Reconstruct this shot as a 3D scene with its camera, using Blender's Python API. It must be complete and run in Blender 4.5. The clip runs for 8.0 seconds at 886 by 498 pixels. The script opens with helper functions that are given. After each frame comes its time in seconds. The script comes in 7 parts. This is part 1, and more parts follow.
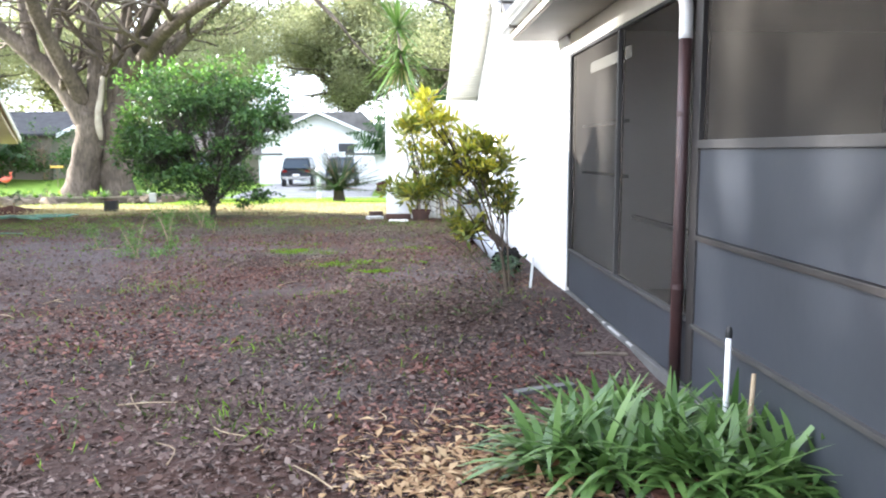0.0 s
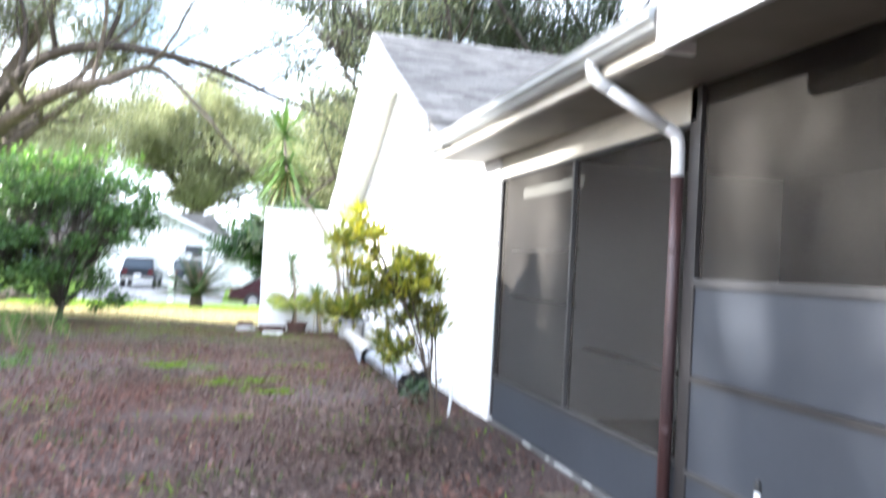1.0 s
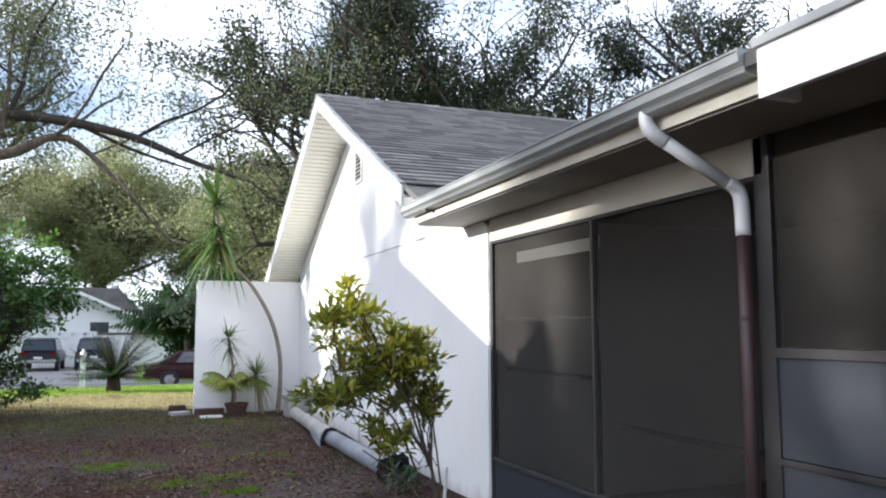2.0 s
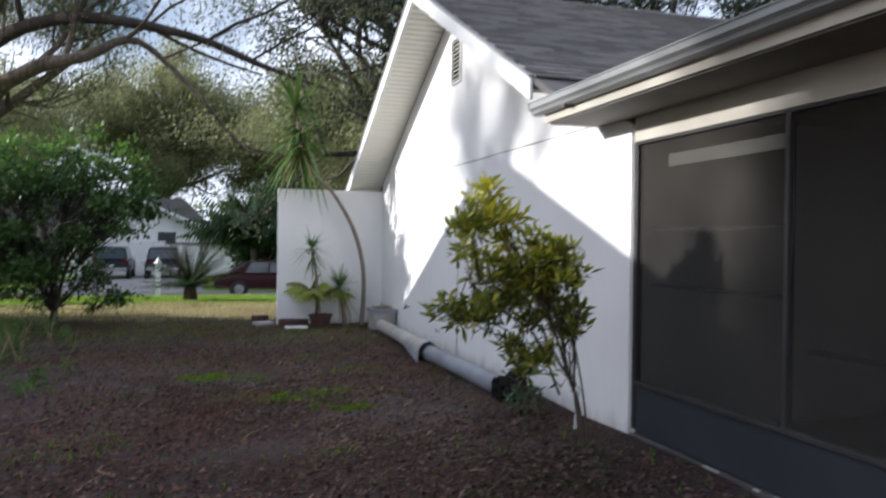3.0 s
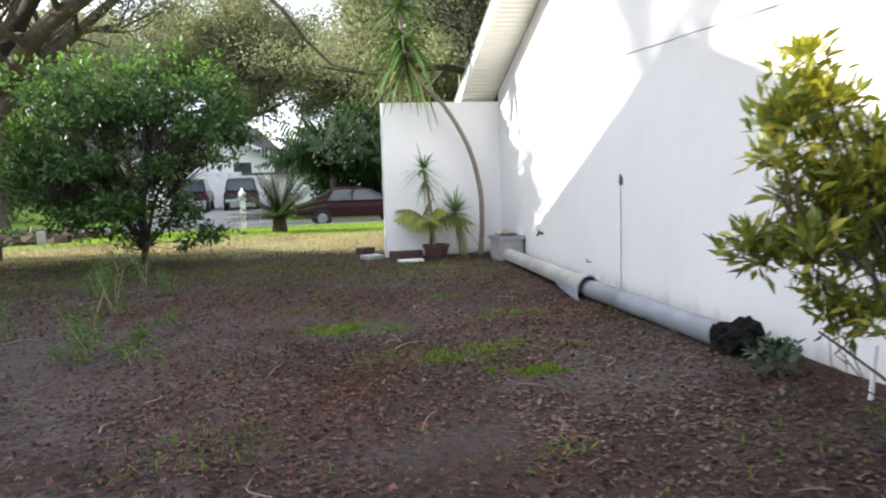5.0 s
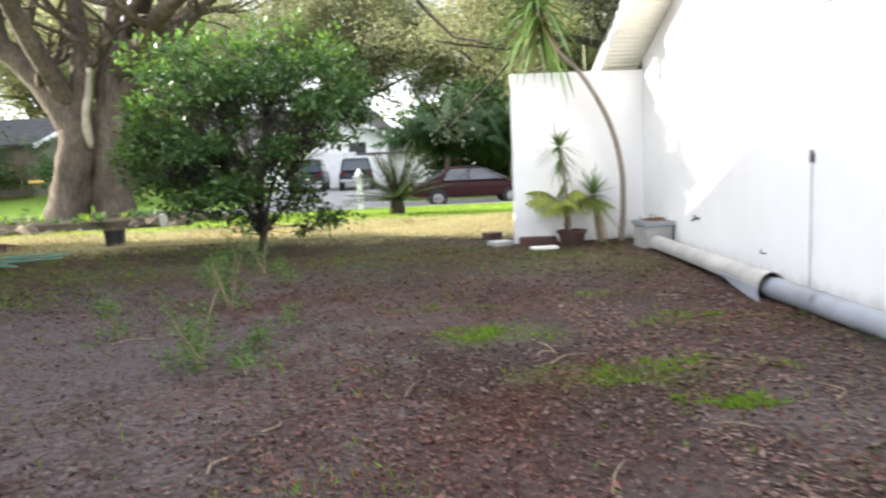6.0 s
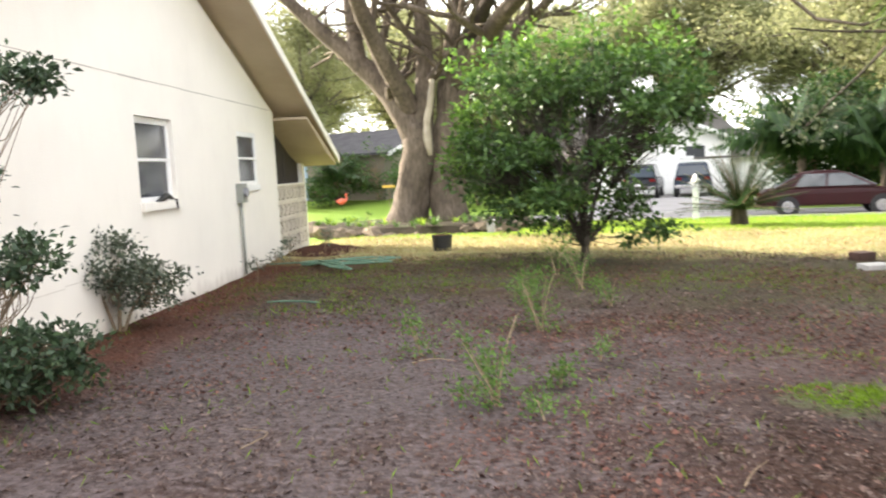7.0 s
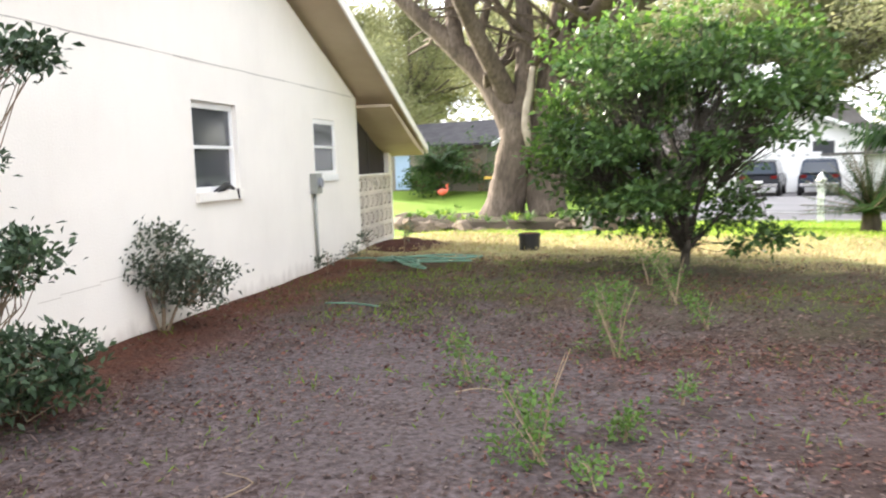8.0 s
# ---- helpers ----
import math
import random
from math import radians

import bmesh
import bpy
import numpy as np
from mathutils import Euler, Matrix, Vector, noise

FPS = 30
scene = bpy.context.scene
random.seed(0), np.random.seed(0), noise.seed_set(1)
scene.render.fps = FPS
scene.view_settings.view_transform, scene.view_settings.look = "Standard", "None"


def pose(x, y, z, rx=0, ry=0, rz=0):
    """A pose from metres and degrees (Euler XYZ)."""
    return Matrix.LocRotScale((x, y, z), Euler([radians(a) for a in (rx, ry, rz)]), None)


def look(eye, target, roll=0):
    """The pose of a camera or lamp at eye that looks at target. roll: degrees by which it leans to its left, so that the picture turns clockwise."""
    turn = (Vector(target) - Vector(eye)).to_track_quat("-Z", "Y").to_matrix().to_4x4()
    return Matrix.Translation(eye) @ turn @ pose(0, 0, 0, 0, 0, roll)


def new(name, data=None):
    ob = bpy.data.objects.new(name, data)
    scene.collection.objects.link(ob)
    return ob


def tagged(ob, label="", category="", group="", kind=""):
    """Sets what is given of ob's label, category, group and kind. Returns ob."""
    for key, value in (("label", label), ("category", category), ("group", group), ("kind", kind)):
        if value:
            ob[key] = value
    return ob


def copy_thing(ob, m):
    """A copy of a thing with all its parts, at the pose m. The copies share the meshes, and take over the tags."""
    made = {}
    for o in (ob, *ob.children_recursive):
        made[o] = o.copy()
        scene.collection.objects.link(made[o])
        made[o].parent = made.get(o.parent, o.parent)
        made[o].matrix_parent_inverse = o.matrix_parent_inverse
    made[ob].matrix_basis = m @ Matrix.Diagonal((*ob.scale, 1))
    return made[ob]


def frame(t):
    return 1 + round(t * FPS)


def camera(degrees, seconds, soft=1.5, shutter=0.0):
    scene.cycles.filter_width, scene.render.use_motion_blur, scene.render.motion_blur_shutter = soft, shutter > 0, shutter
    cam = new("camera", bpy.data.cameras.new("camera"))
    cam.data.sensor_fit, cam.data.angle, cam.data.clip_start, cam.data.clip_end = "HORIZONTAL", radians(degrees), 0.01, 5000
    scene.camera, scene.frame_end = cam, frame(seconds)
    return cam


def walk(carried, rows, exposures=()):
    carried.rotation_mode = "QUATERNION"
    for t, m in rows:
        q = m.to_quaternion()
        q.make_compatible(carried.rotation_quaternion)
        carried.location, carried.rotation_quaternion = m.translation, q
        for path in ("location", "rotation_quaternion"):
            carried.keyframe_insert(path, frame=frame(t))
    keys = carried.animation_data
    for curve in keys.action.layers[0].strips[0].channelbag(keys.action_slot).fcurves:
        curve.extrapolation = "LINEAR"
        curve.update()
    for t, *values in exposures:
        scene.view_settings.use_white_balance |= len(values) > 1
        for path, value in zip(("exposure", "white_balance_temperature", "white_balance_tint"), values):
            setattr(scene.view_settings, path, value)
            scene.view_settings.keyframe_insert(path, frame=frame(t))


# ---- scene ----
cam = camera(59.0, 8.0, soft=2.0, shutter=0.35)
PATH = [
    (0, (1.024, 0.763, 1.366), (1.131, 2.745, 1.118), -0.2),
    (0.5, (0.668, 0.984, 1.342), (0.941, 2.951, 1.099), 2.0),
    (1, (0.317, 1.25, 1.41), (0.817, 3.186, 1.455), 3.1),
    (1.2, (0.248, 1.428, 1.45), (0.781, 3.343, 1.669), 1.9),
    (2.3, (-0.314, 2.185, 1.519), (0.424, 4.033, 1.713), -0.3),
    (2.5, (-0.393, 2.345, 1.491), (0.285, 4.219, 1.658), -1.0),
    (3, (-0.537, 2.82, 1.473), (0.053, 4.731, 1.456), 0.7),
    (3.5, (-0.713, 3.232, 1.459), (-0.24, 5.168, 1.294), -0.4),
    (4, (-0.794, 3.707, 1.46), (-0.302, 5.638, 1.289), -0.4),
    (4.2, (-0.848, 3.889, 1.468), (-0.354, 5.819, 1.293), -0.2),
    (5.3, (-0.992, 5.02, 1.397), (-0.609, 6.967, 1.147), -2.0),
    (5.5, (-1.015, 5.234, 1.398), (-0.672, 7.186, 1.127), -1.5),
    (6, (-1.104, 5.753, 1.412), (-0.961, 7.732, 1.154), -2.4),
    (6.5, (-1.093, 6.198, 1.41), (-1.363, 8.168, 1.191), -3.3),
    (7, (-1.115, 6.677, 1.405), (-1.79, 8.548, 1.199), -3.0),
    (7.5, (-1.105, 7.149, 1.418), (-1.884, 8.984, 1.261), -2.4),
    (8, (-1.1, 7.632, 1.42), (-2.027, 9.391, 1.201), -1.9),
]
EXPOSURE = [(0.0, 2.85, 5550, 11), (0.5, 2.85, 5550, 11), (1.0, 3.0, 5450, 11), (1.3, 2.4, 5450, 11), (2.0, 1.35, 5500, 12), (2.5, 0.66, 5500, 14), (3.5, 0.62, 5600, 12),
            (4.2, 1.42, 5750, 11), (5.3, 1.6, 5800, 11), (6.0, 2.1, 6000, 11), (6.5, 2.45, 6450, 12), (7.0, 2.5, 6550, 12), (8.0, 2.5, 6250, 14)]
walk(cam, [(t, look(eye, aim, roll)) for t, eye, aim, roll in PATH], EXPOSURE)

# ---- light: low evening sun over the neighbour's roof, clear sky ----
SUN_WAY = Vector((0.963, -0.27, -0.24)).normalized()
world = bpy.data.worlds.new("world")
scene.world = world
world.use_nodes = True
sky = world.node_tree.nodes.new("ShaderNodeTexSky")
sky.sky_type = "NISHITA"
sky.sun_disc = False
sky.sun_elevation = math.asin(-SUN_WAY.z)
sky.sun_rotation = math.atan2(-SUN_WAY.x, -SUN_WAY.y) % (2 * math.pi)
sky.air_density, sky.dust_density, sky.ozone_density = 1.0, 3.0, 1.0
world.node_tree.nodes["Background"].inputs[1].default_value = 0.105
# thin bright cloud over the blue
cloud = world.node_tree.nodes.new("ShaderNodeTexNoise")
cloud.inputs["Scale"].default_value, cloud.inputs["Detail"].default_value = 3.2, 6.0
cover = world.node_tree.nodes.new("ShaderNodeMapRange")
cover.inputs[1].default_value, cover.inputs[2].default_value = 0.34, 0.55
veil = world.node_tree.nodes.new("ShaderNodeMix")
veil.data_type = "RGBA"
veil.inputs[7].default_value = (9.0, 9.0, 9.2, 1)
world.node_tree.links.new(cloud.outputs[0], cover.inputs[0])
world.node_tree.links.new(cover.outputs[0], veil.inputs[0])
world.node_tree.links.new(sky.outputs[0], veil.inputs[6])
world.node_tree.links.new(veil.outputs[2], world.node_tree.nodes["Background"].inputs[0])
sun = new("sun", bpy.data.lights.new("sun", "SUN"))
sun.data.energy, sun.data.angle, sun.data.color = 5.0, radians(0.55), (1.0, 0.9, 0.76)
sun.matrix_world = look((-60, 20, 20), Vector((-60, 20, 20)) + SUN_WAY)

# ---- materials ----


def node_mat(name):
    m = bpy.data.materials.new(name)
    m.use_nodes = True
    return m, m.node_tree.nodes, m.node_tree.links, m.node_tree.nodes["Principled BSDF"]


def mixed(nodes, links, fac, a, b):
    mx = nodes.new("ShaderNodeMix")
    mx.data_type = "RGBA"
    for sock, v in ((mx.inputs[0], fac), (mx.inputs[6], a), (mx.inputs[7], b)):
        if isinstance(v, tuple):
            sock.default_value = (*v, 1)
        elif isinstance(v, (int, float)):
            sock.default_value = v
        else:
            links.new(v, sock)
    return mx.outputs[2]


def noise_fac(nodes, links, scale, lo=0.35, hi=0.65, detail=4.0, coord=None, stretch=None):
    tc = nodes.new("ShaderNodeTexCoord")
    src = tc.outputs["Object"] if coord is None else coord
    if stretch:
        mp = nodes.new("ShaderNodeMapping")
        mp.inputs["Scale"].default_value = stretch
        links.new(src, mp.inputs[0])
        src = mp.outputs[0]
    nz = nodes.new("ShaderNodeTexNoise")
    nz.inputs["Scale"].default_value, nz.inputs["Detail"].default_value = scale, detail
    links.new(src, nz.inputs["Vector"])
    rp = nodes.new("ShaderNodeMapRange")
    rp.inputs[1].default_value, rp.inputs[2].default_value = lo, hi
    links.new(nz.outputs[0], rp.inputs[0])
    return rp.outputs[0], nz.outputs[0]


def plain(name, a, b, rough=0.7, big=1.5, fine=40.0, bump=0.15, metal=0.0, stretch=None, speck=0.12, rand=0.0, spec=0.5):
    """Two-scale varied surface: patches from a to b, fine grain and relief."""
    m, nodes, links, p = node_mat(name)
    f1, _ = noise_fac(nodes, links, big, stretch=stretch)
    f2, raw = noise_fac(nodes, links, fine, 0.3, 0.7, stretch=stretch)
    col = mixed(nodes, links, f1, a, b)
    dark = tuple(c * (1 - speck * 2) for c in a)
    mul = nodes.new("ShaderNodeMath")
    mul.operation = "MULTIPLY"
    mul.inputs[1].default_value = speck * 2
    links.new(f2, mul.inputs[0])
    col = mixed(nodes, links, mul.outputs[0], col, dark)
    if rand:
        oi = nodes.new("ShaderNodeObjectInfo")
        hsv = nodes.new("ShaderNodeHueSaturation")
        mr = nodes.new("ShaderNodeMapRange")
        mr.inputs[3].default_value, mr.inputs[4].default_value = 1 - rand, 1 + rand
        links.new(oi.outputs["Random"], mr.inputs[0])
        links.new(mr.outputs[0], hsv.inputs["Value"])
        links.new(col, hsv.inputs["Color"])
        col = hsv.outputs[0]
    links.new(col, p.inputs["Base Color"])
    p.inputs["Roughness"].default_value, p.inputs["Metallic"].default_value = rough, metal
    p.inputs["Specular IOR Level"].default_value = spec
    bp = nodes.new("ShaderNodeBump")
    bp.inputs["Strength"].default_value, bp.inputs["Distance"].default_value = bump, 0.02
    links.new(raw, bp.inputs["Height"])
    links.new(bp.outputs[0], p.inputs["Normal"])
    return m


def leafy(name, shades, rough=0.5, through_light=0.35, spec=0.4):
    """Leaves: each island its own shade, some light let through."""
    m, nodes, links, p = node_mat(name)
    geo = nodes.new("ShaderNodeNewGeometry")
    ramp = nodes.new("ShaderNodeValToRGB")
    els = ramp.color_ramp.elements
    for i, c in enumerate(shades):
        e = els[i] if i < 2 else els.new(1.0)
        e.position, e.color = i / max(1, len(shades) - 1), (*c, 1)
    links.new(geo.outputs["Random Per Island"], ramp.inputs[0])
    links.new(ramp.outputs[0], p.inputs["Base Color"])
    p.inputs["Roughness"].default_value = rough
    p.inputs["Specular IOR Level"].default_value = spec
    tr = nodes.new("ShaderNodeBsdfTranslucent")
    links.new(ramp.outputs[0], tr.inputs[0])
    mx = nodes.new("ShaderNodeMixShader")
    mx.inputs[0].default_value = through_light
    links.new(p.outputs[0], mx.inputs[1])
    links.new(tr.outputs[0], mx.inputs[2])
    links.new(mx.outputs[0], nodes["Material Output"].inputs[0])
    return m


def stucco_mat(name, base, stain):
    m, nodes, links, p = node_mat(name)
    f1, _ = noise_fac(nodes, links, 0.9, 0.45, 0.75)
    f2, raw = noise_fac(nodes, links, 55, 0.3, 0.7, 6)
    f3, low = noise_fac(nodes, links, 7, 0.5, 0.8, 5, stretch=(1, 1, 0.3))
    col = mixed(nodes, links, f1, base, tuple(c * 0.93 for c in base))
    sub = nodes.new("ShaderNodeMath")
    sub.operation = "MULTIPLY"
    sub.inputs[1].default_value = 0.09
    links.new(f3, sub.inputs[0])
    col = mixed(nodes, links, sub.outputs[0], col, stain)
    # splash dirt along the foot of the wall
    tc = nodes.new("ShaderNodeTexCoord")
    sep = nodes.new("ShaderNodeSeparateXYZ")
    links.new(tc.outputs["Object"], sep.inputs[0])
    wob = nodes.new("ShaderNodeMath")
    wob.operation, wob.inputs[1].default_value = "MULTIPLY", 0.35
    links.new(low, wob.inputs[0])
    ht = nodes.new("ShaderNodeMath")
    ht.operation = "SUBTRACT"
    links.new(sep.outputs[2], ht.inputs[0])
    links.new(wob.outputs[0], ht.inputs[1])
    mr = nodes.new("ShaderNodeMapRange")
    mr.inputs[1].default_value, mr.inputs[2].default_value = -0.26, -0.04
    mr.inputs[3].default_value, mr.inputs[4].default_value = 0.6, 0.0
    links.new(ht.outputs[0], mr.inputs[0])
    col = mixed(nodes, links, mr.outputs[0], col, (0.3, 0.26, 0.22))
    links.new(col, p.inputs["Base Color"])
    p.inputs["Roughness"].default_value = 0.85
    p.inputs["Specular IOR Level"].default_value = 0.2
    bp = nodes.new("ShaderNodeBump")
    bp.inputs["Strength"].default_value, bp.inputs["Distance"].default_value = 0.35, 0.01
    links.new(raw, bp.inputs["Height"])
    links.new(bp.outputs[0], p.inputs["Normal"])
    return m


STUCCO = stucco_mat("white stucco", (0.80, 0.79, 0.77), (0.6, 0.56, 0.5))
CREAM = stucco_mat("cream stucco", (0.75, 0.72, 0.655), (0.58, 0.52, 0.44))
WHITE = plain("white painted trim", (0.78, 0.78, 0.76), (0.7, 0.7, 0.68), 0.45, 2, 30, 0.05, speck=0.06)
# porch soffit: soffit colour again, lowered to hold the shade under the eave
PORCH_SOFFIT = plain("cream soffit darkened for shade", (0.22, 0.2, 0.17), (0.17, 0.155, 0.13), 0.7, 2, 25, 0.05, speck=0.06)
HEADER = plain("cream painted beam", (0.5, 0.47, 0.39), (0.42, 0.39, 0.32), 0.6, 2, 25, 0.05, speck=0.08)
SOFFIT = plain("off-white soffit", (0.8, 0.79, 0.7), (0.73, 0.72, 0.62), 0.6, 2, 25, 0.05, speck=0.06)
TAN = plain("tan soffit board", (0.46, 0.38, 0.27), (0.4, 0.32, 0.22), 0.7, 1.5, 20, 0.06, speck=0.08)
GUTTER = plain("weathered white aluminium", (0.3, 0.305, 0.295), (0.21, 0.215, 0.205), 0.4, 3, 18, 0.04, stretch=(1, 0.25, 2), speck=0.12)
SHINGLE = plain("grey asphalt shingle", (0.115, 0.108, 0.1), (0.16, 0.15, 0.14), 0.95, 2, 120, 0.4, rand=0.34, spec=0.2)
SHINGLE_BROWN = plain("brown asphalt shingle", (0.14, 0.12, 0.1), (0.2, 0.17, 0.15), 0.95, 2, 60, 0.3, spec=0.2)
BRONZE = plain("dark bronze aluminium", (0.018, 0.016, 0.016), (0.03, 0.026, 0.024), 0.5, 3, 30, 0.04)
MAROON = plain("maroon painted downspout", (0.06, 0.026, 0.024), (0.04, 0.024, 0.024), 0.5, 2.5, 25, 0.05, speck=0.15)
PANEL = plain("blue-grey kick panel", (0.034, 0.038, 0.047), (0.026, 0.029, 0.036), 0.5, 1.2, 15, 0.04, speck=0.08)
RAIL = plain("grey aluminium rail", (0.1, 0.1, 0.105), (0.07, 0.07, 0.075), 0.5, 4, 30, 0.04)
CONCRETE = plain("grey concrete", (0.42, 0.41, 0.39), (0.3, 0.3, 0.29), 0.9, 2, 35, 0.25)
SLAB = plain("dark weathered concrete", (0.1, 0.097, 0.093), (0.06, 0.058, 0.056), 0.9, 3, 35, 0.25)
DIM_RAIL = plain("dull grey rail", (0.045, 0.042, 0.04), (0.03, 0.028, 0.027), 0.6, 6, 30, 0.05)
CULVERT = plain("grey-white fibreglass sheet", (0.27, 0.285, 0.315), (0.18, 0.19, 0.21), 0.55, 2.5, 18, 0.1, speck=0.15)
CULVERT_TAN = plain("beige-white fibreglass sheet", (0.38, 0.365, 0.34), (0.25, 0.24, 0.22), 0.6, 2.5, 18, 0.1, speck=0.15)
METER_GREY = plain("weathered grey-green enamel", (0.26, 0.27, 0.24), (0.18, 0.19, 0.17), 0.6, 4, 25, 0.08)
DARK_SHINGLE = plain("dark slate-grey shingle", (0.045, 0.044, 0.046), (0.065, 0.063, 0.064), 0.95, 2, 60, 0.3, spec=0.1)
BLACK = plain("black plastic", (0.01, 0.01, 0.011), (0.018, 0.018, 0.018), 0.5, 6, 30, 0.05)
BARK = plain("grey-brown oak bark", (0.19, 0.155, 0.12), (0.1, 0.082, 0.064), 0.95, 2.5, 16, 1.0, stretch=(1, 1, 0.3), speck=0.38, spec=0.1)
DARK_BARK = plain("dark oak bark", (0.085, 0.07, 0.058), (0.05, 0.042, 0.036), 0.95, 2.5, 14, 0.8, stretch=(1, 1, 0.35), speck=0.3, spec=0.1)
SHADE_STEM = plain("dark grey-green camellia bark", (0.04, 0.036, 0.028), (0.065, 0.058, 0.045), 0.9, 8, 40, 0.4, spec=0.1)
DARK_STEM = plain("dark brown stem", (0.07, 0.055, 0.04), (0.11, 0.085, 0.06), 0.9, 8, 40, 0.4, spec=0.15)
STEM = plain("pale brown stem", (0.24, 0.18, 0.12), (0.16, 0.12, 0.08), 0.9, 8, 40, 0.4, spec=0.15)
DRY = plain("dry straw stalk", (0.34, 0.27, 0.18), (0.24, 0.18, 0.11), 0.9, 8, 40, 0.2, spec=0.15)
TERRACOTTA = plain("weathered terracotta", (0.075, 0.036, 0.026), (0.045, 0.026, 0.02), 0.85, 4, 30, 0.2)
ROCK = plain("tan limestone", (0.23, 0.185, 0.135), (0.12, 0.095, 0.07), 0.95, 3, 18, 0.7, rand=0.3, spec=0.15)
MULCH = plain("red-brown mulch", (0.085, 0.035, 0.022), (0.05, 0.025, 0.018), 0.95, 5, 30, 1.0, speck=0.3, spec=0.1)
ASPHALT = plain("worn grey asphalt", (0.2, 0.19, 0.185), (0.15, 0.145, 0.14), 0.9, 0.6, 60, 0.2)
DRIVE = plain("pale concrete drive", (0.23, 0.22, 0.215), (0.18, 0.175, 0.17), 0.9, 0.5, 30, 0.15)
HOSE = plain("green garden hose", (0.08, 0.17, 0.115), (0.11, 0.22, 0.15), 0.5, 4, 30, 0.05)
# walls inside the porch: near-black colour stands for the unlit room
ROOM = plain("near-black interior shade", (0.011, 0.01, 0.009), (0.008, 0.0075, 0.007), 0.8, 1, 20, 0.05)
OAK_LEAF = leafy("oak leaves", [(0.11, 0.13, 0.055), (0.16, 0.175, 0.075), (0.22, 0.225, 0.11), (0.13, 0.15, 0.065)], 0.55, 0.5)
# oak leaves again with the shade put into a darker colour
OAK_DARK = leafy("oak leaves darkened for shade", [(0.026, 0.036, 0.018), (0.045, 0.06, 0.027), (0.075, 0.085, 0.042)], 0.55, 0.35)
BED_SOIL = plain("brown bed soil", (0.075, 0.055, 0.04), (0.05, 0.05, 0.025), 0.95, 4, 25, 1.0, speck=0.3, spec=0.1)
# far trees: oak leaf colour raised to stand for sun and haze
OAK_PALE = leafy("oak leaves paled for sun and haze", [(0.17, 0.19, 0.08), (0.24, 0.25, 0.11), (0.31, 0.31, 0.16), (0.19, 0.21, 0.09)], 0.6, 0.6)
NEAR_LEAF = leafy("dark blue-green shrub leaves", [(0.028, 0.052, 0.026), (0.045, 0.078, 0.036), (0.07, 0.11, 0.05)], 0.4, 0.3)
MOSS_GREY = leafy("hanging moss strands", [(0.2, 0.21, 0.14), (0.28, 0.28, 0.19), (0.24, 0.24, 0.16)], 0.9, 0.4, 0.1)
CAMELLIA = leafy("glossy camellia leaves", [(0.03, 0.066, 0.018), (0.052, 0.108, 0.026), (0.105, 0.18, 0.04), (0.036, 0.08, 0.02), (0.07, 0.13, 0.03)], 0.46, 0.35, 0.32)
# camellia leaf colour again, brightened to imitate sun on the bush
CAMELLIA_TOP = leafy("camellia leaves painted sunlit", [(0.05, 0.115, 0.02), (0.095, 0.19, 0.03), (0.15, 0.26, 0.04), (0.065, 0.14, 0.022)], 0.48, 0.42, 0.32)
CROTON = leafy("green and yellow croton leaves", [(0.085, 0.125, 0.018), (0.15, 0.18, 0.024), (0.34, 0.3, 0.028), (0.1, 0.14, 0.02), (0.23, 0.24, 0.028)], 0.35, 0.3, 0.5)
# croton top: the leaves' own yellow, brightened further to imitate sun
CROTON_TOP = leafy("yellow croton leaves", [(0.19, 0.25, 0.02), (0.5, 0.44, 0.03), (0.3, 0.34, 0.03), (0.56, 0.47, 0.04)], 0.35, 0.35, 0.5)
LILY = leafy("bright green strap leaves", [(0.04, 0.085, 0.02), (0.075, 0.14, 0.032), (0.12, 0.2, 0.05), (0.055, 0.11, 0.025)], 0.35, 0.3, 0.5)
WEED = leafy("pale green weed leaves", [(0.065, 0.14, 0.022), (0.11, 0.2, 0.03), (0.045, 0.1, 0.02)], 0.6, 0.35)
GREYBUSH = leafy("grey-green shrub leaves", [(0.06, 0.085, 0.05), (0.1, 0.12, 0.075), (0.045, 0.065, 0.04)], 0.45, 0.25)
DRACAENA = leafy("dracaena blades", [(0.025, 0.06, 0.014), (0.05, 0.105, 0.02), (0.095, 0.16, 0.032), (0.035, 0.08, 0.017)], 0.38, 0.3)
DRACAENA_OLD = leafy("dry dracaena blades", [(0.4, 0.3, 0.12), (0.3, 0.24, 0.1), (0.25, 0.24, 0.09)], 0.7, 0.3)
FROND = leafy("palm fronds", [(0.018, 0.046, 0.011), (0.032, 0.072, 0.016), (0.065, 0.12, 0.024)], 0.55, 0.35, 0.2)
SAGO = leafy("dark sago leaflets", [(0.02, 0.045, 0.012), (0.032, 0.065, 0.016), (0.055, 0.095, 0.022)], 0.65, 0.2, 0.05)
FROND_YELLOW = leafy("yellow-green palm fronds", [(0.2, 0.26, 0.04), (0.3, 0.32, 0.05), (0.12, 0.2, 0.04)], 0.45, 0.4)
GRASS = leafy("lawn grass blades", [(0.18, 0.31, 0.025), (0.25, 0.38, 0.035), (0.32, 0.41, 0.07), (0.15, 0.27, 0.025)], 0.6, 0.5, 0.2)
DRY_GRASS = leafy("dry lawn grass blades", [(0.42, 0.34, 0.19), (0.35, 0.3, 0.13), (0.48, 0.4, 0.26), (0.27, 0.26, 0.09)], 0.7, 0.4, 0.2)
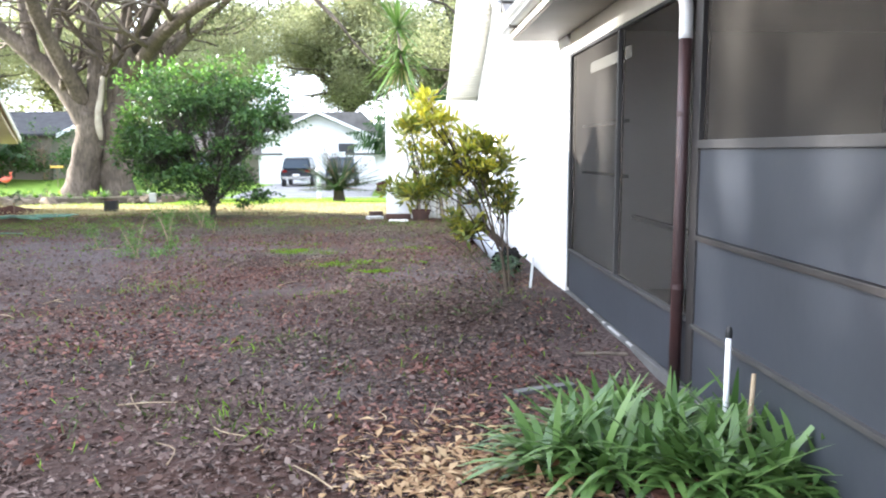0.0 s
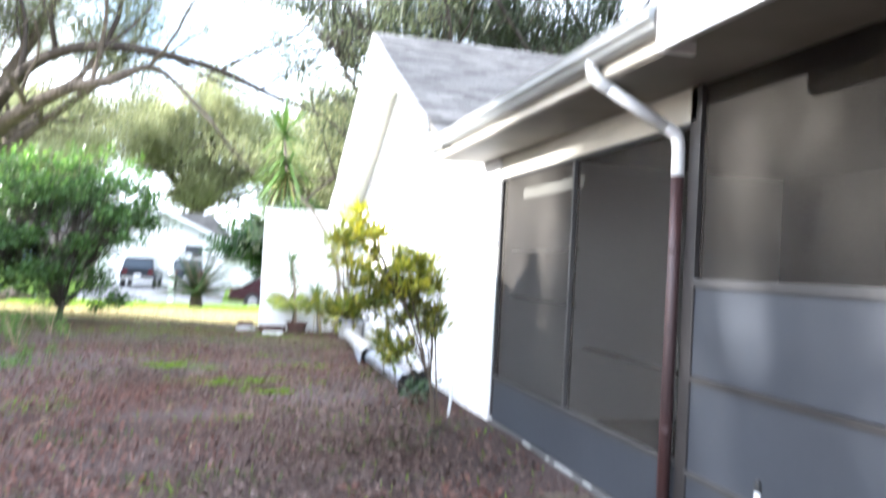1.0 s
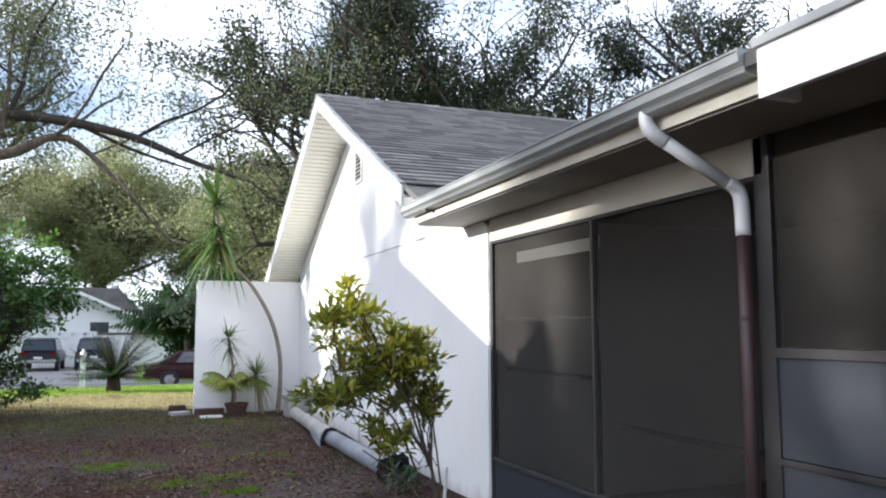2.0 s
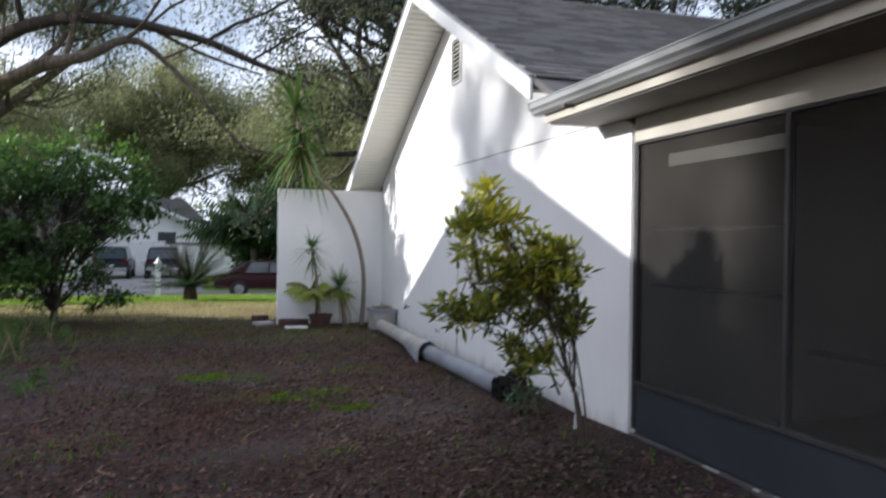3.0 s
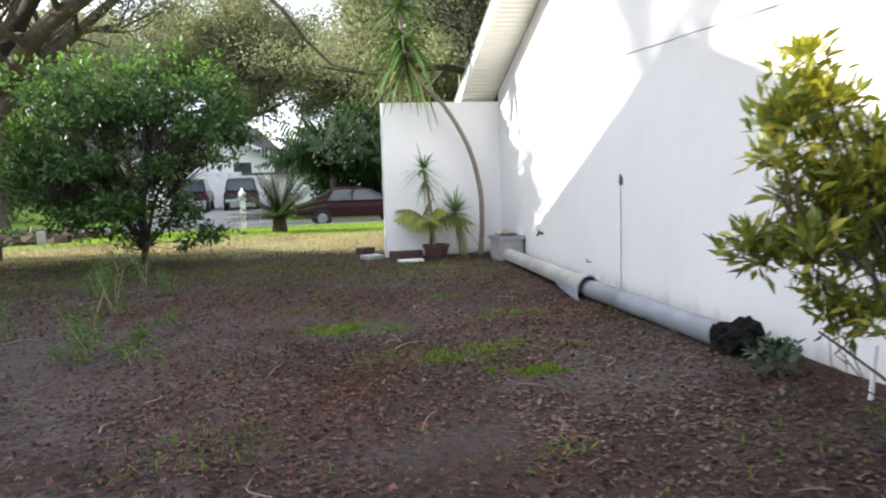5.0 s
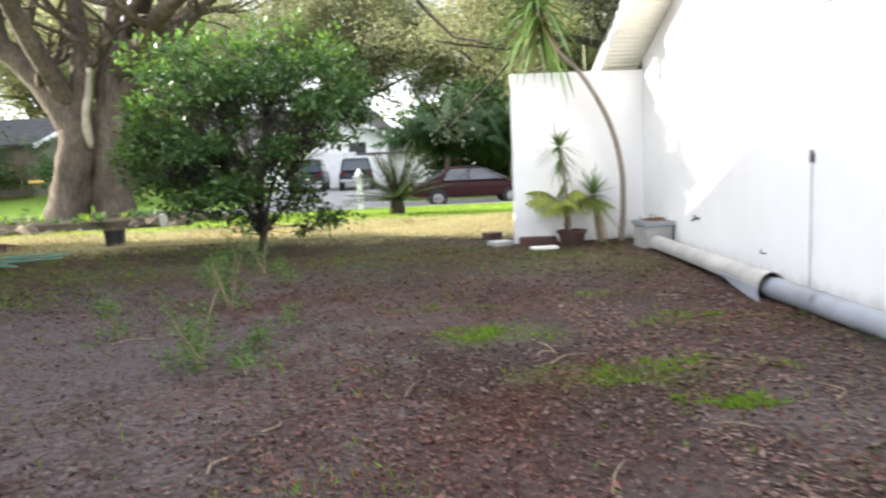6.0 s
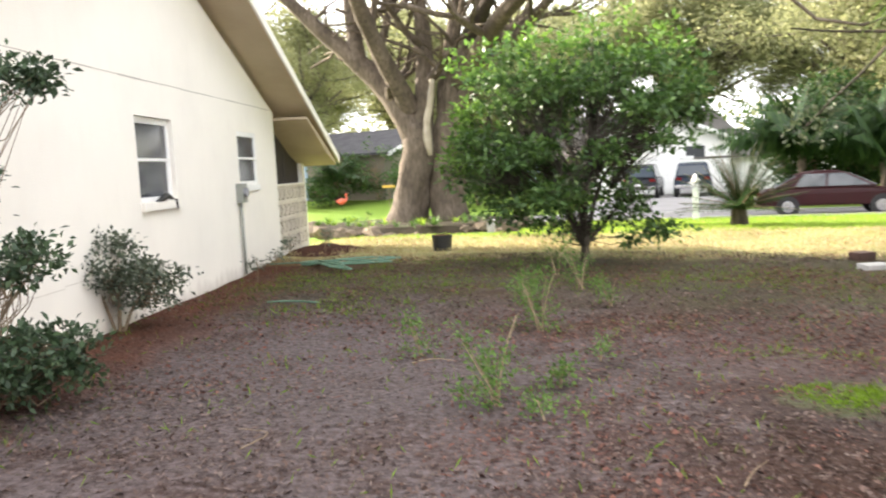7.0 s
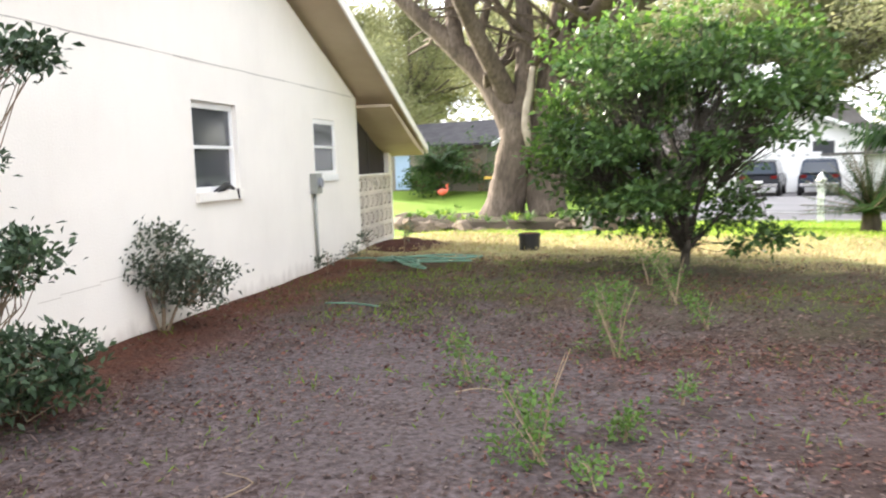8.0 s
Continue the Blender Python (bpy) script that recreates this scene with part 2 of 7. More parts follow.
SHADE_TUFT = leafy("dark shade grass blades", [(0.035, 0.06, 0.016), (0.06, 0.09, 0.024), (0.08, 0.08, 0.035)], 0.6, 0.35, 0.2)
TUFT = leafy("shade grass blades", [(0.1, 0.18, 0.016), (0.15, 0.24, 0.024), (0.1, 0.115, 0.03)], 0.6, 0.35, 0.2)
LITTER = leafy("fallen oak leaves", [(0.03, 0.02, 0.017), (0.085, 0.055, 0.044), (0.15, 0.105, 0.088), (0.055, 0.033, 0.026), (0.17, 0.128, 0.108), (0.028, 0.019, 0.016), (0.11, 0.066, 0.05), (0.065, 0.04, 0.032), (0.12, 0.082, 0.07)], 0.75, 0.1, 0.25)
LITTER_RED = leafy("russet oak leaves", [(0.05, 0.019, 0.014), (0.115, 0.044, 0.03), (0.17, 0.082, 0.06), (0.035, 0.016, 0.012), (0.17, 0.11, 0.088), (0.085, 0.033, 0.024)], 0.75, 0.1, 0.25)
MOSS = leafy("short moss and clover", [(0.11, 0.2, 0.012), (0.17, 0.27, 0.018), (0.09, 0.16, 0.012)], 0.7, 0.35, 0.2)
PINK_LEAF = leafy("pinkish dead leaves", [(0.165, 0.105, 0.083), (0.105, 0.056, 0.042), (0.22, 0.16, 0.125)], 0.8, 0.1, 0.2)
STRAW = leafy("pale dead leaves", [(0.3, 0.2, 0.1), (0.17, 0.09, 0.045), (0.4, 0.29, 0.16), (0.22, 0.12, 0.06)], 0.8, 0.15, 0.2)


def screen_mat():
    """Dusty insect screen: grey threads with gaps between them."""
    m, nodes, links, p = node_mat("dusty insect screen")
    f, _ = noise_fac(nodes, links, 1.2, 0.3, 0.75)
    links.new(mixed(nodes, links, f, (0.036, 0.0325, 0.0285), (0.06, 0.055, 0.047)), p.inputs["Base Color"])
    p.inputs["Specular IOR Level"].default_value = 0.0
    p.inputs["Roughness"].default_value = 0.8
    tr = nodes.new("ShaderNodeBsdfTransparent")
    mx = nodes.new("ShaderNodeMixShader")
    mx.inputs[0].default_value = 0.5
    links.new(tr.outputs[0], mx.inputs[1])
    links.new(p.outputs[0], mx.inputs[2])
    links.new(mx.outputs[0], nodes["Material Output"].inputs[0])
    return m


def glass_mat(name, tint, rough=0.03):
    m, nodes, links, p = node_mat(name)
    p.inputs["Base Color"].default_value = (*tint, 1)
    p.inputs["Roughness"].default_value = rough
    p.inputs["Specular IOR Level"].default_value = 0.8
    return m


def paint_mat(name, c, rough=0.25):
    m, nodes, links, p = node_mat(name)
    f, _ = noise_fac(nodes, links, 3)
    links.new(mixed(nodes, links, f, c, tuple(v * 0.85 for v in c)), p.inputs["Base Color"])
    p.inputs["Roughness"].default_value = rough
    p.inputs["Coat Weight"].default_value = 0.05
    p.inputs["Specular IOR Level"].default_value = 0.18
    return m


SCREEN = screen_mat()
PANE = glass_mat("dim window glass", (0.05, 0.053, 0.06), 0.08)
CAR_GLASS = glass_mat("tinted car glass", (0.05, 0.058, 0.065), 0.06)
RED_PAINT = paint_mat("dark red car paint", (0.035, 0.004, 0.006), 0.32)
DARK_PAINT = paint_mat("dark grey car paint", (0.03, 0.032, 0.038))
BLUE_PAINT = paint_mat("dark blue car paint", (0.03, 0.04, 0.06))
CHROME = plain("worn bright metal", (0.55, 0.55, 0.56), (0.45, 0.45, 0.46), 0.25, 5, 30, 0.02, metal=1.0)
LAMP_RED = paint_mat("red lamp lens", (0.12, 0.006, 0.006))
ORANGE = plain("coral plastic", (0.7, 0.14, 0.07), (0.6, 0.1, 0.06), 0.5, 6, 30, 0.05)
YELLOW = plain("yellow plastic", (0.6, 0.38, 0.05), (0.5, 0.32, 0.05), 0.5, 6, 30, 0.05)
BLUE_DOOR = plain("pale blue painted door", (0.3, 0.4, 0.55), (0.26, 0.36, 0.5), 0.5, 2, 20, 0.04)


def ground_mat():
    """Leaf litter over sandy soil near the houses, mossy patches, lawn further out; all by noise and plan position."""
    m, nodes, links, p = node_mat("yard ground")
    tc = nodes.new("ShaderNodeTexCoord")
    P = tc.outputs["Object"]
    sep = nodes.new("ShaderNodeSeparateXYZ")
    links.new(P, sep.inputs[0])

    def calc(op, a, b=0.0, c=None):
        n = nodes.new("ShaderNodeMath")
        n.operation = op
        for i, v in enumerate((a, b, c)):
            if v is None:
                continue
            if isinstance(v, (int, float)):
                n.inputs[i].default_value = v
            else:
                links.new(v, n.inputs[i])
        return n.outputs[0]

    def smooth(v, lo, hi):
        r = nodes.new("ShaderNodeMapRange")
        r.inputs[1].default_value, r.inputs[2].default_value = lo, hi
        links.new(v, r.inputs[0])
        return r.outputs[0]

    def spot(x, y, rx, ry, edge):
        dx = calc("DIVIDE", calc("SUBTRACT", sep.outputs[0], x), rx)
        dy = calc("DIVIDE", calc("SUBTRACT", sep.outputs[1], y), ry)
        d = calc("SQRT", calc("ADD", calc("MULTIPLY", dx, dx), calc("MULTIPLY", dy, dy)))
        broken = calc("ADD", calc("MULTIPLY", calc("SUBTRACT", n_mid, 0.5), 2.6), calc("MULTIPLY", calc("SUBTRACT", n_fin, 0.5), 1.6))
        return smooth(calc("ADD", calc("ADD", d, broken), calc("MULTIPLY", calc("SUBTRACT", edge, 0.5), 1.6)), 1.25, 0.45)

    f_big, n_big = noise_fac(nodes, links, 0.55, 0.38, 0.62, 5)
    f_mid, n_mid = noise_fac(nodes, links, 2.6, 0.35, 0.65, 6)
    f_fin, n_fin = noise_fac(nodes, links, 22, 0.32, 0.68, 6)
    _, n_edge = noise_fac(nodes, links, 1.7, 0.3, 0.7, 6)
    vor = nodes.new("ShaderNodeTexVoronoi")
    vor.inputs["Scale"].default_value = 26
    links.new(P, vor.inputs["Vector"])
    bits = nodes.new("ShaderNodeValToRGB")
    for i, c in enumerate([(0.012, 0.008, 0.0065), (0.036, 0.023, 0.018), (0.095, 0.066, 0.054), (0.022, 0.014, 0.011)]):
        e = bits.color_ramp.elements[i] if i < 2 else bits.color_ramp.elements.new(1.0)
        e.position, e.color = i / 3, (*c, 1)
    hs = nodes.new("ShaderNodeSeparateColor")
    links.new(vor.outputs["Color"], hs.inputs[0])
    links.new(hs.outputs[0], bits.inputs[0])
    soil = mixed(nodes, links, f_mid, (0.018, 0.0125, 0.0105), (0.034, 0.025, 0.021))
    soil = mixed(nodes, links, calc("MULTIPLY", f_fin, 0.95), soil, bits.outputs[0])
    sand = mixed(nodes, links, f_fin, (0.15, 0.125, 0.125), (0.06, 0.048, 0.046))
    moss = mixed(nodes, links, f_fin, (0.06, 0.1, 0.012), (0.11, 0.17, 0.02))
    thin = mixed(nodes, links, f_fin, (0.055, 0.066, 0.02), (0.055, 0.048, 0.027))
    f_red, _ = noise_fac(nodes, links, 0.38, 0.42, 0.58, 6)
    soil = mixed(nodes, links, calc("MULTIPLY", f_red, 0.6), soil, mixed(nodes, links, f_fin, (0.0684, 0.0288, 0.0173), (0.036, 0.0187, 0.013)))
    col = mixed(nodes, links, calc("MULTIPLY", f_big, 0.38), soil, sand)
    for x, y, rx, ry in ((-3.9, 11.2, 2.4, 3.2), (1.3, 9.3, 0.8, 0.5)):
        col = mixed(nodes, links, calc("MULTIPLY", spot(x, y, rx, ry, n_edge), 0.65), col, sand)
    # thin grass coming in towards the lawn
    rim = smooth(calc("ADD", sep.outputs[1], calc("MULTIPLY", n_edge, 5.0)), 15.5, 19.5)
    col = mixed(nodes, links, calc("MULTIPLY", rim, 0.6), col, thin)
    for x, y, rx, ry in ((-0.35, 11.4, 0.5, 0.35), (0.45, 10.3, 0.75, 0.3), (1.2, 11.6, 0.45, 0.3), (1.2, 14.6, 1.2, 0.7)):
        col = mixed(nodes, links, calc("MULTIPLY", spot(x, y, rx, ry, n_edge), 0.3), col, moss)
    red = mixed(nodes, links, f_fin, (0.102, 0.0357, 0.017), (0.0595, 0.0255, 0.0161))
    # red needles and mulch along the neighbour's wall
    along = calc("ADD", calc("MULTIPLY", sep.outputs[0], 0.9627), calc("MULTIPLY", sep.outputs[1], 0.2706))
    off = calc("ADD", calc("ADD", along, 3.043), calc("MULTIPLY", calc("SUBTRACT", n_edge, 0.5), 1.4))
    strip = calc("MULTIPLY", calc("MULTIPLY", smooth(off, 1.15, 0.5), smooth(off, -1.0, -0.4)), smooth(sep.outputs[1], 20.5, 19.0))
    col = mixed(nodes, links, calc("MULTIPLY", strip, 0.85), col, red)
    lawn = mixed(nodes, links, f_fin, (0.14, 0.24, 0.035), (0.21, 0.3, 0.05))
    dry = mixed(nodes, links, f_fin, (0.42, 0.35, 0.2), (0.26, 0.23, 0.09))
    # patchy dry turf close by, greener beyond
    green = smooth(calc("ADD", sep.outputs[1], calc("MULTIPLY", n_big, 4.0)), 21.8, 24.6)
    lawn = mixed(nodes, links, green, mixed(nodes, links, calc("MULTIPLY", f_mid, 0.35), dry, lawn), lawn)
    edge = smooth(calc("ADD", sep.outputs[1], calc("MULTIPLY", n_edge, 2.4)), 18.6, 20.2)
    col = mixed(nodes, links, edge, col, lawn)
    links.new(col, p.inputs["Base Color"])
    p.inputs["Roughness"].default_value = 0.95
    p.inputs["Specular IOR Level"].default_value = 0.1
    bp = nodes.new("ShaderNodeBump")
    bp.inputs["Strength"].default_value, bp.inputs["Distance"].default_value = 0.9, 0.04
    links.new(calc("ADD", n_fin, calc("MULTIPLY", vor.outputs["Distance"], 0.8)), bp.inputs["Height"])
    links.new(bp.outputs[0], p.inputs["Normal"])
    return m


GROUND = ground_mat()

# ---- building tools ----


def mesh_of(name, bm, material, smooth=False):
    me = bpy.data.meshes.new(name)
    bm.to_mesh(me)
    bm.free()
    me.materials.append(material)
    if smooth:
        me.polygons.foreach_set("use_smooth", [True] * len(me.polygons))
    return me


def part(name, bm, material, parent, label="", smooth=False):
    """One mesh object under a thing or under a part."""
    ob = new(name, mesh_of(name, bm, material, smooth))
    ob.parent = parent
    return tagged(ob, label)


def thing(name, label, category, at=(0, 0, 0), turn=0.0, group="", kind=""):
    ob = new(name)
    ob.matrix_world = pose(*at, 0, 0, turn)
    return tagged(ob, label, category, group, kind)


def solo(name, bm, material, label, category, at=(0, 0, 0), turn=0.0, group="", kind="", smooth=False):
    """A thing that is one mesh."""
    ob = new(name, mesh_of(name, bm, material, smooth))
    ob.matrix_world = pose(*at, 0, 0, turn)
    return tagged(ob, label, category, group, kind)


def raw_mesh(name, verts, faces, material, smooth=False):
    me = bpy.data.meshes.new(name)
    me.from_pydata(verts, [], faces)
    me.materials.append(material)
    if smooth:
        me.polygons.foreach_set("use_smooth", [True] * len(me.polygons))
    return me


def bm_new():
    return bmesh.new()


def box(bm, lo, hi, bevel=0.0, m=None):
    """A box between two corners, its edges rounded by bevel, turned by m."""
    c = [(a + b) / 2 for a, b in zip(lo, hi)]
    s = [max(abs(b - a), 1e-4) for a, b in zip(lo, hi)]
    mat = Matrix.Translation(c) @ Matrix.Diagonal((*s, 1))
    made = bmesh.ops.create_cube(bm, size=1.0, matrix=mat)
    if bevel:
        edges = list({e for v in made["verts"] for e in v.link_edges})
        made = bmesh.ops.bevel(bm, geom=edges, offset=bevel, segments=2, affect="EDGES", profile=0.7)
    if m is not None:
        bmesh.ops.transform(bm, matrix=m, verts=list({v for v in made["verts"]}))
    return bm


def prism(bm, outline, axis, lo, hi):
    """An outline of 2D points pushed from lo to hi along axis: x (outline y, z), y (outline x, z) or z (outline x, y)."""
    def at(p, v):
        return {"x": (v, *p), "y": (p[0], v, p[1]), "z": (*p, v)}[axis]
    a = [bm.verts.new(at(p, lo)) for p in outline]
    b = [bm.verts.new(at(p, hi)) for p in outline]
    bm.faces.new(a)
    bm.faces.new(b[::-1])
    for i in range(len(a)):
        j = (i + 1) % len(a)
        bm.faces.new((a[j], a[i], b[i], b[j]))
    bmesh.ops.recalc_face_normals(bm, faces=bm.faces[:])
    return bm


def tube(bm, pts, radii, seg=8, cap=True, rough=0.0):
    """A round tube along points, with a radius at each."""
    pts = [Vector(p) for p in pts]
    rings = []
    side = None
    for i, p in enumerate(pts):
        d = (pts[min(i + 1, len(pts) - 1)] - pts[max(i - 1, 0)]).normalized()
        ref = side if side is not None else (Vector((1, 0, 0)) if abs(d.x) < 0.9 else Vector((0, 1, 0)))
        u = (ref - d * ref.dot(d)).normalized()
        side = u
        w = d.cross(u)
        ring = []
        for k in range(seg):
            a = 2 * math.pi * k / seg
            r = radii[i] * (1 + rough * noise.noise((p + Vector((math.cos(a), math.sin(a), 0)) * 0.7) * 1.6))
            ring.append(bm.verts.new(p + (u * math.cos(a) + w * math.sin(a)) * r))
        rings.append(ring)
    for a, b in zip(rings, rings[1:]):
        for k in range(seg):
            bm.faces.new((a[k], a[(k + 1) % seg], b[(k + 1) % seg], b[k]))
    if cap:
        bm.faces.new(rings[0][::-1])
        bm.faces.new(rings[-1])
    return bm


def curve_pts(pts, n=6):
    """Smooth in-between points through the given ones (Catmull-Rom)."""
    P = [Vector(p) for p in pts]
    P = [P[0] * 2 - P[1]] + P + [P[-1] * 2 - P[-2]]
    out = []
    for i in range(1, len(P) - 2):
        for k in range(n):
            t = k / n
            a, b, c, d = P[i - 1:i + 3]
            out.append(0.5 * (2 * b + (c - a) * t + (2 * a - 5 * b + 4 * c - d) * t * t + (3 * b - a - 3 * c + d) * t ** 3))
    return out + [P[-2]]


def blade_mesh(name, root, way, up, length, width, material, bend=0.0, steps=1, fold=0.25):
    """Many leaves as one mesh. root, way, up: N x 3 arrays; length, width: N. Each is a folded blade of some steps, bent down by bend."""
    n = len(root)
    way = way / np.linalg.norm(way, axis=1, keepdims=True)
    side = np.cross(way, up)
    ln = np.linalg.norm(side, axis=1, keepdims=True)
    side = np.where(ln > 1e-6, side / np.maximum(ln, 1e-6), np.array([1.0, 0, 0]))
    nrm = np.cross(side, way)
    L, W = np.asarray(length)[:, None], np.asarray(width)[:, None]
    if steps == 1:
        v = np.stack([root, root + way * L * 0.5 + side * W * 0.5 + nrm * W * fold, root + way * L + nrm * L * -bend,
                      root + way * L * 0.5 - side * W * 0.5 + nrm * W * fold], 1).reshape(-1, 3)
        f = (np.arange(n)[:, None] * 4 + np.array([0, 1, 2, 3])).tolist()
    else:
        rows = []
        B = np.asarray(bend).reshape(-1, 1) if np.ndim(bend) else bend
        for k in range(steps + 1):
            t = k / steps
            mid = root + way * L * t + np.array([0, 0, -1.0]) * L * B * t * t
            w = W * 0.5 * (0.55 + 0.9 * t - 1.4 * t * t) if k < steps else W * 0.03
            rows += [mid + side * w + nrm * np.abs(w) * fold, mid - side * w + nrm * np.abs(w) * fold]
        per = 2 * (steps + 1)
        v = np.stack(rows, 1).reshape(-1, 3)
        q = np.array([[2 * k, 2 * k + 1, 2 * k + 3, 2 * k + 2] for k in range(steps)])
        f = (np.arange(n)[:, None, None] * per + q[None]).reshape(-1, 4).tolist()
    me = bpy.data.meshes.new(name)
    me.vertices.add(len(v))
    me.vertices.foreach_set("co", v.astype(np.float32).ravel())
    nf = len(f)
    me.loops.add(nf * 4)
    me.loops.foreach_set("vertex_index", np.array(f, np.int32).ravel())
    me.polygons.add(nf)
    me.polygons.foreach_set("loop_start", np.arange(nf, dtype=np.int32) * 4)
    me.update(calc_edges=True)
    me.materials.append(material)
    return me


def blades(name, parent, material, root, way, length, width, bend=0.0, steps=1, fold=0.25, label="", up=None):
    up = np.tile([0, 0, 1.0], (len(root), 1)) if up is None else up
    ob = new(name, blade_mesh(name, np.asarray(root, float), np.asarray(way, float), up, length, width, material, bend, steps, fold))
    if parent is not None:
        ob.parent = parent
    return tagged(ob, label)


RNG = np.random.default_rng(7)


def clump_leaves(tips, per, spread, size, rng, droop=0.0, flat=0.7):
    """Leaf roots, ways, ups, lengths and widths in blobs round the tips."""
    tips = np.asarray(tips, float)
    n = len(tips) * per
    off = rng.normal(0, 1, (n, 3)) * spread * np.array([1, 1, flat])
    root = np.repeat(tips, per, 0) + off
    way = rng.normal(0, 1, (n, 3)) + off / spread * 0.6
    way[:, 2] -= droop
    up = rng.normal(0, 1, (n, 3)) * 0.7 + np.array([0, 0, 1.0])
    length = size * rng.uniform(0.65, 1.35, n)
    return root, way, up, length, length * rng.uniform(0.4, 0.6, n)


def branch(start, way, length, radius, depth, rng, tubes, tips, lift=0.12, kinks=4, wild=0.35, kids=3):
    """Grows a limb with its side branches; adds (points, radii) to tubes and twig ends to tips."""
    pts, radii, d = [Vector(start)], [radius], Vector(way).normalized()
    for k in range(kinks):
        d = (d + Vector(rng.normal(0, wild, 3)) * 0.55 + Vector((0, 0, lift))).normalized()
        pts.append(pts[-1] + d * length / kinks)
        radii.append(radius * (1 - 0.55 * (k + 1) / kinks))
    tubes.append((pts, radii))
    if depth == 0:
        tips += [tuple(p) for p in pts[1:]]
        return
    for k in range(1, kinks + 1):
        for _ in range(kids if k == kinks else int(rng.integers(1, 3))):
            out = Vector(rng.normal(0, 1, 3))
            out = (out - d * out.dot(d)).normalized()
            branch(pts[k], d * 0.8 + out * 0.9, length * rng.uniform(0.5, 0.72), radii[k] * 0.62, depth - 1, rng, tubes, tips, lift * 0.7, kinks, wild, kids)


def wood(name, tubes, material, parent, thick=0.0, seg=7, rough=0.0):
    bm = bm_new()
    for pts, radii in tubes:
        if radii[0] >= thick:
            tube(bm, pts, radii, seg if radii[0] > 0.12 else 5 if radii[0] > 0.04 else 3, cap=False, rough=rough)
    return part(name, bm, material, parent, smooth=True)


def moss_strands(name, tips, rng, parent, every=3, size=0.7, per=5):
    t = np.asarray(tips, float)[::every]
    n = len(t) * per
    root = np.repeat(t, per, 0) + rng.normal(0, 0.25, (n, 3))
    way = np.tile([0, 0, -1.0], (n, 1)) + rng.normal(0, 0.12, (n, 3))
    ln = size * rng.uniform(0.4, 1.5, n)
    return tagged(blades(name, parent, MOSS_GREY, root, way, ln, ln * rng.uniform(0.06, 0.13, n), steps=2, up=rng.normal(0, 1, (n, 3))), kind="stuff")


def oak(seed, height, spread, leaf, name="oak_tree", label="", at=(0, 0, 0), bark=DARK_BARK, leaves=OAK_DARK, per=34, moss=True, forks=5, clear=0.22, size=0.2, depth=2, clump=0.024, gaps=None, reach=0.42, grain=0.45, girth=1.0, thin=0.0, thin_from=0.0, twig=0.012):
    """A spreading live oak: trunk, each main limb, crown of leaf clumps, hanging moss."""
    rng = np.random.default_rng(seed)
    tree = thing(name, label, "tree", at)
    r = height * 0.036 * girth
    fork = Vector((rng.normal(0, 0.3), rng.normal(0, 0.3), height * clear))
    bm = bm_new()
    tube(bm, curve_pts([(0, 0, -0.1), (0, 0, 0.4), fork * 0.6, fork, fork * 1.15], 4), [r * v for v in np.interp(np.linspace(0, 1, 17), [0, 0.15, 0.5, 1], [1.7, 1.15, 0.95, 0.8])], 14, rough=0.3)
    part("trunk", bm, bark, tree, smooth=True)
    tips = []
    for k in range(forks):
        a = 2 * math.pi * (k + rng.uniform(-0.3, 0.3)) / forks
        tubes = []
        way = Vector((math.cos(a) * spread / height * 1.3, math.sin(a) * spread / height * 1.3, rng.uniform(0.6, 1.1)))
        branch(fork * rng.uniform(0.85, 1.05), way, height * reach, r * 0.55, depth, rng, tubes, tips, 0.1)
        wood("limb", tubes, bark, tree, twig)
    if gaps is not None:
        tips = [t for t in tips if noise.noise(Vector(t) * grain + Vector((seed * 3.7, 0, 0))) > gaps + thin * min(1.0, max(0.0, t[2] - thin_from)) * (t[2] < thin_from + 2.6)]
    ro, wa, up, ln, wi = clump_leaves(tips, per, height * clump, size, rng)
    blades("crown", tree, leaves, ro, wa, ln, wi, up=up, label=leaf)
    if moss:
        moss_strands("hanging_moss", tips, rng, tree, 6, height * 0.04, 4)
    return tree

# ---- ground, street ----


def fall(y, x=0.0):
    """The lawn falls away to the street, which lies lower than the yard; beyond it the land rises again off to one side."""
    rise = 0.75 * float(np.interp(x, [-15, -9], [1, 0])) * float(np.interp(y, [38.6, 41.5], [0, 1]))
    return rise + float(np.interp(y, [19, 24, 28.5, 33, 36, 48, 54], [0, -0.14, -0.3, -0.7, -0.85, -0.75, -0.8]))


def ground_height(x, y):
    """The yard is nearly level; a few centimetres of rise and fall near the houses."""
    near = max(0.0, 1.0 - max(abs(x + 2.5) / 14, abs(y - 12) / 18))
    heap = 0.12 * math.exp(-((x - 1.75) ** 2 / 0.5 + (y - 7.3) ** 2 / 0.35))
    return fall(y, x) + heap + (noise.noise(Vector((x, y, 0)) * 0.35) * 0.05 + noise.noise(Vector((x, y, 3)) * 1.3) * 0.022) * min(1.0, near * 2.5)


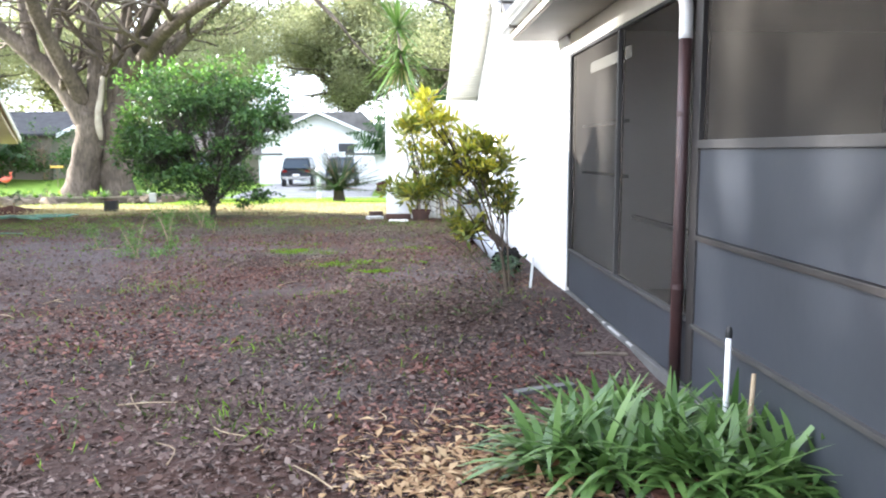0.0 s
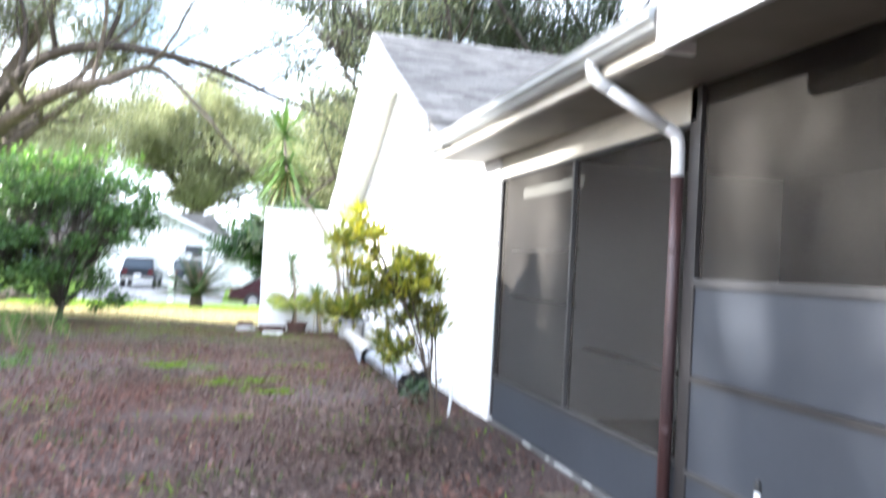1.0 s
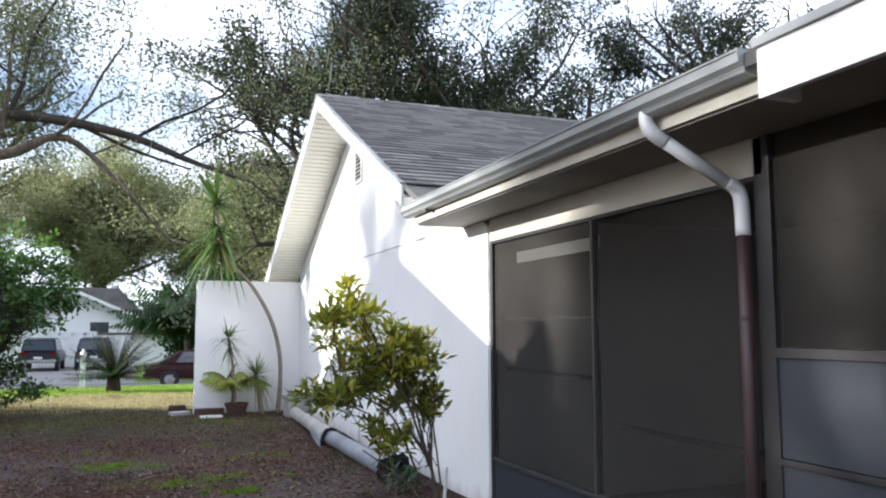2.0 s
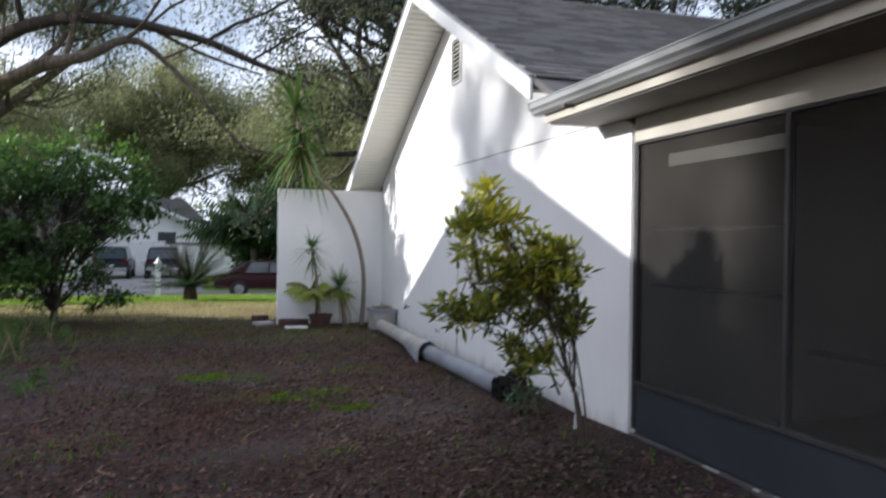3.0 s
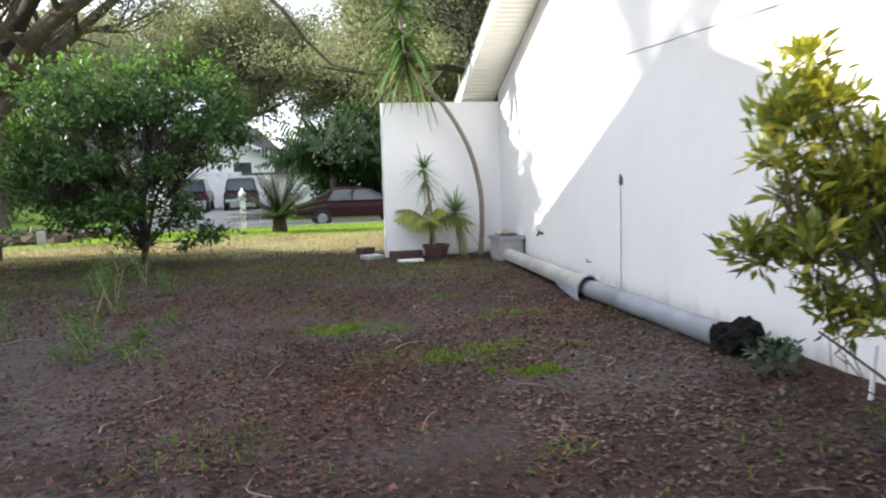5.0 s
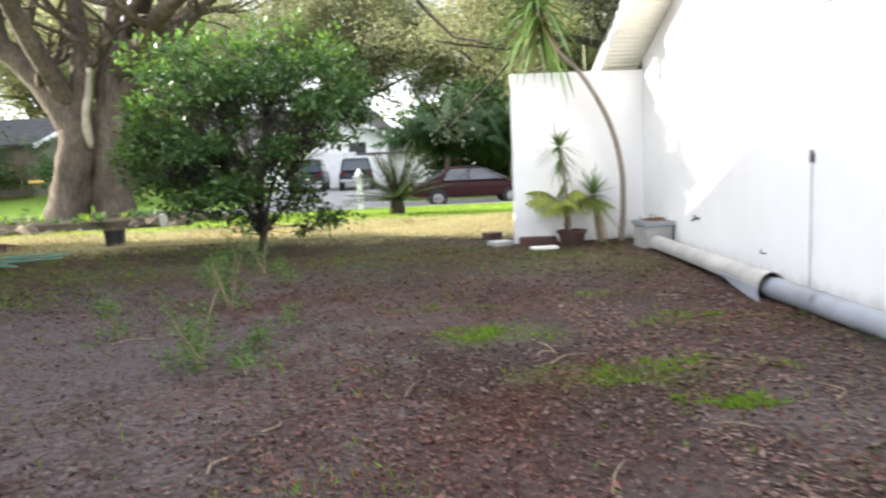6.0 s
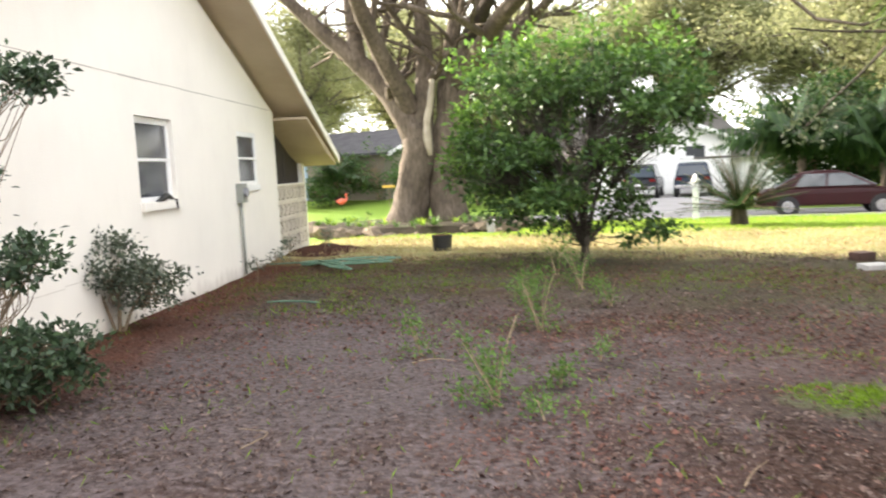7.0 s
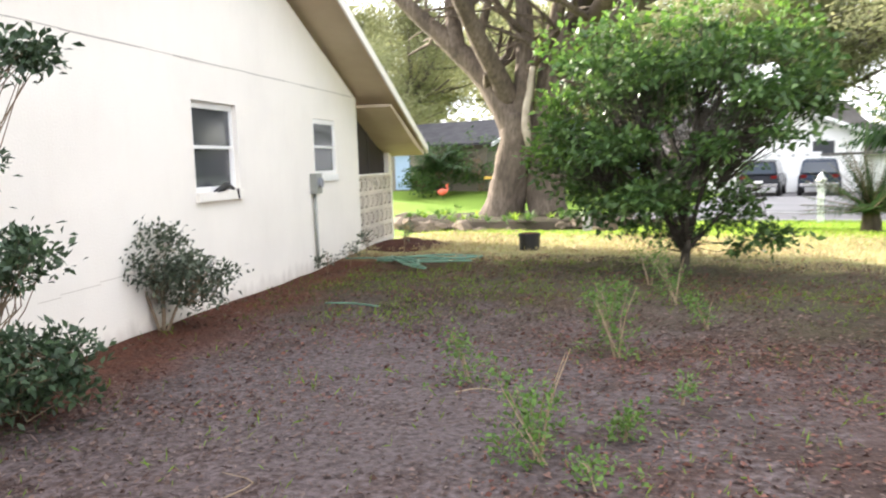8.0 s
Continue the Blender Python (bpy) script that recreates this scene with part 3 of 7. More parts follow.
def make_ground():
    xs = sorted(set([-900, -300, -120, -60, -40, -25] + [round(-16 + 0.3 * i, 2) for i in range(74)] + [8, 12, 20, 40, 90, 300, 900]))
    ys = sorted(set([-900, -300, -90, -40, -20, -8] + [round(-3 + 0.3 * i, 2) for i in range(98)] + [27.2, 28.5, 30, 31.5, 33, 34.5, 36, 40, 44, 48, 54, 60, 70, 120, 300, 900, 2500]))
    verts = [(x, y, ground_height(x, y)) for y in ys for x in xs]
    w = len(xs)
    faces = [(j * w + i, j * w + i + 1, (j + 1) * w + i + 1, (j + 1) * w + i) for j in range(len(ys) - 1) for i in range(w - 1)]
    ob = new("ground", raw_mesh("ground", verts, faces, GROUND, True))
    return tagged(ob, "shaded sandy yard with brown leaf litter running into sunlit lawn", "ground", kind="structure")


make_ground()


def strip(name, x0, x1, ys, lift, material, label, category, skew=0.0):
    """A paved strip that follows the fall of the ground, with a little thickness."""
    out = [(y, fall(y) + lift) for y in ys] + [(y, fall(y) - 0.3) for y in reversed(ys)]
    bm = prism(bm_new(), out, "x", x0, x1)
    for v in bm.verts:
        v.co.y += skew * v.co.x
    solo(name, bm, material, label, category, kind="structure")


strip("road", -150, 150, [28.6, 30, 31.5, 33, 34.5, 36, 38.2], 0.025, ASPHALT, "worn grey asphalt street beyond the lawn", "road", -0.004)
strip("driveway", -7.2, -0.4, [38.3, 42, 48, 53.9], 0.03, DRIVE, "pale concrete driveway across the street", "driveway")
for kerb_y in (28.45, 38.35):
    strip("kerb", -60, 60, [kerb_y - 0.1, kerb_y + 0.1], 0.06, CONCRETE, "low rolled concrete kerb along the street", "kerb", -0.004)

# ---- own house: white gable end with screened porch ----
WX = 2.595          # face of the gable wall
RIDGE_Y, RIDGE_Z, PITCH = 12.53, 4.74, 0.5
RAKE_X = 2.035


def roof_z(y):
    return RIDGE_Z - PITCH * abs(y - RIDGE_Y)


def gable_house():
    bm = bm_new()
    under = 0.14
    out = [(8.08, -0.2), (16.72, -0.2), (16.72, roof_z(16.72) - under), (RIDGE_Y, RIDGE_Z - under), (8.08, roof_z(8.08) - under)]
    prism(bm, out, "x", WX, WX + 0.2)
    edges = [e for e in bm.edges if all(abs(v.co.y - 8.08) < 1e-4 and abs(v.co.x - WX) < 1e-4 for v in e.verts)]
    bmesh.ops.bevel(bm, geom=edges, offset=0.035, segments=4, affect="EDGES")
    wall = tagged(new("wall_gable", mesh_of("wall_gable", bm, STUCCO)), "white stucco gable end wall of the house", "wall", kind="structure")
    # joint between block wall and gable, a dark hairline
    bm = bm_new()
    for i in range(9):
        y0 = 8.3 + i * 0.48
        box(bm, (WX - 0.003, y0, 2.452 + 0.003 * (i % 3)), (WX + 0.01, y0 + 0.485, 2.464 + 0.003 * (i % 2)))
    part("wall_joint", bm, plain("dark wall joint", (0.2, 0.19, 0.18), (0.28, 0.27, 0.25), 0.9), wall, "dark hairline joint in the stucco")
    # returning walls that close the house
    bm = bm_new()
    prism(bm, [(WX + 0.2, 8.08), (12, 8.08), (12, 8.28), (WX + 0.2, 8.28)], "z", -0.2, 2.6)
    prism(bm, [(WX + 0.2, 16.52), (12, 16.52), (12, 16.72), (WX + 0.2, 16.72)], "z", -0.2, 2.6)
    prism(bm, [(12, -4), (12.2, -4), (12.2, 16.72), (12, 16.72)], "z", -0.2, 2.6)
    tagged(new("wall_back", mesh_of("wall_back", bm, STUCCO)), "plain white stucco walls closing the house", "wall", kind="structure")


gable_house()


def gable_vent():
    vent = thing("gable_vent", "white louvred vent high in the gable wall", "vent", (WX, 12.43, 3.82))
    bm = bm_new()
    for lo, hi in (((-0.03, -0.19, -0.3), (0.02, -0.16, 0.3)), ((-0.03, 0.16, -0.3), (0.02, 0.19, 0.3)),
                   ((-0.03, -0.16, 0.27), (0.02, 0.16, 0.3)), ((-0.03, -0.16, -0.3), (0.02, 0.16, -0.27))):
        box(bm, lo, hi)
    part("frame", bm, WHITE, vent)
    # no opening is cut: a black plate gives the shade between the slats
    bm = box(bm_new(), (-0.006, -0.16, -0.27), (-0.002, 0.16, 0.27))
    part("backing", bm, BLACK, vent, "black plate standing for the dark behind the louvres")
    me = mesh_of("slat", box(bm_new(), (-0.015, -0.16, -0.004), (0.015, 0.16, 0.004)), SOFFIT)
    for k in range(10):
        ob = new("slat", me)
        ob.parent = vent
        ob.matrix_basis = pose(-0.018, 0, -0.245 + k * 0.054, 0, -15, 0)


gable_vent()


def gable_roof():
    roof = thing("roof_gable", "grey asphalt shingle gable roof with white rake boards", "roof", kind="structure")
    t = 0.06
    for sgn, y_end in ((-1, 8.15), (1, 17.35)):
        bm = bm_new()
        z_end = roof_z(y_end)
        prism(bm, [(RIDGE_Y, RIDGE_Z), (y_end, z_end), (y_end, z_end - t), (RIDGE_Y, RIDGE_Z - t)], "x", RAKE_X + 0.005, 12.4)
        part("roof_deck", bm, SHINGLE, roof)
        # white rake board along the edge
        bm = bm_new()
        y_b = 8.72 if sgn < 0 else 17.33
        z_b = roof_z(y_b)
        prism(bm, [(RIDGE_Y, RIDGE_Z - 0.012), (y_b, z_b - 0.012), (y_b, z_b - 0.19), (RIDGE_Y, RIDGE_Z - 0.19)], "x", RAKE_X - 0.03, RAKE_X)
        part("rake_board", bm, WHITE, roof, "white painted rake board")
        bm = bm_new()
        prism(bm, [(RIDGE_Y, RIDGE_Z + 0.012), (y_b, z_b + 0.012), (y_b, z_b - 0.01), (RIDGE_Y, RIDGE_Z - 0.01)], "x", RAKE_X - 0.045, RAKE_X + 0.004)
        part("drip_edge", bm, GUTTER, roof, "thin metal drip edge")
        # ribbed soffit boards under the overhang
        ang = math.degrees(math.atan(PITCH)) * -sgn
        n = int(abs(y_b - RIDGE_Y) / math.cos(math.atan(PITCH)) / 0.1)
        bm = box(bm_new(), (RAKE_X, -0.047, -0.006), (WX - 0.002, 0.047, 0.006))
        box(bm, (RAKE_X, -0.05, -0.02), (WX - 0.002, -0.04, -0.004))
        me = mesh_of("soffit_board", bm, SOFFIT)
        for k in range(n):
            d = (k + 0.5) * 0.1
            ob = new("soffit_board", me)
            ob.parent = roof
            ob.matrix_basis = pose(0, RIDGE_Y + sgn * d * math.cos(math.atan(PITCH)), RIDGE_Z - 0.125 - d * math.sin(math.atan(PITCH)), ang, 0, 0)
    # ridge caps
    me = mesh_of("ridge_cap", prism(bm_new(), [(-0.14, -0.075), (0, 0.0), (0.14, -0.075), (0.14, -0.06), (0, 0.018), (-0.14, -0.06)], "x", -0.16, 0.16), SHINGLE)
    for k in range(34):
        ob = new("ridge_cap", me)
        ob.parent = roof
        ob.matrix_basis = pose(RAKE_X + 0.12 + k * 0.3, RIDGE_Y, RIDGE_Z + 0.012 + 0.003 * (k % 2), 0, -2, 0)
    return roof


GABLE_ROOF = gable_roof()


def wing_wall():
    bm = bm_new()
    box(bm, (0.74, 16.7, -0.2), (WX + 0.1, 16.9, 2.375))
    bmesh.ops.subdivide_edges(bm, edges=[e for e in bm.edges if abs(e.verts[0].co.z - e.verts[1].co.z) > 1], cuts=24)
    for v in bm.verts:
        if v.co.x < 0.8:
            v.co.x += 0.014 * noise.noise(Vector((0, v.co.y, v.co.z * 5)))
    ob = tagged(new("wall_wing", mesh_of("wall_wing", bm, STUCCO)), "free-standing white stucco privacy wall with worn edge", "wall", kind="structure")
    return ob


wing_wall()


def main_roof():
    roof = thing("roof_main", "low grey shingle roof over the screened porch", "roof", kind="structure")
    bm = prism(bm_new(), [(2.035, 2.60), (7.6, 4.4), (13.2, 2.60), (13.2, 2.54), (7.6, 4.33), (2.035, 2.54)], "y", -4.2, 8.6)
    part("roof_deck", bm, SHINGLE, roof)
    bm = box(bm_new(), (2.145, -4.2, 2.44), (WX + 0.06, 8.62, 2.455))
    part("soffit", bm, PORCH_SOFFIT, roof, "flat cream porch soffit, coloured dark for the eave shade")
    bm = box(bm_new(), (2.12, 4.25, 2.45), (2.145, 8.66, 2.57), 0.004)
    part("fascia", bm, HEADER, roof, "cream fascia board below the gutter")
    bm = box(bm_new(), (2.145, 8.62, 2.435), (WX - 0.004, 8.66, 2.6), 0.004)
    part("fascia_return", bm, WHITE, roof)
    bm = box(bm_new(), (1.975, -4.2, 2.37), (2.01, 4.24, 2.565), 0.004)
    box(bm, (2.01, 4.2, 2.37), (2.145, 4.24, 2.565), 0.004)
    part("fascia_deep", bm, WHITE, roof, "deep white fascia board, clean painted")
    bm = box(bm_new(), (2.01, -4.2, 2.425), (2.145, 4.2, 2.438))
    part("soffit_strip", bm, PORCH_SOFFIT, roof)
    bm = box(bm_new(), (1.955, -4.2, 2.566), (2.045, 4.25, 2.6))
    part("drip_edge", bm, GUTTER, roof)


main_roof()


def gutter():
    g = thing("gutter", "weathered white aluminium gutter with open top", "gutter")
    out = [(2.119, 2.515), (2.065, 2.515), (2.041, 2.527), (2.033, 2.548), (2.01, 2.566), (2.01, 2.609), (2.002, 2.609), (2.002, 2.617), (2.017, 2.617),
           (2.017, 2.57), (2.04, 2.551), (2.048, 2.533), (2.068, 2.522), (2.112, 2.522), (2.112, 2.616), (2.119, 2.616)]
    part("trough", prism(bm_new(), out, "y", 4.38, 8.74), GUTTER, g)
    cap = [(2.121, 2.513), (2.064, 2.513), (2.039, 2.525), (2.031, 2.546), (2.007, 2.565), (2, 2.619), (2.121, 2.619)]
    for y in (4.374, 8.738):
        part("end_cap", prism(bm_new(), cap, "y", y, y + 0.008), GUTTER, g)
    for k in range(5):
        part("hanger", box(bm_new(), (2.005, 4.9 + k * 0.85, 2.611), (2.115, 4.925 + k * 0.85, 2.617)), GUTTER, g)


gutter()


def downspout():
    d = thing("downspout", "downspout with white elbows and maroon pipe by the porch post", "downspout")
    bm = bm_new()
    tube(bm, curve_pts([(2.07, 5.07, 2.56), (2.07, 5.07, 2.49), (2.1, 5.06, 2.44), (2.16, 5.055, 2.405)], 5), [0.036] * 16, 14)
    part("upper_elbow", bm, WHITE, d, smooth=True)
    part("cross_pipe", tube(bm_new(), [(2.145, 5.055, 2.413), (2.51, 5.02, 2.21)], [0.034, 0.034], 14), WHITE, d, smooth=True)
    bm = tube(bm_new(), curve_pts([(2.49, 5.02, 2.225), (2.545, 5.01, 2.185), (2.562, 5.005, 2.12), (2.562, 5.0, 1.96)], 5), [0.036] * 16, 14)
    part("lower_elbow", bm, WHITE, d, smooth=True)
    part("pipe", tube(bm_new(), [(2.562, 5.0, 2.0), (2.562, 5.0, 1.2), (2.562, 5.0, 0.02)], [0.033, 0.033, 0.033], 14), MAROON, d, "maroon painted pipe", smooth=True)
    for z in (1.55, 0.6):
        part("strap", tube(bm_new(), [(2.562, 5.0, z), (2.562, 5.0, z + 0.025)], [0.036, 0.036], 14), MAROON, d)


downspout()


def porch():
    p = thing("screened_porch", "screened porch with bronze frame, grey kick panels and dusty screen", "porch", kind="structure")
    x0, x1 = WX + 0.005, WX + 0.055

    def bar(name, y0, y1, z0, z1, material, dx=0.0, label=""):
        return part(name, box(bm_new(), (x0 + dx, y0, z0), (x1 + dx, y1, z1), 0.004), material, p, label)
    bar("header", 4.9, 8.078, 2.25, 2.44, HEADER, 0.0, "cream header beam over the screen")
    bar("post", 8.03, 8.078, 0.08, 2.248, BRONZE)
    bar("post", 4.86, 4.96, 0.08, 2.438, BRONZE)
    bar("post", 1.2, 1.25, 0.08, 2.438, BRONZE)
    bar("mullion", 6.44, 6.47, 0.45, 2.248, DIM_RAIL, 0.0, "thin grey mullion")
    bar("top_rail", 4.96, 8.03, 2.225, 2.248, BRONZE)
    bar("sill_rail", 4.96, 8.03, 0.42, 0.45, DIM_RAIL, -0.01, "pale grey sill rail")
    part("kick_panel", box(bm_new(), (x0 + 0.01, 4.96, 0.06), (x1 - 0.01, 8.03, 0.42)), PANEL, p)
    part("screen", box(bm_new(), (x0 + 0.025, 4.96, 0.45), (x0 + 0.027, 8.03, 2.225)), SCREEN, p, "dusty insect screen")
    # nearer bay: tall screen over a solid lower half
    part("screen", box(bm_new(), (x0 + 0.025, -3.0, 1.42), (x0 + 0.027, 4.86, 2.438)), SCREEN, p, "dusty insect screen")
    bar("mid_rail", -3.0, 4.86, 1.375, 1.42, DIM_RAIL, -0.004, "grey middle rail")
    part("lower_panel", box(bm_new(), (x0 + 0.012, -3.0, 0.92), (x1 - 0.01, 4.86, 1.375)), PANEL, p, "blue-grey solid panel")
    bar("low_rail", -3.0, 4.86, 0.885, 0.915, BRONZE, -0.002)
    part("lower_panel", box(bm_new(), (x0 + 0.012, -3.0, 0.43), (x1 - 0.01, 4.86, 0.885)), PANEL, p, "blue-grey solid panel")
    bar("foot_rail", -3.0, 4.86, 0.405, 0.43, DIM_RAIL, -0.012, "chipped pale foot rail")
    part("kick_panel", box(bm_new(), (x0 + 0.01, -3.0, 0.06), (x1 - 0.01, 4.86, 0.405)), PANEL, p)
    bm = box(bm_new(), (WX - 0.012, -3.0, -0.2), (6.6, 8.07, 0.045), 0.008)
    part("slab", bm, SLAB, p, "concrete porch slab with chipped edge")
    bm = bm_new()
    for k, (y0, y1) in enumerate(((5.9, 6.02), (6.2, 6.5), (6.62, 6.67), (7.0, 7.16))):
        box(bm, (WX - 0.016, y0, 0.036), (WX + 0.004, y1, 0.0475 + 0.002 * (k % 2)), 0.003)
    part("paint_edge", bm, CONCRETE, p, "chipped white paint along the slab edge")
    # inside: near-black back wall and ceiling with the shade in their colour, inner rails that show faintly through the
    # mesh
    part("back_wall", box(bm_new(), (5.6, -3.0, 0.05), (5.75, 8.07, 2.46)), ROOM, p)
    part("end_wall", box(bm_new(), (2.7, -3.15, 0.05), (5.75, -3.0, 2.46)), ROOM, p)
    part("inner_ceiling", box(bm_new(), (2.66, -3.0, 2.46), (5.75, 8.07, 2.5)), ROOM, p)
    for y0, y1, z0, z1 in ((6.6, 8.0, 1.575, 1.6), (6.6, 8.0, 1.16, 1.185), (5.0, 6.4, 0.87, 0.9)):
        part("inner_rail", box(bm_new(), (x1 + 0.06, y0, z0), (x1 + 0.09, y1, z1)), RAIL, p)
    part("blind", box(bm_new(), (x1 + 0.08, 6.55, 2.05), (x1 + 0.1, 7.82, 2.14)), SOFFIT, p, "pale rolled blind behind the screen")


porch()

# ---- neighbour's house, turned 15.7 degrees; local frame: x outwards to the yard, y along the wall away from the yard's far corner ----
N_TURN = 15.7
N_AT = (-8.37, 18.53, 0.0)


def neighbour():
    """Local: wall face x = 0, far corner y = 0, wall runs to y = -10.4."""
    house = thing("neighbour_house", "cream stucco house with gable end, two windows and tan eaves", "house", N_AT, N_TURN)
    D, SL = 10.4, 0.40
    ridge = (-D / 2, 2.62 + SL * D / 2)
    # wall with two window openings
    wins = [(-5.26, -4.3, 1.2, 2.13), (-1.98, -1.08, 1.31, 2.1)]
    bm = bm_new()
    out = [(-D, -0.2), (0, -0.2), (0, 2.5), (ridge[0], ridge[1] - 0.14), (-D, 2.5)]
    # gable above the windows, then piers round the openings
    prism(bm, [(-D, 2.14), (0, 2.14), (0, 2.5), (ridge[0], ridge[1] - 0.14), (-D, 2.5)], "x", -0.2, 0)
    cols = [(-D, -5.26, None), (-5.26, -4.3, wins[0]), (-4.3, -1.98, None), (-1.98, -1.08, wins[1]), (-1.08, 0, None)]
    for y0, y1, w in cols:
        if w is None:
            box(bm, (-0.2, y0, -0.2), (0, y1, 2.14))
        else:
            box(bm, (-0.2, y0, -0.2), (0, y1, w[2]))
            box(bm, (-0.2, y0, w[3]), (0, y1, 2.14))
    bmesh.ops.remove_doubles(bm, verts=bm.verts[:], dist=0.0005)
    part("wall", bm, CREAM, house)
    bm = bm_new()
    box(bm, (-9, -0.2, -0.2), (-0.2, 0, 2.5))
    part("side_wall", bm, CREAM, house)
    part("side_wall", box(bm_new(), (-9, -D, -0.2), (-0.2, -D + 0.2, 2.5)), CREAM, house)
    bm = bm_new()
    for i in range(19):
        box(bm, (-0.01, -D + 0.1 + i * 0.53, 2.515 + 0.003 * (i % 3)), (0.003, -D + 0.64 + i * 0.53, 2.526 + 0.003 * (i % 2)))
    part("wall_joint", bm, plain("grey wall joint", (0.34, 0.32, 0.28), (0.42, 0.4, 0.35), 0.9), house, "dark joint line in the stucco")
    bm = bm_new()
    for i in range(9):
        y0 = -7.6 + i * 0.24
        box(bm, (-0.01, y0, 0.50 + 0.012 * i + 0.01 * (i % 2)), (0.002, y0 + 0.25, 0.506 + 0.012 * i + 0.01 * (i % 2)))
    part("crack", bm, plain("stucco crack", (0.5, 0.46, 0.4), (0.56, 0.52, 0.46), 0.9), house, "hairline crack in the stucco")
    for k, (y0, y1, z0, z1) in enumerate(wins):
        # the larger one stands back in a shallow reveal, the smaller one nearly flush
        d = -0.055 if k == 0 else -0.012
        w = part("window", box(bm_new(), (d - 0.04, y0, z0), (d, y0 + 0.045, z1)), WHITE, house, "white framed single-hung window")
        zm = (z0 + z1) / 2 - 0.02
        for nm, lo, hi in (("window_frame", (d - 0.04, y1 - 0.045, z0), (d, y1, z1)), ("window_frame", (d - 0.04, y0 + 0.045, z1 - 0.07), (d, y1 - 0.045, z1)),
                           ("window_frame", (d - 0.04, y0 + 0.045, z0), (d, y1 - 0.045, z0 + 0.05)), ("meeting_rail", (d - 0.03, y0 + 0.045, zm), (d + 0.01, y1 - 0.045, zm + 0.035))):
            part(nm, box(bm_new(), lo, hi, 0.004), WHITE, w)
        part("pane", box(bm_new(), (d - 0.025, y0 + 0.045, zm + 0.035), (d - 0.02, y1 - 0.045, z1 - 0.07)), PANE, w)
        part("pane", box(bm_new(), (d - 0.032, y0 + 0.045, z0 + 0.05), (d - 0.027, y1 - 0.045, zm)), PANE, w)
        for yy in (y0 + 0.055, y1 - 0.075):
            part("track", box(bm_new(), (d - 0.022, yy, z0 + 0.05), (d - 0.012, yy + 0.02, zm)), WHITE, w)
        part("window_sill", box(bm_new(), (-0.1, y0 - (0.0 if k else 0.02), z0 - 0.1), (0.05 if k == 0 else 0.03, y1 + (0.04 if k == 0 else 0.0), z0 - 0.005), 0.008), WHITE if k else CREAM, w)
    # roof: two slopes, far one runs on over the entry recess
    over = 0.62
    tip = 2.35
    bm = prism(bm_new(), [(ridge[0], ridge[1] + 0.06), (tip, 2.68 - SL * tip), (tip, 2.62 - SL * tip), (ridge[0], ridge[1])], "x", -10, over)
    roof = part("roof", bm, SHINGLE_BROWN, house, "low brown shingle roof with tan underside")
    prism_near = prism(bm_new(), [(ridge[0], ridge[1] + 0.06), (-D - 0.7, 2.68 - SL * 0.7), (-D - 0.7, 2.62 - SL * 0.7), (ridge[0], ridge[1])], "x", -10, over)
    part("roof_slope", prism_near, SHINGLE_BROWN, roof)
    part("soffit", prism(bm_new(), [(ridge[0], ridge[1] - 0.01), (tip - 0.02, 2.61 - SL * tip), (tip - 0.02, 2.595 - SL * tip), (ridge[0], ridge[1] - 0.03)], "x", -3.0, over - 0.02), TAN, roof, "tan painted eave boards")
    part("soffit", prism(bm_new(), [(ridge[0], ridge[1] - 0.01), (-D - 0.68, 2.61 - SL * 0.68), (-D - 0.68, 2.595 - SL * 0.68), (ridge[0], ridge[1] - 0.03)], "x", -3.0, over - 0.02), TAN, roof)
    for y_e, z_e in ((tip, 2.68 - SL * tip), (-D - 0.7, 2.68 - SL * 0.7)):
        part("rake_board", prism(bm_new(), [(ridge[0], ridge[1] + 0.07), (y_e, z_e + 0.01), (y_e, z_e - 0.13), (ridge[0], ridge[1] - 0.07)], "x", over, over + 0.03), CREAM, roof, "cream rake board")
    # boxed underside over the recess
    bm = prism(bm_new(), [(0.01, 2.36), (0.01, 2.40), (tip - 0.1, 2.58 - SL * tip), (tip - 0.1, 2.52 - SL * tip), (1.5, 1.78)], "x", -0.18, over - 0.03)
    part("boxed_eave", bm, TAN, roof, "tan boxed end of the eave")
    # recess: dark screen, corner post, breeze-block wall
    part("recess_screen", prism(bm_new(), [(0.0, 1.26), (2.02, 1.26), (2.02, 1.72), (1.5, 1.80), (0.0, 2.4)], "x", -0.16, -0.14), plain("dark brown screen", (0.02, 0.014, 0.012), (0.03, 0.021, 0.018), 0.8), house, "dark brown screen over the recess")
    part("recess_frame", box(bm_new(), (-0.17, 0.95, 1.26), (-0.13, 0.99, 2.0)), BRONZE, house)
    part("corner_post", box(bm_new(), (-0.2, 2.0, 0), (-0.05, 2.2, 1.74), 0.01), CREAM, house)
    part("recess_back", box(bm_new(), (-3, 2.1, -0.2), (-0.2, 2.2, 1.7)), CREAM, house)


neighbour()


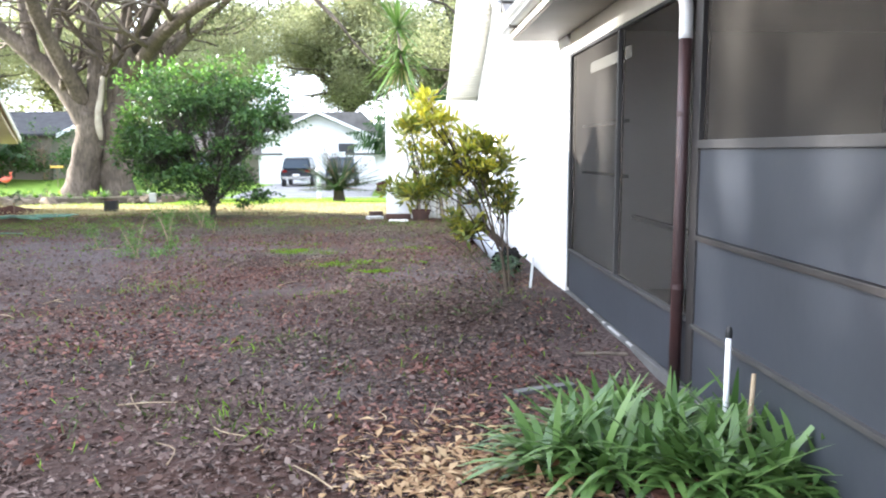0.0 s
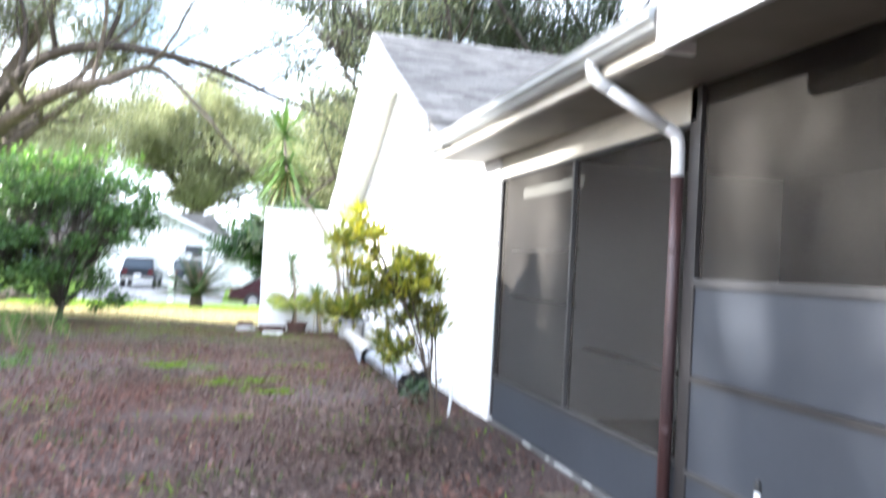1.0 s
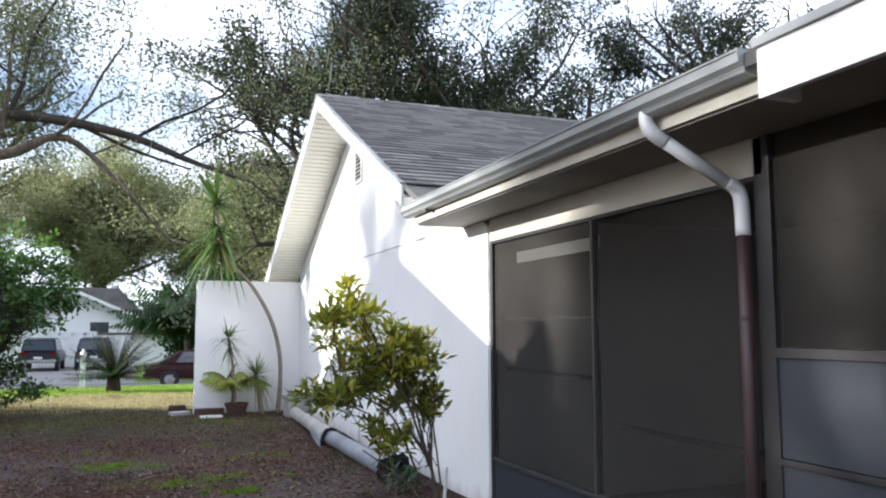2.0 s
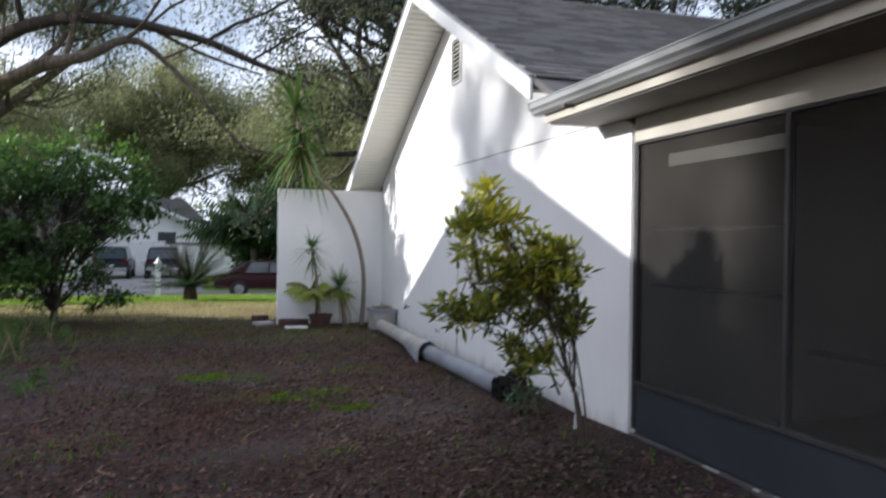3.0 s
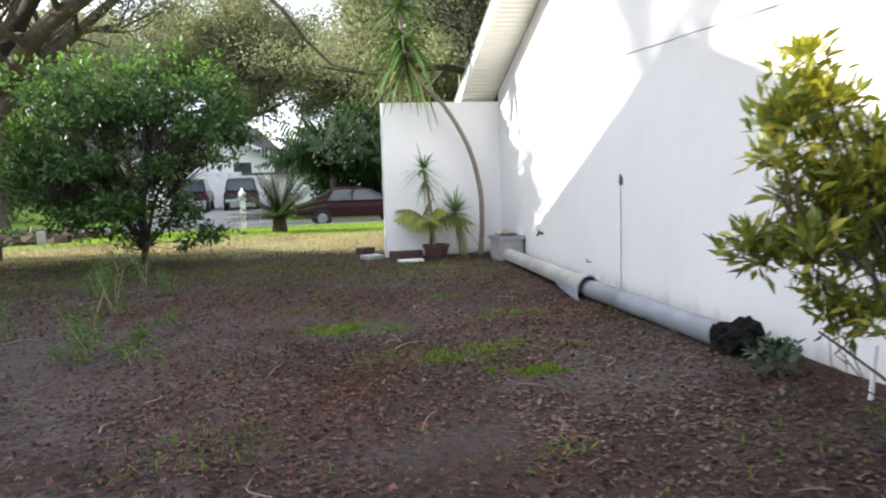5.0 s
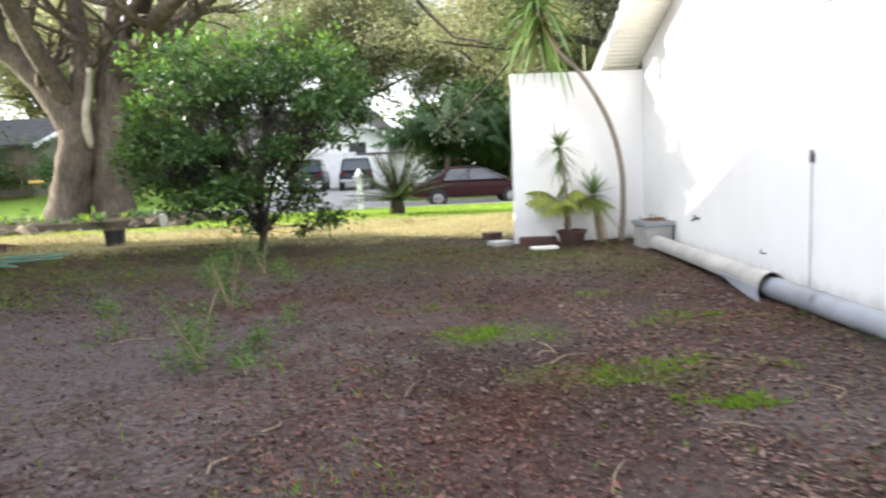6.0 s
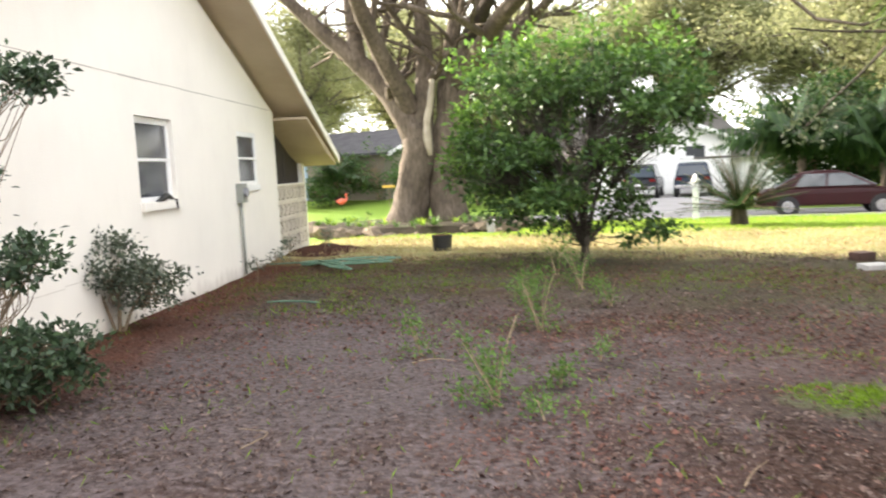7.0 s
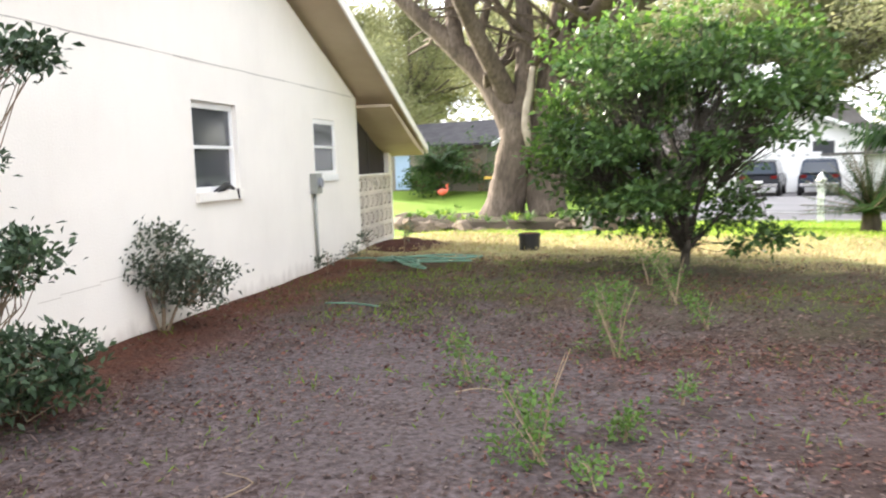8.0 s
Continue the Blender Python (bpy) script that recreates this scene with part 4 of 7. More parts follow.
def breeze_wall():
    w = thing("breeze_block_wall", "white painted breeze-block screen wall, four courses", "wall", N_AT, N_TURN, kind="structure")
    s = 0.29
    part("base", box(bm_new(), (-0.15, 0.0, -0.2), (-0.02, 2.0, 0.06)), CREAM, w)
    part("coping", box(bm_new(), (-0.16, 0.0, 1.235), (-0.01, 2.0, 1.265), 0.006), CREAM, w)
    # grey sheet behind the holes, coloured as the shade inside them
    part("shadow_back", box(bm_new(), (-0.19, 0.0, 0.06), (-0.17, 2.0, 1.24)), plain("grey shade behind blocks", (0.3, 0.27, 0.23), (0.36, 0.32, 0.27), 0.9), w)
    bm = bm_new()
    e = 0.035
    for lo, hi in (((-0.13, 0, 0), (-0.03, e, s)), ((-0.13, s - e, 0), (-0.03, s, s)), ((-0.13, e, 0), (-0.03, s - e, e)), ((-0.13, e, s - e), (-0.03, s - e, s))):
        box(bm, lo, hi)
    for a in (45, -45):
        box(bm, (-0.045, -0.15, -0.014), (0.045, 0.15, 0.014), m=Matrix.Translation((-0.08, s / 2, s / 2)) @ Matrix.Rotation(radians(a), 4, "X"))
    box(bm, (-0.055, -0.05, -0.05), (0.045, 0.05, 0.05), m=Matrix.Translation((-0.08, s / 2, s / 2)) @ Matrix.Rotation(radians(45), 4, "X"))
    me = mesh_of("breeze_block", bm, plain("cream painted block", (0.62, 0.57, 0.48), (0.5, 0.45, 0.37), 0.85, 3, 30, 0.2, rand=0.12))
    for r in range(4):
        for c in range(7):
            ob = new("breeze_block", me)
            ob.parent = w
            ob.matrix_basis = pose(0.003 * ((r * 7 + c * 3) % 3), 0.0 + c * (s - 0.003), 0.065 + r * (s + 0.003))


breeze_wall()

# ---- the big oak in its stone-edged bed ----


def limb_tubes(pts, r0, r1, rng, tips, depth=1, side=0.45, every=3, first=4):
    """A limb through given points with side branches growing from it."""
    P = curve_pts(pts, 5)
    radii = list(np.interp(np.linspace(0, 1, len(P)), [0, 1], [r0, r1]))
    tubes = [(P, radii)]
    total = sum((b - a).length for a, b in zip(P, P[1:]))
    for k in range(first, len(P), every):
        d = (P[k] - P[k - 1]).normalized()
        out = Vector(rng.normal(0, 1, 3))
        out.z = abs(out.z) * 0.6
        out = (out - d * out.dot(d)).normalized()
        branch(P[k], d * 0.7 + out, min(3.2, total * side * rng.uniform(0.6, 1.2)), radii[k] * 0.5, depth, rng, tubes, tips, 0.05)
    branch(P[-1], P[-1] - P[-2], min(3.0, total * 0.4), r1, depth, rng, tubes, tips, 0.03)
    return tubes


def big_oak():
    rng = np.random.default_rng(11)
    tree = thing("oak_tree", "huge twin-trunked live oak with limbs over the lawn", "tree", (0.65, 0, 0))
    bm = bm_new()
    P = curve_pts([(-9.95, 26.5, -0.1), (-9.75, 26.5, 0.7), (-9.45, 26.5, 1.9), (-9.5, 26.5, 2.6)], 5)
    tube(bm, P, list(np.interp(np.linspace(0, 1, len(P)), [0, 0.25, 0.7, 1], [0.62, 0.5, 0.46, 0.38])), 22, rough=0.3)
    part("trunk", bm, BARK, tree, "thick grey-brown trunk", smooth=True)
    bm = bm_new()
    P = curve_pts([(-8.72, 26.7, -0.1), (-8.75, 26.72, 0.8), (-8.68, 26.75, 2.0), (-8.5, 26.75, 2.9)], 5)
    tube(bm, P, list(np.interp(np.linspace(0, 1, len(P)), [0, 0.25, 1], [0.56, 0.47, 0.36])), 22, rough=0.32)
    part("trunk", bm, BARK, tree, "second trunk grown against the first", smooth=True)
    bm = tube(bm_new(), curve_pts([(-9.02, 26.2, 1.75), (-9.05, 26.15, 2.5), (-8.95, 26.22, 3.2), (-8.85, 26.35, 4.1)], 4), [0.05, 0.09, 0.11, 0.12, 0.11, 0.1, 0.1, 0.09, 0.1, 0.09, 0.08, 0.06, 0.03], 8, rough=0.6)
    part("dead_wood", bm, plain("bleached dead wood", (0.42, 0.37, 0.29), (0.3, 0.26, 0.2), 0.9, 4, 30, 0.5), tree, "pale bleached strip of dead wood between the trunks", smooth=True)
    bm = tube(bm_new(), curve_pts([(-10.15, 26.35, 3.3), (-10.0, 25.95, 3.5), (-9.92, 25.75, 3.62)], 4), [0.14, 0.13, 0.12, 0.11, 0.1, 0.1, 0.09, 0.08, 0.07], 9, rough=0.4)
    part("branch_stub", bm, BARK, tree, "broken branch stub", smooth=True)
    tips = []
    limbs = [([(-9.5, 26.5, 2.2), (-10.2, 26.45, 3.5), (-11.3, 26.3, 4.6), (-12.8, 26.0, 6.1), (-14.5, 25.5, 8.2)], 0.4, 0.1),
             ([(-11.0, 26.3, 4.3), (-11.25, 26.6, 5.6), (-11.8, 27.2, 8.2), (-12.2, 28, 10.5)], 0.26, 0.08),
             ([(-9.35, 26.5, 2.3), (-9.2, 26.6, 3.9), (-9.3, 26.7, 5.7), (-9.9, 27, 8.4), (-9.8, 27.4, 11)], 0.32, 0.09),
             ([(-8.55, 26.75, 2.6), (-8.35, 26.7, 3.9), (-7.6, 26.6, 5.4), (-6.4, 26.2, 7.7), (-5.2, 25.8, 10)], 0.33, 0.09),
             ([(-8.7, 26.7, 2.3), (-8.8, 26.9, 3.6), (-8.5, 27.3, 5.6), (-8.2, 28.4, 8.5)], 0.24, 0.08),
             ([(-8.4, 26.7, 3.0), (-7.3, 26.4, 3.9), (-6.1, 25.9, 4.9), (-4.2, 24.6, 6.1)], 0.24, 0.08),
             ([(-8.2, 26.6, 3.6), (-6.6, 24.4, 4.6), (-4.9, 22.6, 5.3), (-3.7, 22.0, 5.55), (-2.6, 21.9, 5.95), (-1.2, 21.6, 4.7)], 0.24, 0.045),
             ([(-7.9, 26.6, 4.6), (-6.0, 24.0, 6.1), (-3.9, 22.2, 6.45), (-1.5, 22.0, 6.2), (0.2, 21.9, 5.6), (1.6, 21.5, 5.1)], 0.2, 0.035),
             ([(-9.6, 26.4, 3.0), (-10.0, 24.6, 5.2), (-9.6, 22.4, 7.2), (-9, 20, 8.8)], 0.26, 0.08)]
    for pts, r0, r1 in limbs:
        wood("limb", limb_tubes(pts, r0, r1, rng, tips, 2 if r1 > 0.05 else 1, 0.42), BARK if r0 > 0.22 else DARK_BARK, tree, 0.032, 10, 0.15)
    tips = [t for t in tips if t[2] > 7.5 or (t[0] > -5 and t[2] > 4.2)]
    ro, wa, up, ln, wi = clump_leaves(tips, 28, 0.25, 0.09, rng)
    blades("crown", tree, OAK_LEAF, ro, wa, ln, wi, up=up, label="fine olive-green oak foliage")
    moss_strands("hanging_moss", tips, rng, tree, 8, 0.4, 3)


big_oak()

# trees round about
oak(3, 17, 11, "oak foliage coloured dark for shade", label="large dark live oak behind the house", at=(8.5, 31, fall(31)), size=0.15, per=130, forks=8, clump=0.021, gaps=0.12, grain=0.33)
oak(5, 15, 11, "oak foliage coloured dark for shade", label="spreading live oak behind the house", at=(18.5, 24, 0), size=0.15, per=140, forks=8, clump=0.022, gaps=0.08, grain=0.33)
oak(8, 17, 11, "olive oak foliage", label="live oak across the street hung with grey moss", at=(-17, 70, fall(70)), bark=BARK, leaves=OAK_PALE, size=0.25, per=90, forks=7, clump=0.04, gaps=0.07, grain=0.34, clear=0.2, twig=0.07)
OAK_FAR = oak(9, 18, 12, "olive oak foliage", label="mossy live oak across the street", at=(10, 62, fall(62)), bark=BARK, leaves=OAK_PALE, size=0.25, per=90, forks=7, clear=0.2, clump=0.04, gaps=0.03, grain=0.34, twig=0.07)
OAK_WEST = oak(12, 13, 5, "olive oak foliage", label="tall live oak beyond the neighbour's house", at=(-29, 19.7, 0), leaves=OAK_LEAF, size=0.13, per=8, forks=5, moss=False, clear=0.7, reach=0.2, clump=0.014, gaps=0.12, grain=0.5, girth=0.4)
OAK_SCREEN = oak(13, 15, 4, "dense oak foliage", label="tall dense live oak beyond the neighbour's house", at=(-34, 13.9, 0), leaves=OAK_LEAF, size=0.2, per=8, forks=8, moss=False, clear=0.44, clump=0.018, reach=0.25, gaps=0.02, grain=0.5, thin=0.45, thin_from=9.0)
copy_thing(OAK_SCREEN, pose(-35, 7.2, 0, 0, 0, 130))
# added tree out of view; its small crown keeps sun off the porch screen
oak(17, 10.6, 0.9, "dense oak foliage", label="slim unseen live oak added to shade the porch screen", at=(-31, 15.0, 0), leaves=OAK_LEAF, size=0.16, per=26, forks=6, moss=False, clear=0.88, clump=0.02, reach=0.055, girth=0.35)
# the last copy is put in to shade the house with the blue door
for x, y, s, turn in ((18, 62, 1.1, 250), (34, 52, 1.0, 20), (-29, 76, 1.1, 60), (-48, 88, 1.2, 210), (-22, 96, 1.25, 300), (-33, 58, 0.95, 170), (-33, 45.5, 0.8, 80)):
    ob = copy_thing(OAK_FAR, pose(x, y, fall(y), 0, 0, turn))
    ob.scale = (s, s, s)


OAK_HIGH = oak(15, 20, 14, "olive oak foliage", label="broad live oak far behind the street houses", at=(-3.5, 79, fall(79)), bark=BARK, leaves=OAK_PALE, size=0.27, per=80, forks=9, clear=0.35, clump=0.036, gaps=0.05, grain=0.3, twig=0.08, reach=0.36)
copy_thing(OAK_HIGH, pose(9.5, 84, fall(84), 0, 0, 110))


def far_woods():
    rng = np.random.default_rng(21)
    n = 900
    x = rng.uniform(-130, 130, n)
    tips = np.stack([x, rng.uniform(95, 112, n), rng.uniform(0, 1, n) ** 0.8 * (4.5 + 2 * np.sin(x * 0.11) + 1.5 * np.sin(x * 0.37 + 1))], 1)
    ro, wa, up, ln, wi = clump_leaves(tips, 26, 1.3, 0.75, rng)
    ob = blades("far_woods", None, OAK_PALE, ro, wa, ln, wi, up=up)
    tagged(ob, "distant band of mixed green woods", "woods", kind="stuff")


far_woods()


def bed():
    rng = np.random.default_rng(31)
    b = thing("flower_bed", "raised mulch bed round the oak edged with loose stones", "flower bed", (-8.8, 25.9, -0.12))
    bm = bm_new()
    bmesh.ops.create_circle(bm, cap_ends=True, segments=40, radius=1.0)
    made = bmesh.ops.extrude_face_region(bm, geom=bm.faces[:])
    for v in [g for g in made["geom"] if isinstance(g, bmesh.types.BMVert)]:
        v.co.z = 1.0
        v.co.xy *= 0.85
    bmesh.ops.scale(bm, vec=(3.0, 2.55, 0.14), verts=bm.verts[:])
    for v in bm.verts:
        v.co.z += 0.05 * noise.noise(v.co * 0.9)
    part("mulch_mound", bm, BED_SOIL, b, "brown soil and mulch")
    shapes = []
    for s in range(4):
        bm = bm_new()
        bmesh.ops.create_icosphere(bm, subdivisions=1, radius=1.0)
        for v in bm.verts:
            v.co *= 1 + 0.35 * noise.noise(v.co * 1.1 + Vector((s * 7, 0, 0)))
        shapes.append(mesh_of("stone", bm, ROCK))
    for k in range(60):
        a = math.radians(-182 + k * 3.15)
        ob = new("stone", shapes[k % 4])
        ob.parent = b
        sz = 0.05 + 0.24 * rng.uniform(0, 1) ** 2
        ob.matrix_basis = pose(3.0 * math.cos(a) + rng.normal(0, 0.3), 2.6 * math.sin(a) + rng.normal(0, 0.3), sz * 0.3, rng.normal(0, 14), rng.normal(0, 14), rng.uniform(0, 360)) @ Matrix.Diagonal((sz * rng.uniform(1, 1.9), sz, sz * rng.uniform(0.45, 0.85), 1))
    # low plants on the mound
    for k in range(34):
        a = rng.uniform(-3.1, 0.1)
        u = rng.uniform(0.55, 1.1)
        c = np.array([2.5 * math.cos(a) * u, 2.2 * math.sin(a) * u, 0.2])
        n = 26
        w = rng.normal(0, 1, (n, 3)) * [1, 1, 0.2] + [0, 0, 0.9]
        blades("bed_plant", b, WEED if k % 3 else GRASS, np.tile(c, (n, 1)), w, rng.uniform(0.16, 0.4, n), rng.uniform(0.03, 0.06, n), bend=0.35, steps=3)


bed()

# ---- camellia: the large dense bush on the shade line ----


def bush(name, label, at, stems, crown, leaf_mat, leaf, per, rng, bark=STEM, spread=0.18, droop=0.1, twig_r=0.012, slim=0.0, turn=0.0, lit_blobs=(), lit_mat=None):
    """Many-stemmed shrub. stems: (base offset, top point, radius); crown: list of blobs (centre, radii, clumps)."""
    b = thing(name, label, "bush", at, turn)
    ends = []
    for c, rad, n in crown:
        d = rng.normal(0, 1, (n, 3))
        d = d / np.linalg.norm(d, axis=1, keepdims=True) * rng.uniform(0.35, 1.0, (n, 1)) ** 0.6
        ends.append(np.asarray(c) + d * np.asarray(rad))
    ends = np.concatenate(ends)
    lit_ends = []
    for c, rad, n in lit_blobs:
        d = rng.normal(0, 1, (n, 3))
        lit_ends.append(np.asarray(c) + d / np.linalg.norm(d, axis=1, keepdims=True) * rng.uniform(0.3, 1.0, (n, 1)) * np.asarray(rad))
    lit_ends = np.concatenate(lit_ends) if lit_ends else np.zeros((0, 3))
    tops = np.array([s[1] for s in stems])
    for base, top, r in stems:
        wob = min(0.06, r * 1.6)
        mid = [base[i] + (top[i] - base[i]) * (0.3, 0.3, 0.5)[i] + rng.normal(0, wob) for i in range(3)]
        mid2 = [base[i] + (top[i] - base[i]) * (0.68, 0.68, 0.78)[i] + rng.normal(0, wob) for i in range(3)]
        P = curve_pts([base, mid, mid2, top], 4)
        part("stem", tube(bm_new(), P, list(np.linspace(r, r * 0.5, len(P))), 7, rough=0.2), bark, b, smooth=True)
    bm = bm_new()
    for e in np.concatenate([ends, lit_ends]):
        k = int(np.argmin(((tops - e) ** 2).sum(1)))
        base, top, r = stems[k]
        f = rng.uniform(0.45, 1.0)
        s = [base[i] + (top[i] - base[i]) * f for i in range(3)]
        m = [(s[i] + e[i]) / 2 + rng.normal(0, 0.05) for i in range(3)]
        m[2] -= 0.05
        tube(bm, [s, m, list(e)], [twig_r, twig_r * 0.7, twig_r * 0.35], 4, cap=False)
    part("twig_work", bm, bark, b)
    ro, wa, up, ln, wi = clump_leaves(ends, per, spread, leaf, rng, droop)
    wi = ln * slim if slim else wi
    blades("foliage", b, leaf_mat, ro, wa, ln, wi, up=up)
    # clumps repeated in a brighter leaf colour in place of sunlight
    if len(lit_ends):
        ro, wa, up, ln, wi = clump_leaves(lit_ends, per * 2 // 3, spread, leaf, rng, -0.3)
        blades("lit_foliage", b, lit_mat, ro, wa, ln, wi, up=up, label="leaves in a brighter green that stands for sunlight")
    return b


_r = np.random.default_rng(41)
_blobs, _top = [], []
# flat sprays in layers, widest near the top, open below
while len(_blobs) < 76:
    p = _r.uniform(-1, 1, 3)
    if abs(p[0]) ** 2.4 + abs(p[1]) ** 2.2 + abs(p[2]) ** 2.8 < 1 and not (p[0] > 0.6 and p[2] < -0.15) and _r.random() < 0.74 + 0.24 * p[2]:
        _blobs.append(((p[0] * 1.72 - 0.08, p[1] * 1.2, 1.72 + p[2] * 1.24), (_r.uniform(0.25, 0.5), _r.uniform(0.25, 0.5), _r.uniform(0.05, 0.11)), int(_r.integers(6, 12))))
# upright shoots along the top, their brighter green standing for sun
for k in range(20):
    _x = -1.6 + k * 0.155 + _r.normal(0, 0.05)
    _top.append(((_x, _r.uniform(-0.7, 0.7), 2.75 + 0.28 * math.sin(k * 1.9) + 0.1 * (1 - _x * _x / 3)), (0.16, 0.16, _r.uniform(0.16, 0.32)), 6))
# clumps down the sunward side, in the same painted sunlit green
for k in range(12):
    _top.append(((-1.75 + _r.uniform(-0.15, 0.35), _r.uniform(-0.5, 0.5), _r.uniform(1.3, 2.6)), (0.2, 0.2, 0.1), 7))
# low sprays sweeping to the ground
for _x, _z in ((1.0, 0.45), (0.75, 0.34), (0.45, 0.6), (-0.5, 0.62), (-0.95, 0.75), (-1.4, 0.95), (-0.2, 0.4), (-1.75, 1.2)):
    _blobs.append(((_x, _r.uniform(-0.5, 0.4), _z), (0.32, 0.3, 0.09), 8))
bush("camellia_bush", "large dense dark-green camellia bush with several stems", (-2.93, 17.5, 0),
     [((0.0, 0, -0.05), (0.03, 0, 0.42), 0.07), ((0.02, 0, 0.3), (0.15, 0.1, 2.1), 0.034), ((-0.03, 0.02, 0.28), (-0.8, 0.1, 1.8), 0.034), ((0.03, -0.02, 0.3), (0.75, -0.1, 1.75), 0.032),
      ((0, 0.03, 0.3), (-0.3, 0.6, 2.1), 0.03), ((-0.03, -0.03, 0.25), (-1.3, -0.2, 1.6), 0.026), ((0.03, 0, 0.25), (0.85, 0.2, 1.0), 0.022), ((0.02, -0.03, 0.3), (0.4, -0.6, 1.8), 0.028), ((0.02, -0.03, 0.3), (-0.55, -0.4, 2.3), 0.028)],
     _blobs, CAMELLIA, 0.1, 19, _r, SHADE_STEM, 0.085, 0.05, 0.006, lit_blobs=_top, lit_mat=CAMELLIA_TOP)

CX, CY = 1.99, 7.6
# croton at the corner of the gable wall
_r = np.random.default_rng(43)


def croton():
    def lean(x):
        return 0.3 + 0.33 * x
    stems = [((0.0, 0, -0.05), -0.26, 0.9, 0.016), ((-0.02, 0.02, -0.05), -0.1, 1.0, 0.013), ((-0.03, -0.02, -0.05), -0.6, 0.62, 0.01), ((0.01, -0.02, -0.05), 0.0, 0.9, 0.01),
             ((-0.1, 0.06, 0.5), -0.6, 1.4, 0.011), ((-0.1, 0.06, 0.5), -0.4, 1.4, 0.01), ((-0.2, 0.04, 0.45), -0.9, 1.25, 0.009)]
    blobs = [(x * 0.93 - 0.02, z + 0.04, rx, rz, n) for x, z, rx, rz, n in ((-0.6, 1.15, 0.24, 0.17, 14), (-0.95, 1.0, 0.19, 0.15, 12), (-0.3, 1.3, 0.2, 0.18, 13), (-0.03, 0.88, 0.13, 0.18, 8), (-0.4, 0.66, 0.2, 0.12, 9), (-0.95, 1.45, 0.08, 0.16, 6), (-0.08, 1.18, 0.13, 0.16, 7), (-0.3, 0.95, 0.2, 0.1, 6))]
    c = bush("croton_shrub", "tall leaning croton shrub with green and yellow leaves", (CX, CY, 0), [(b, (x, lean(x), z), r) for b, x, z, r in stems],
             [((x, lean(x), z), (rx, 0.17, rz), n) for x, z, rx, rz, n in blobs], CROTON, 0.092, 38, _r, DARK_STEM, 0.034, -0.9, 0.005, 0.3)
    rng = np.random.default_rng(44)
    tips = np.concatenate([np.array([-0.68, 0.03, 1.58]) + rng.normal(0, 1, (14, 3)) * [0.09, 0.1, 0.12], np.array([-0.46, 0.07, 1.4]) + rng.normal(0, 1, (10, 3)) * [0.13, 0.1, 0.07], np.array([-0.3, 0.1, 1.28]) + rng.normal(0, 1, (8, 3)) * [0.13, 0.1, 0.07],
                           np.array([-0.74, 0.0, 1.8]) + rng.normal(0, 1, (5, 3)) * [0.035, 0.04, 0.05]])
    ro, wa, up, ln, wi = clump_leaves(tips, 32, 0.032, 0.08, rng, -0.95)
    wi = ln * 0.3
    blades("yellow_foliage", c, CROTON_TOP, ro, wa, ln, wi, up=up, label="yellow leaves at the top, brightened for the sun on them")
    bm = bm_new()
    for t in tips[::2]:
        a = np.array([-0.4, 0.1, 1.15])
        tube(bm, [tuple(a), tuple((a + t) / 2 + [0.02, 0, 0]), tuple(t)], [0.006, 0.004, 0.003], 4, cap=False)
    part("top_twig_work", bm, DARK_STEM, c)


croton()
# small sucker plant near the fallen tube
_r = np.random.default_rng(45)
bush("croton_seedling", "small croton seedling beside the fallen pipe", (2.16, 9.05, 0), [((0, 0, -0.03), (0, 0, 0.16), 0.008)], [((0, 0, 0.16), (0.14, 0.14, 0.1), 8)], NEAR_LEAF, 0.085, 14, _r, STEM, 0.04, -0.3, 0.004)

# shrubs by the neighbour's wall
_r = np.random.default_rng(47)
bush("wall_shrub", "small loose grey-green shrub against the cream wall", (-6.6, 12.6, 0),
     [((0, 0, -0.05), (-0.1, 0, 0.6), 0.02), ((0.03, 0, -0.05), (0.3, 0.3, 0.5), 0.016), ((-0.03, 0, -0.05), (-0.2, -0.2, 0.7), 0.016)],
     [((-0.1, 0, 0.65), (0.38, 0.42, 0.3), 80), ((0.2, 0.2, 0.42), (0.34, 0.38, 0.25), 60)], GREYBUSH, 0.055, 22, _r, STEM, 0.06, 0.0, 0.005)
_r = np.random.default_rng(48)
bush("near_shrub", "leafy dark-green shrub with tall arching branches", (-5.62, 10.35, 0),
     [((0, 0, -0.05), (-0.1, 0.1, 1.2), 0.03), ((0.04, 0, -0.05), (0.2, 0.0, 0.8), 0.022), ((0, 0, -0.05), (0.05, -0.2, 1.9), 0.022), ((0, 0.02, -0.05), (0.4, 0.05, 0.45), 0.02), ((-0.05, 0, -0.05), (-0.4, -0.1, 1.6), 0.022)],
     [((0.35, 0.05, 0.33), (0.42, 0.4, 0.2), 60), ((0.1, 0, 0.2), (0.5, 0.4, 0.15), 30), ((0.38, 0.0, 0.95), (0.28, 0.22, 0.14), 22), ((0.5, -0.02, 2.08), (0.22, 0.18, 0.1), 18), ((-0.2, -0.1, 1.5), (0.4, 0.4, 0.5), 50)],
     NEAR_LEAF, 0.06, 30, _r, STEM, 0.06, 0.0, 0.006)


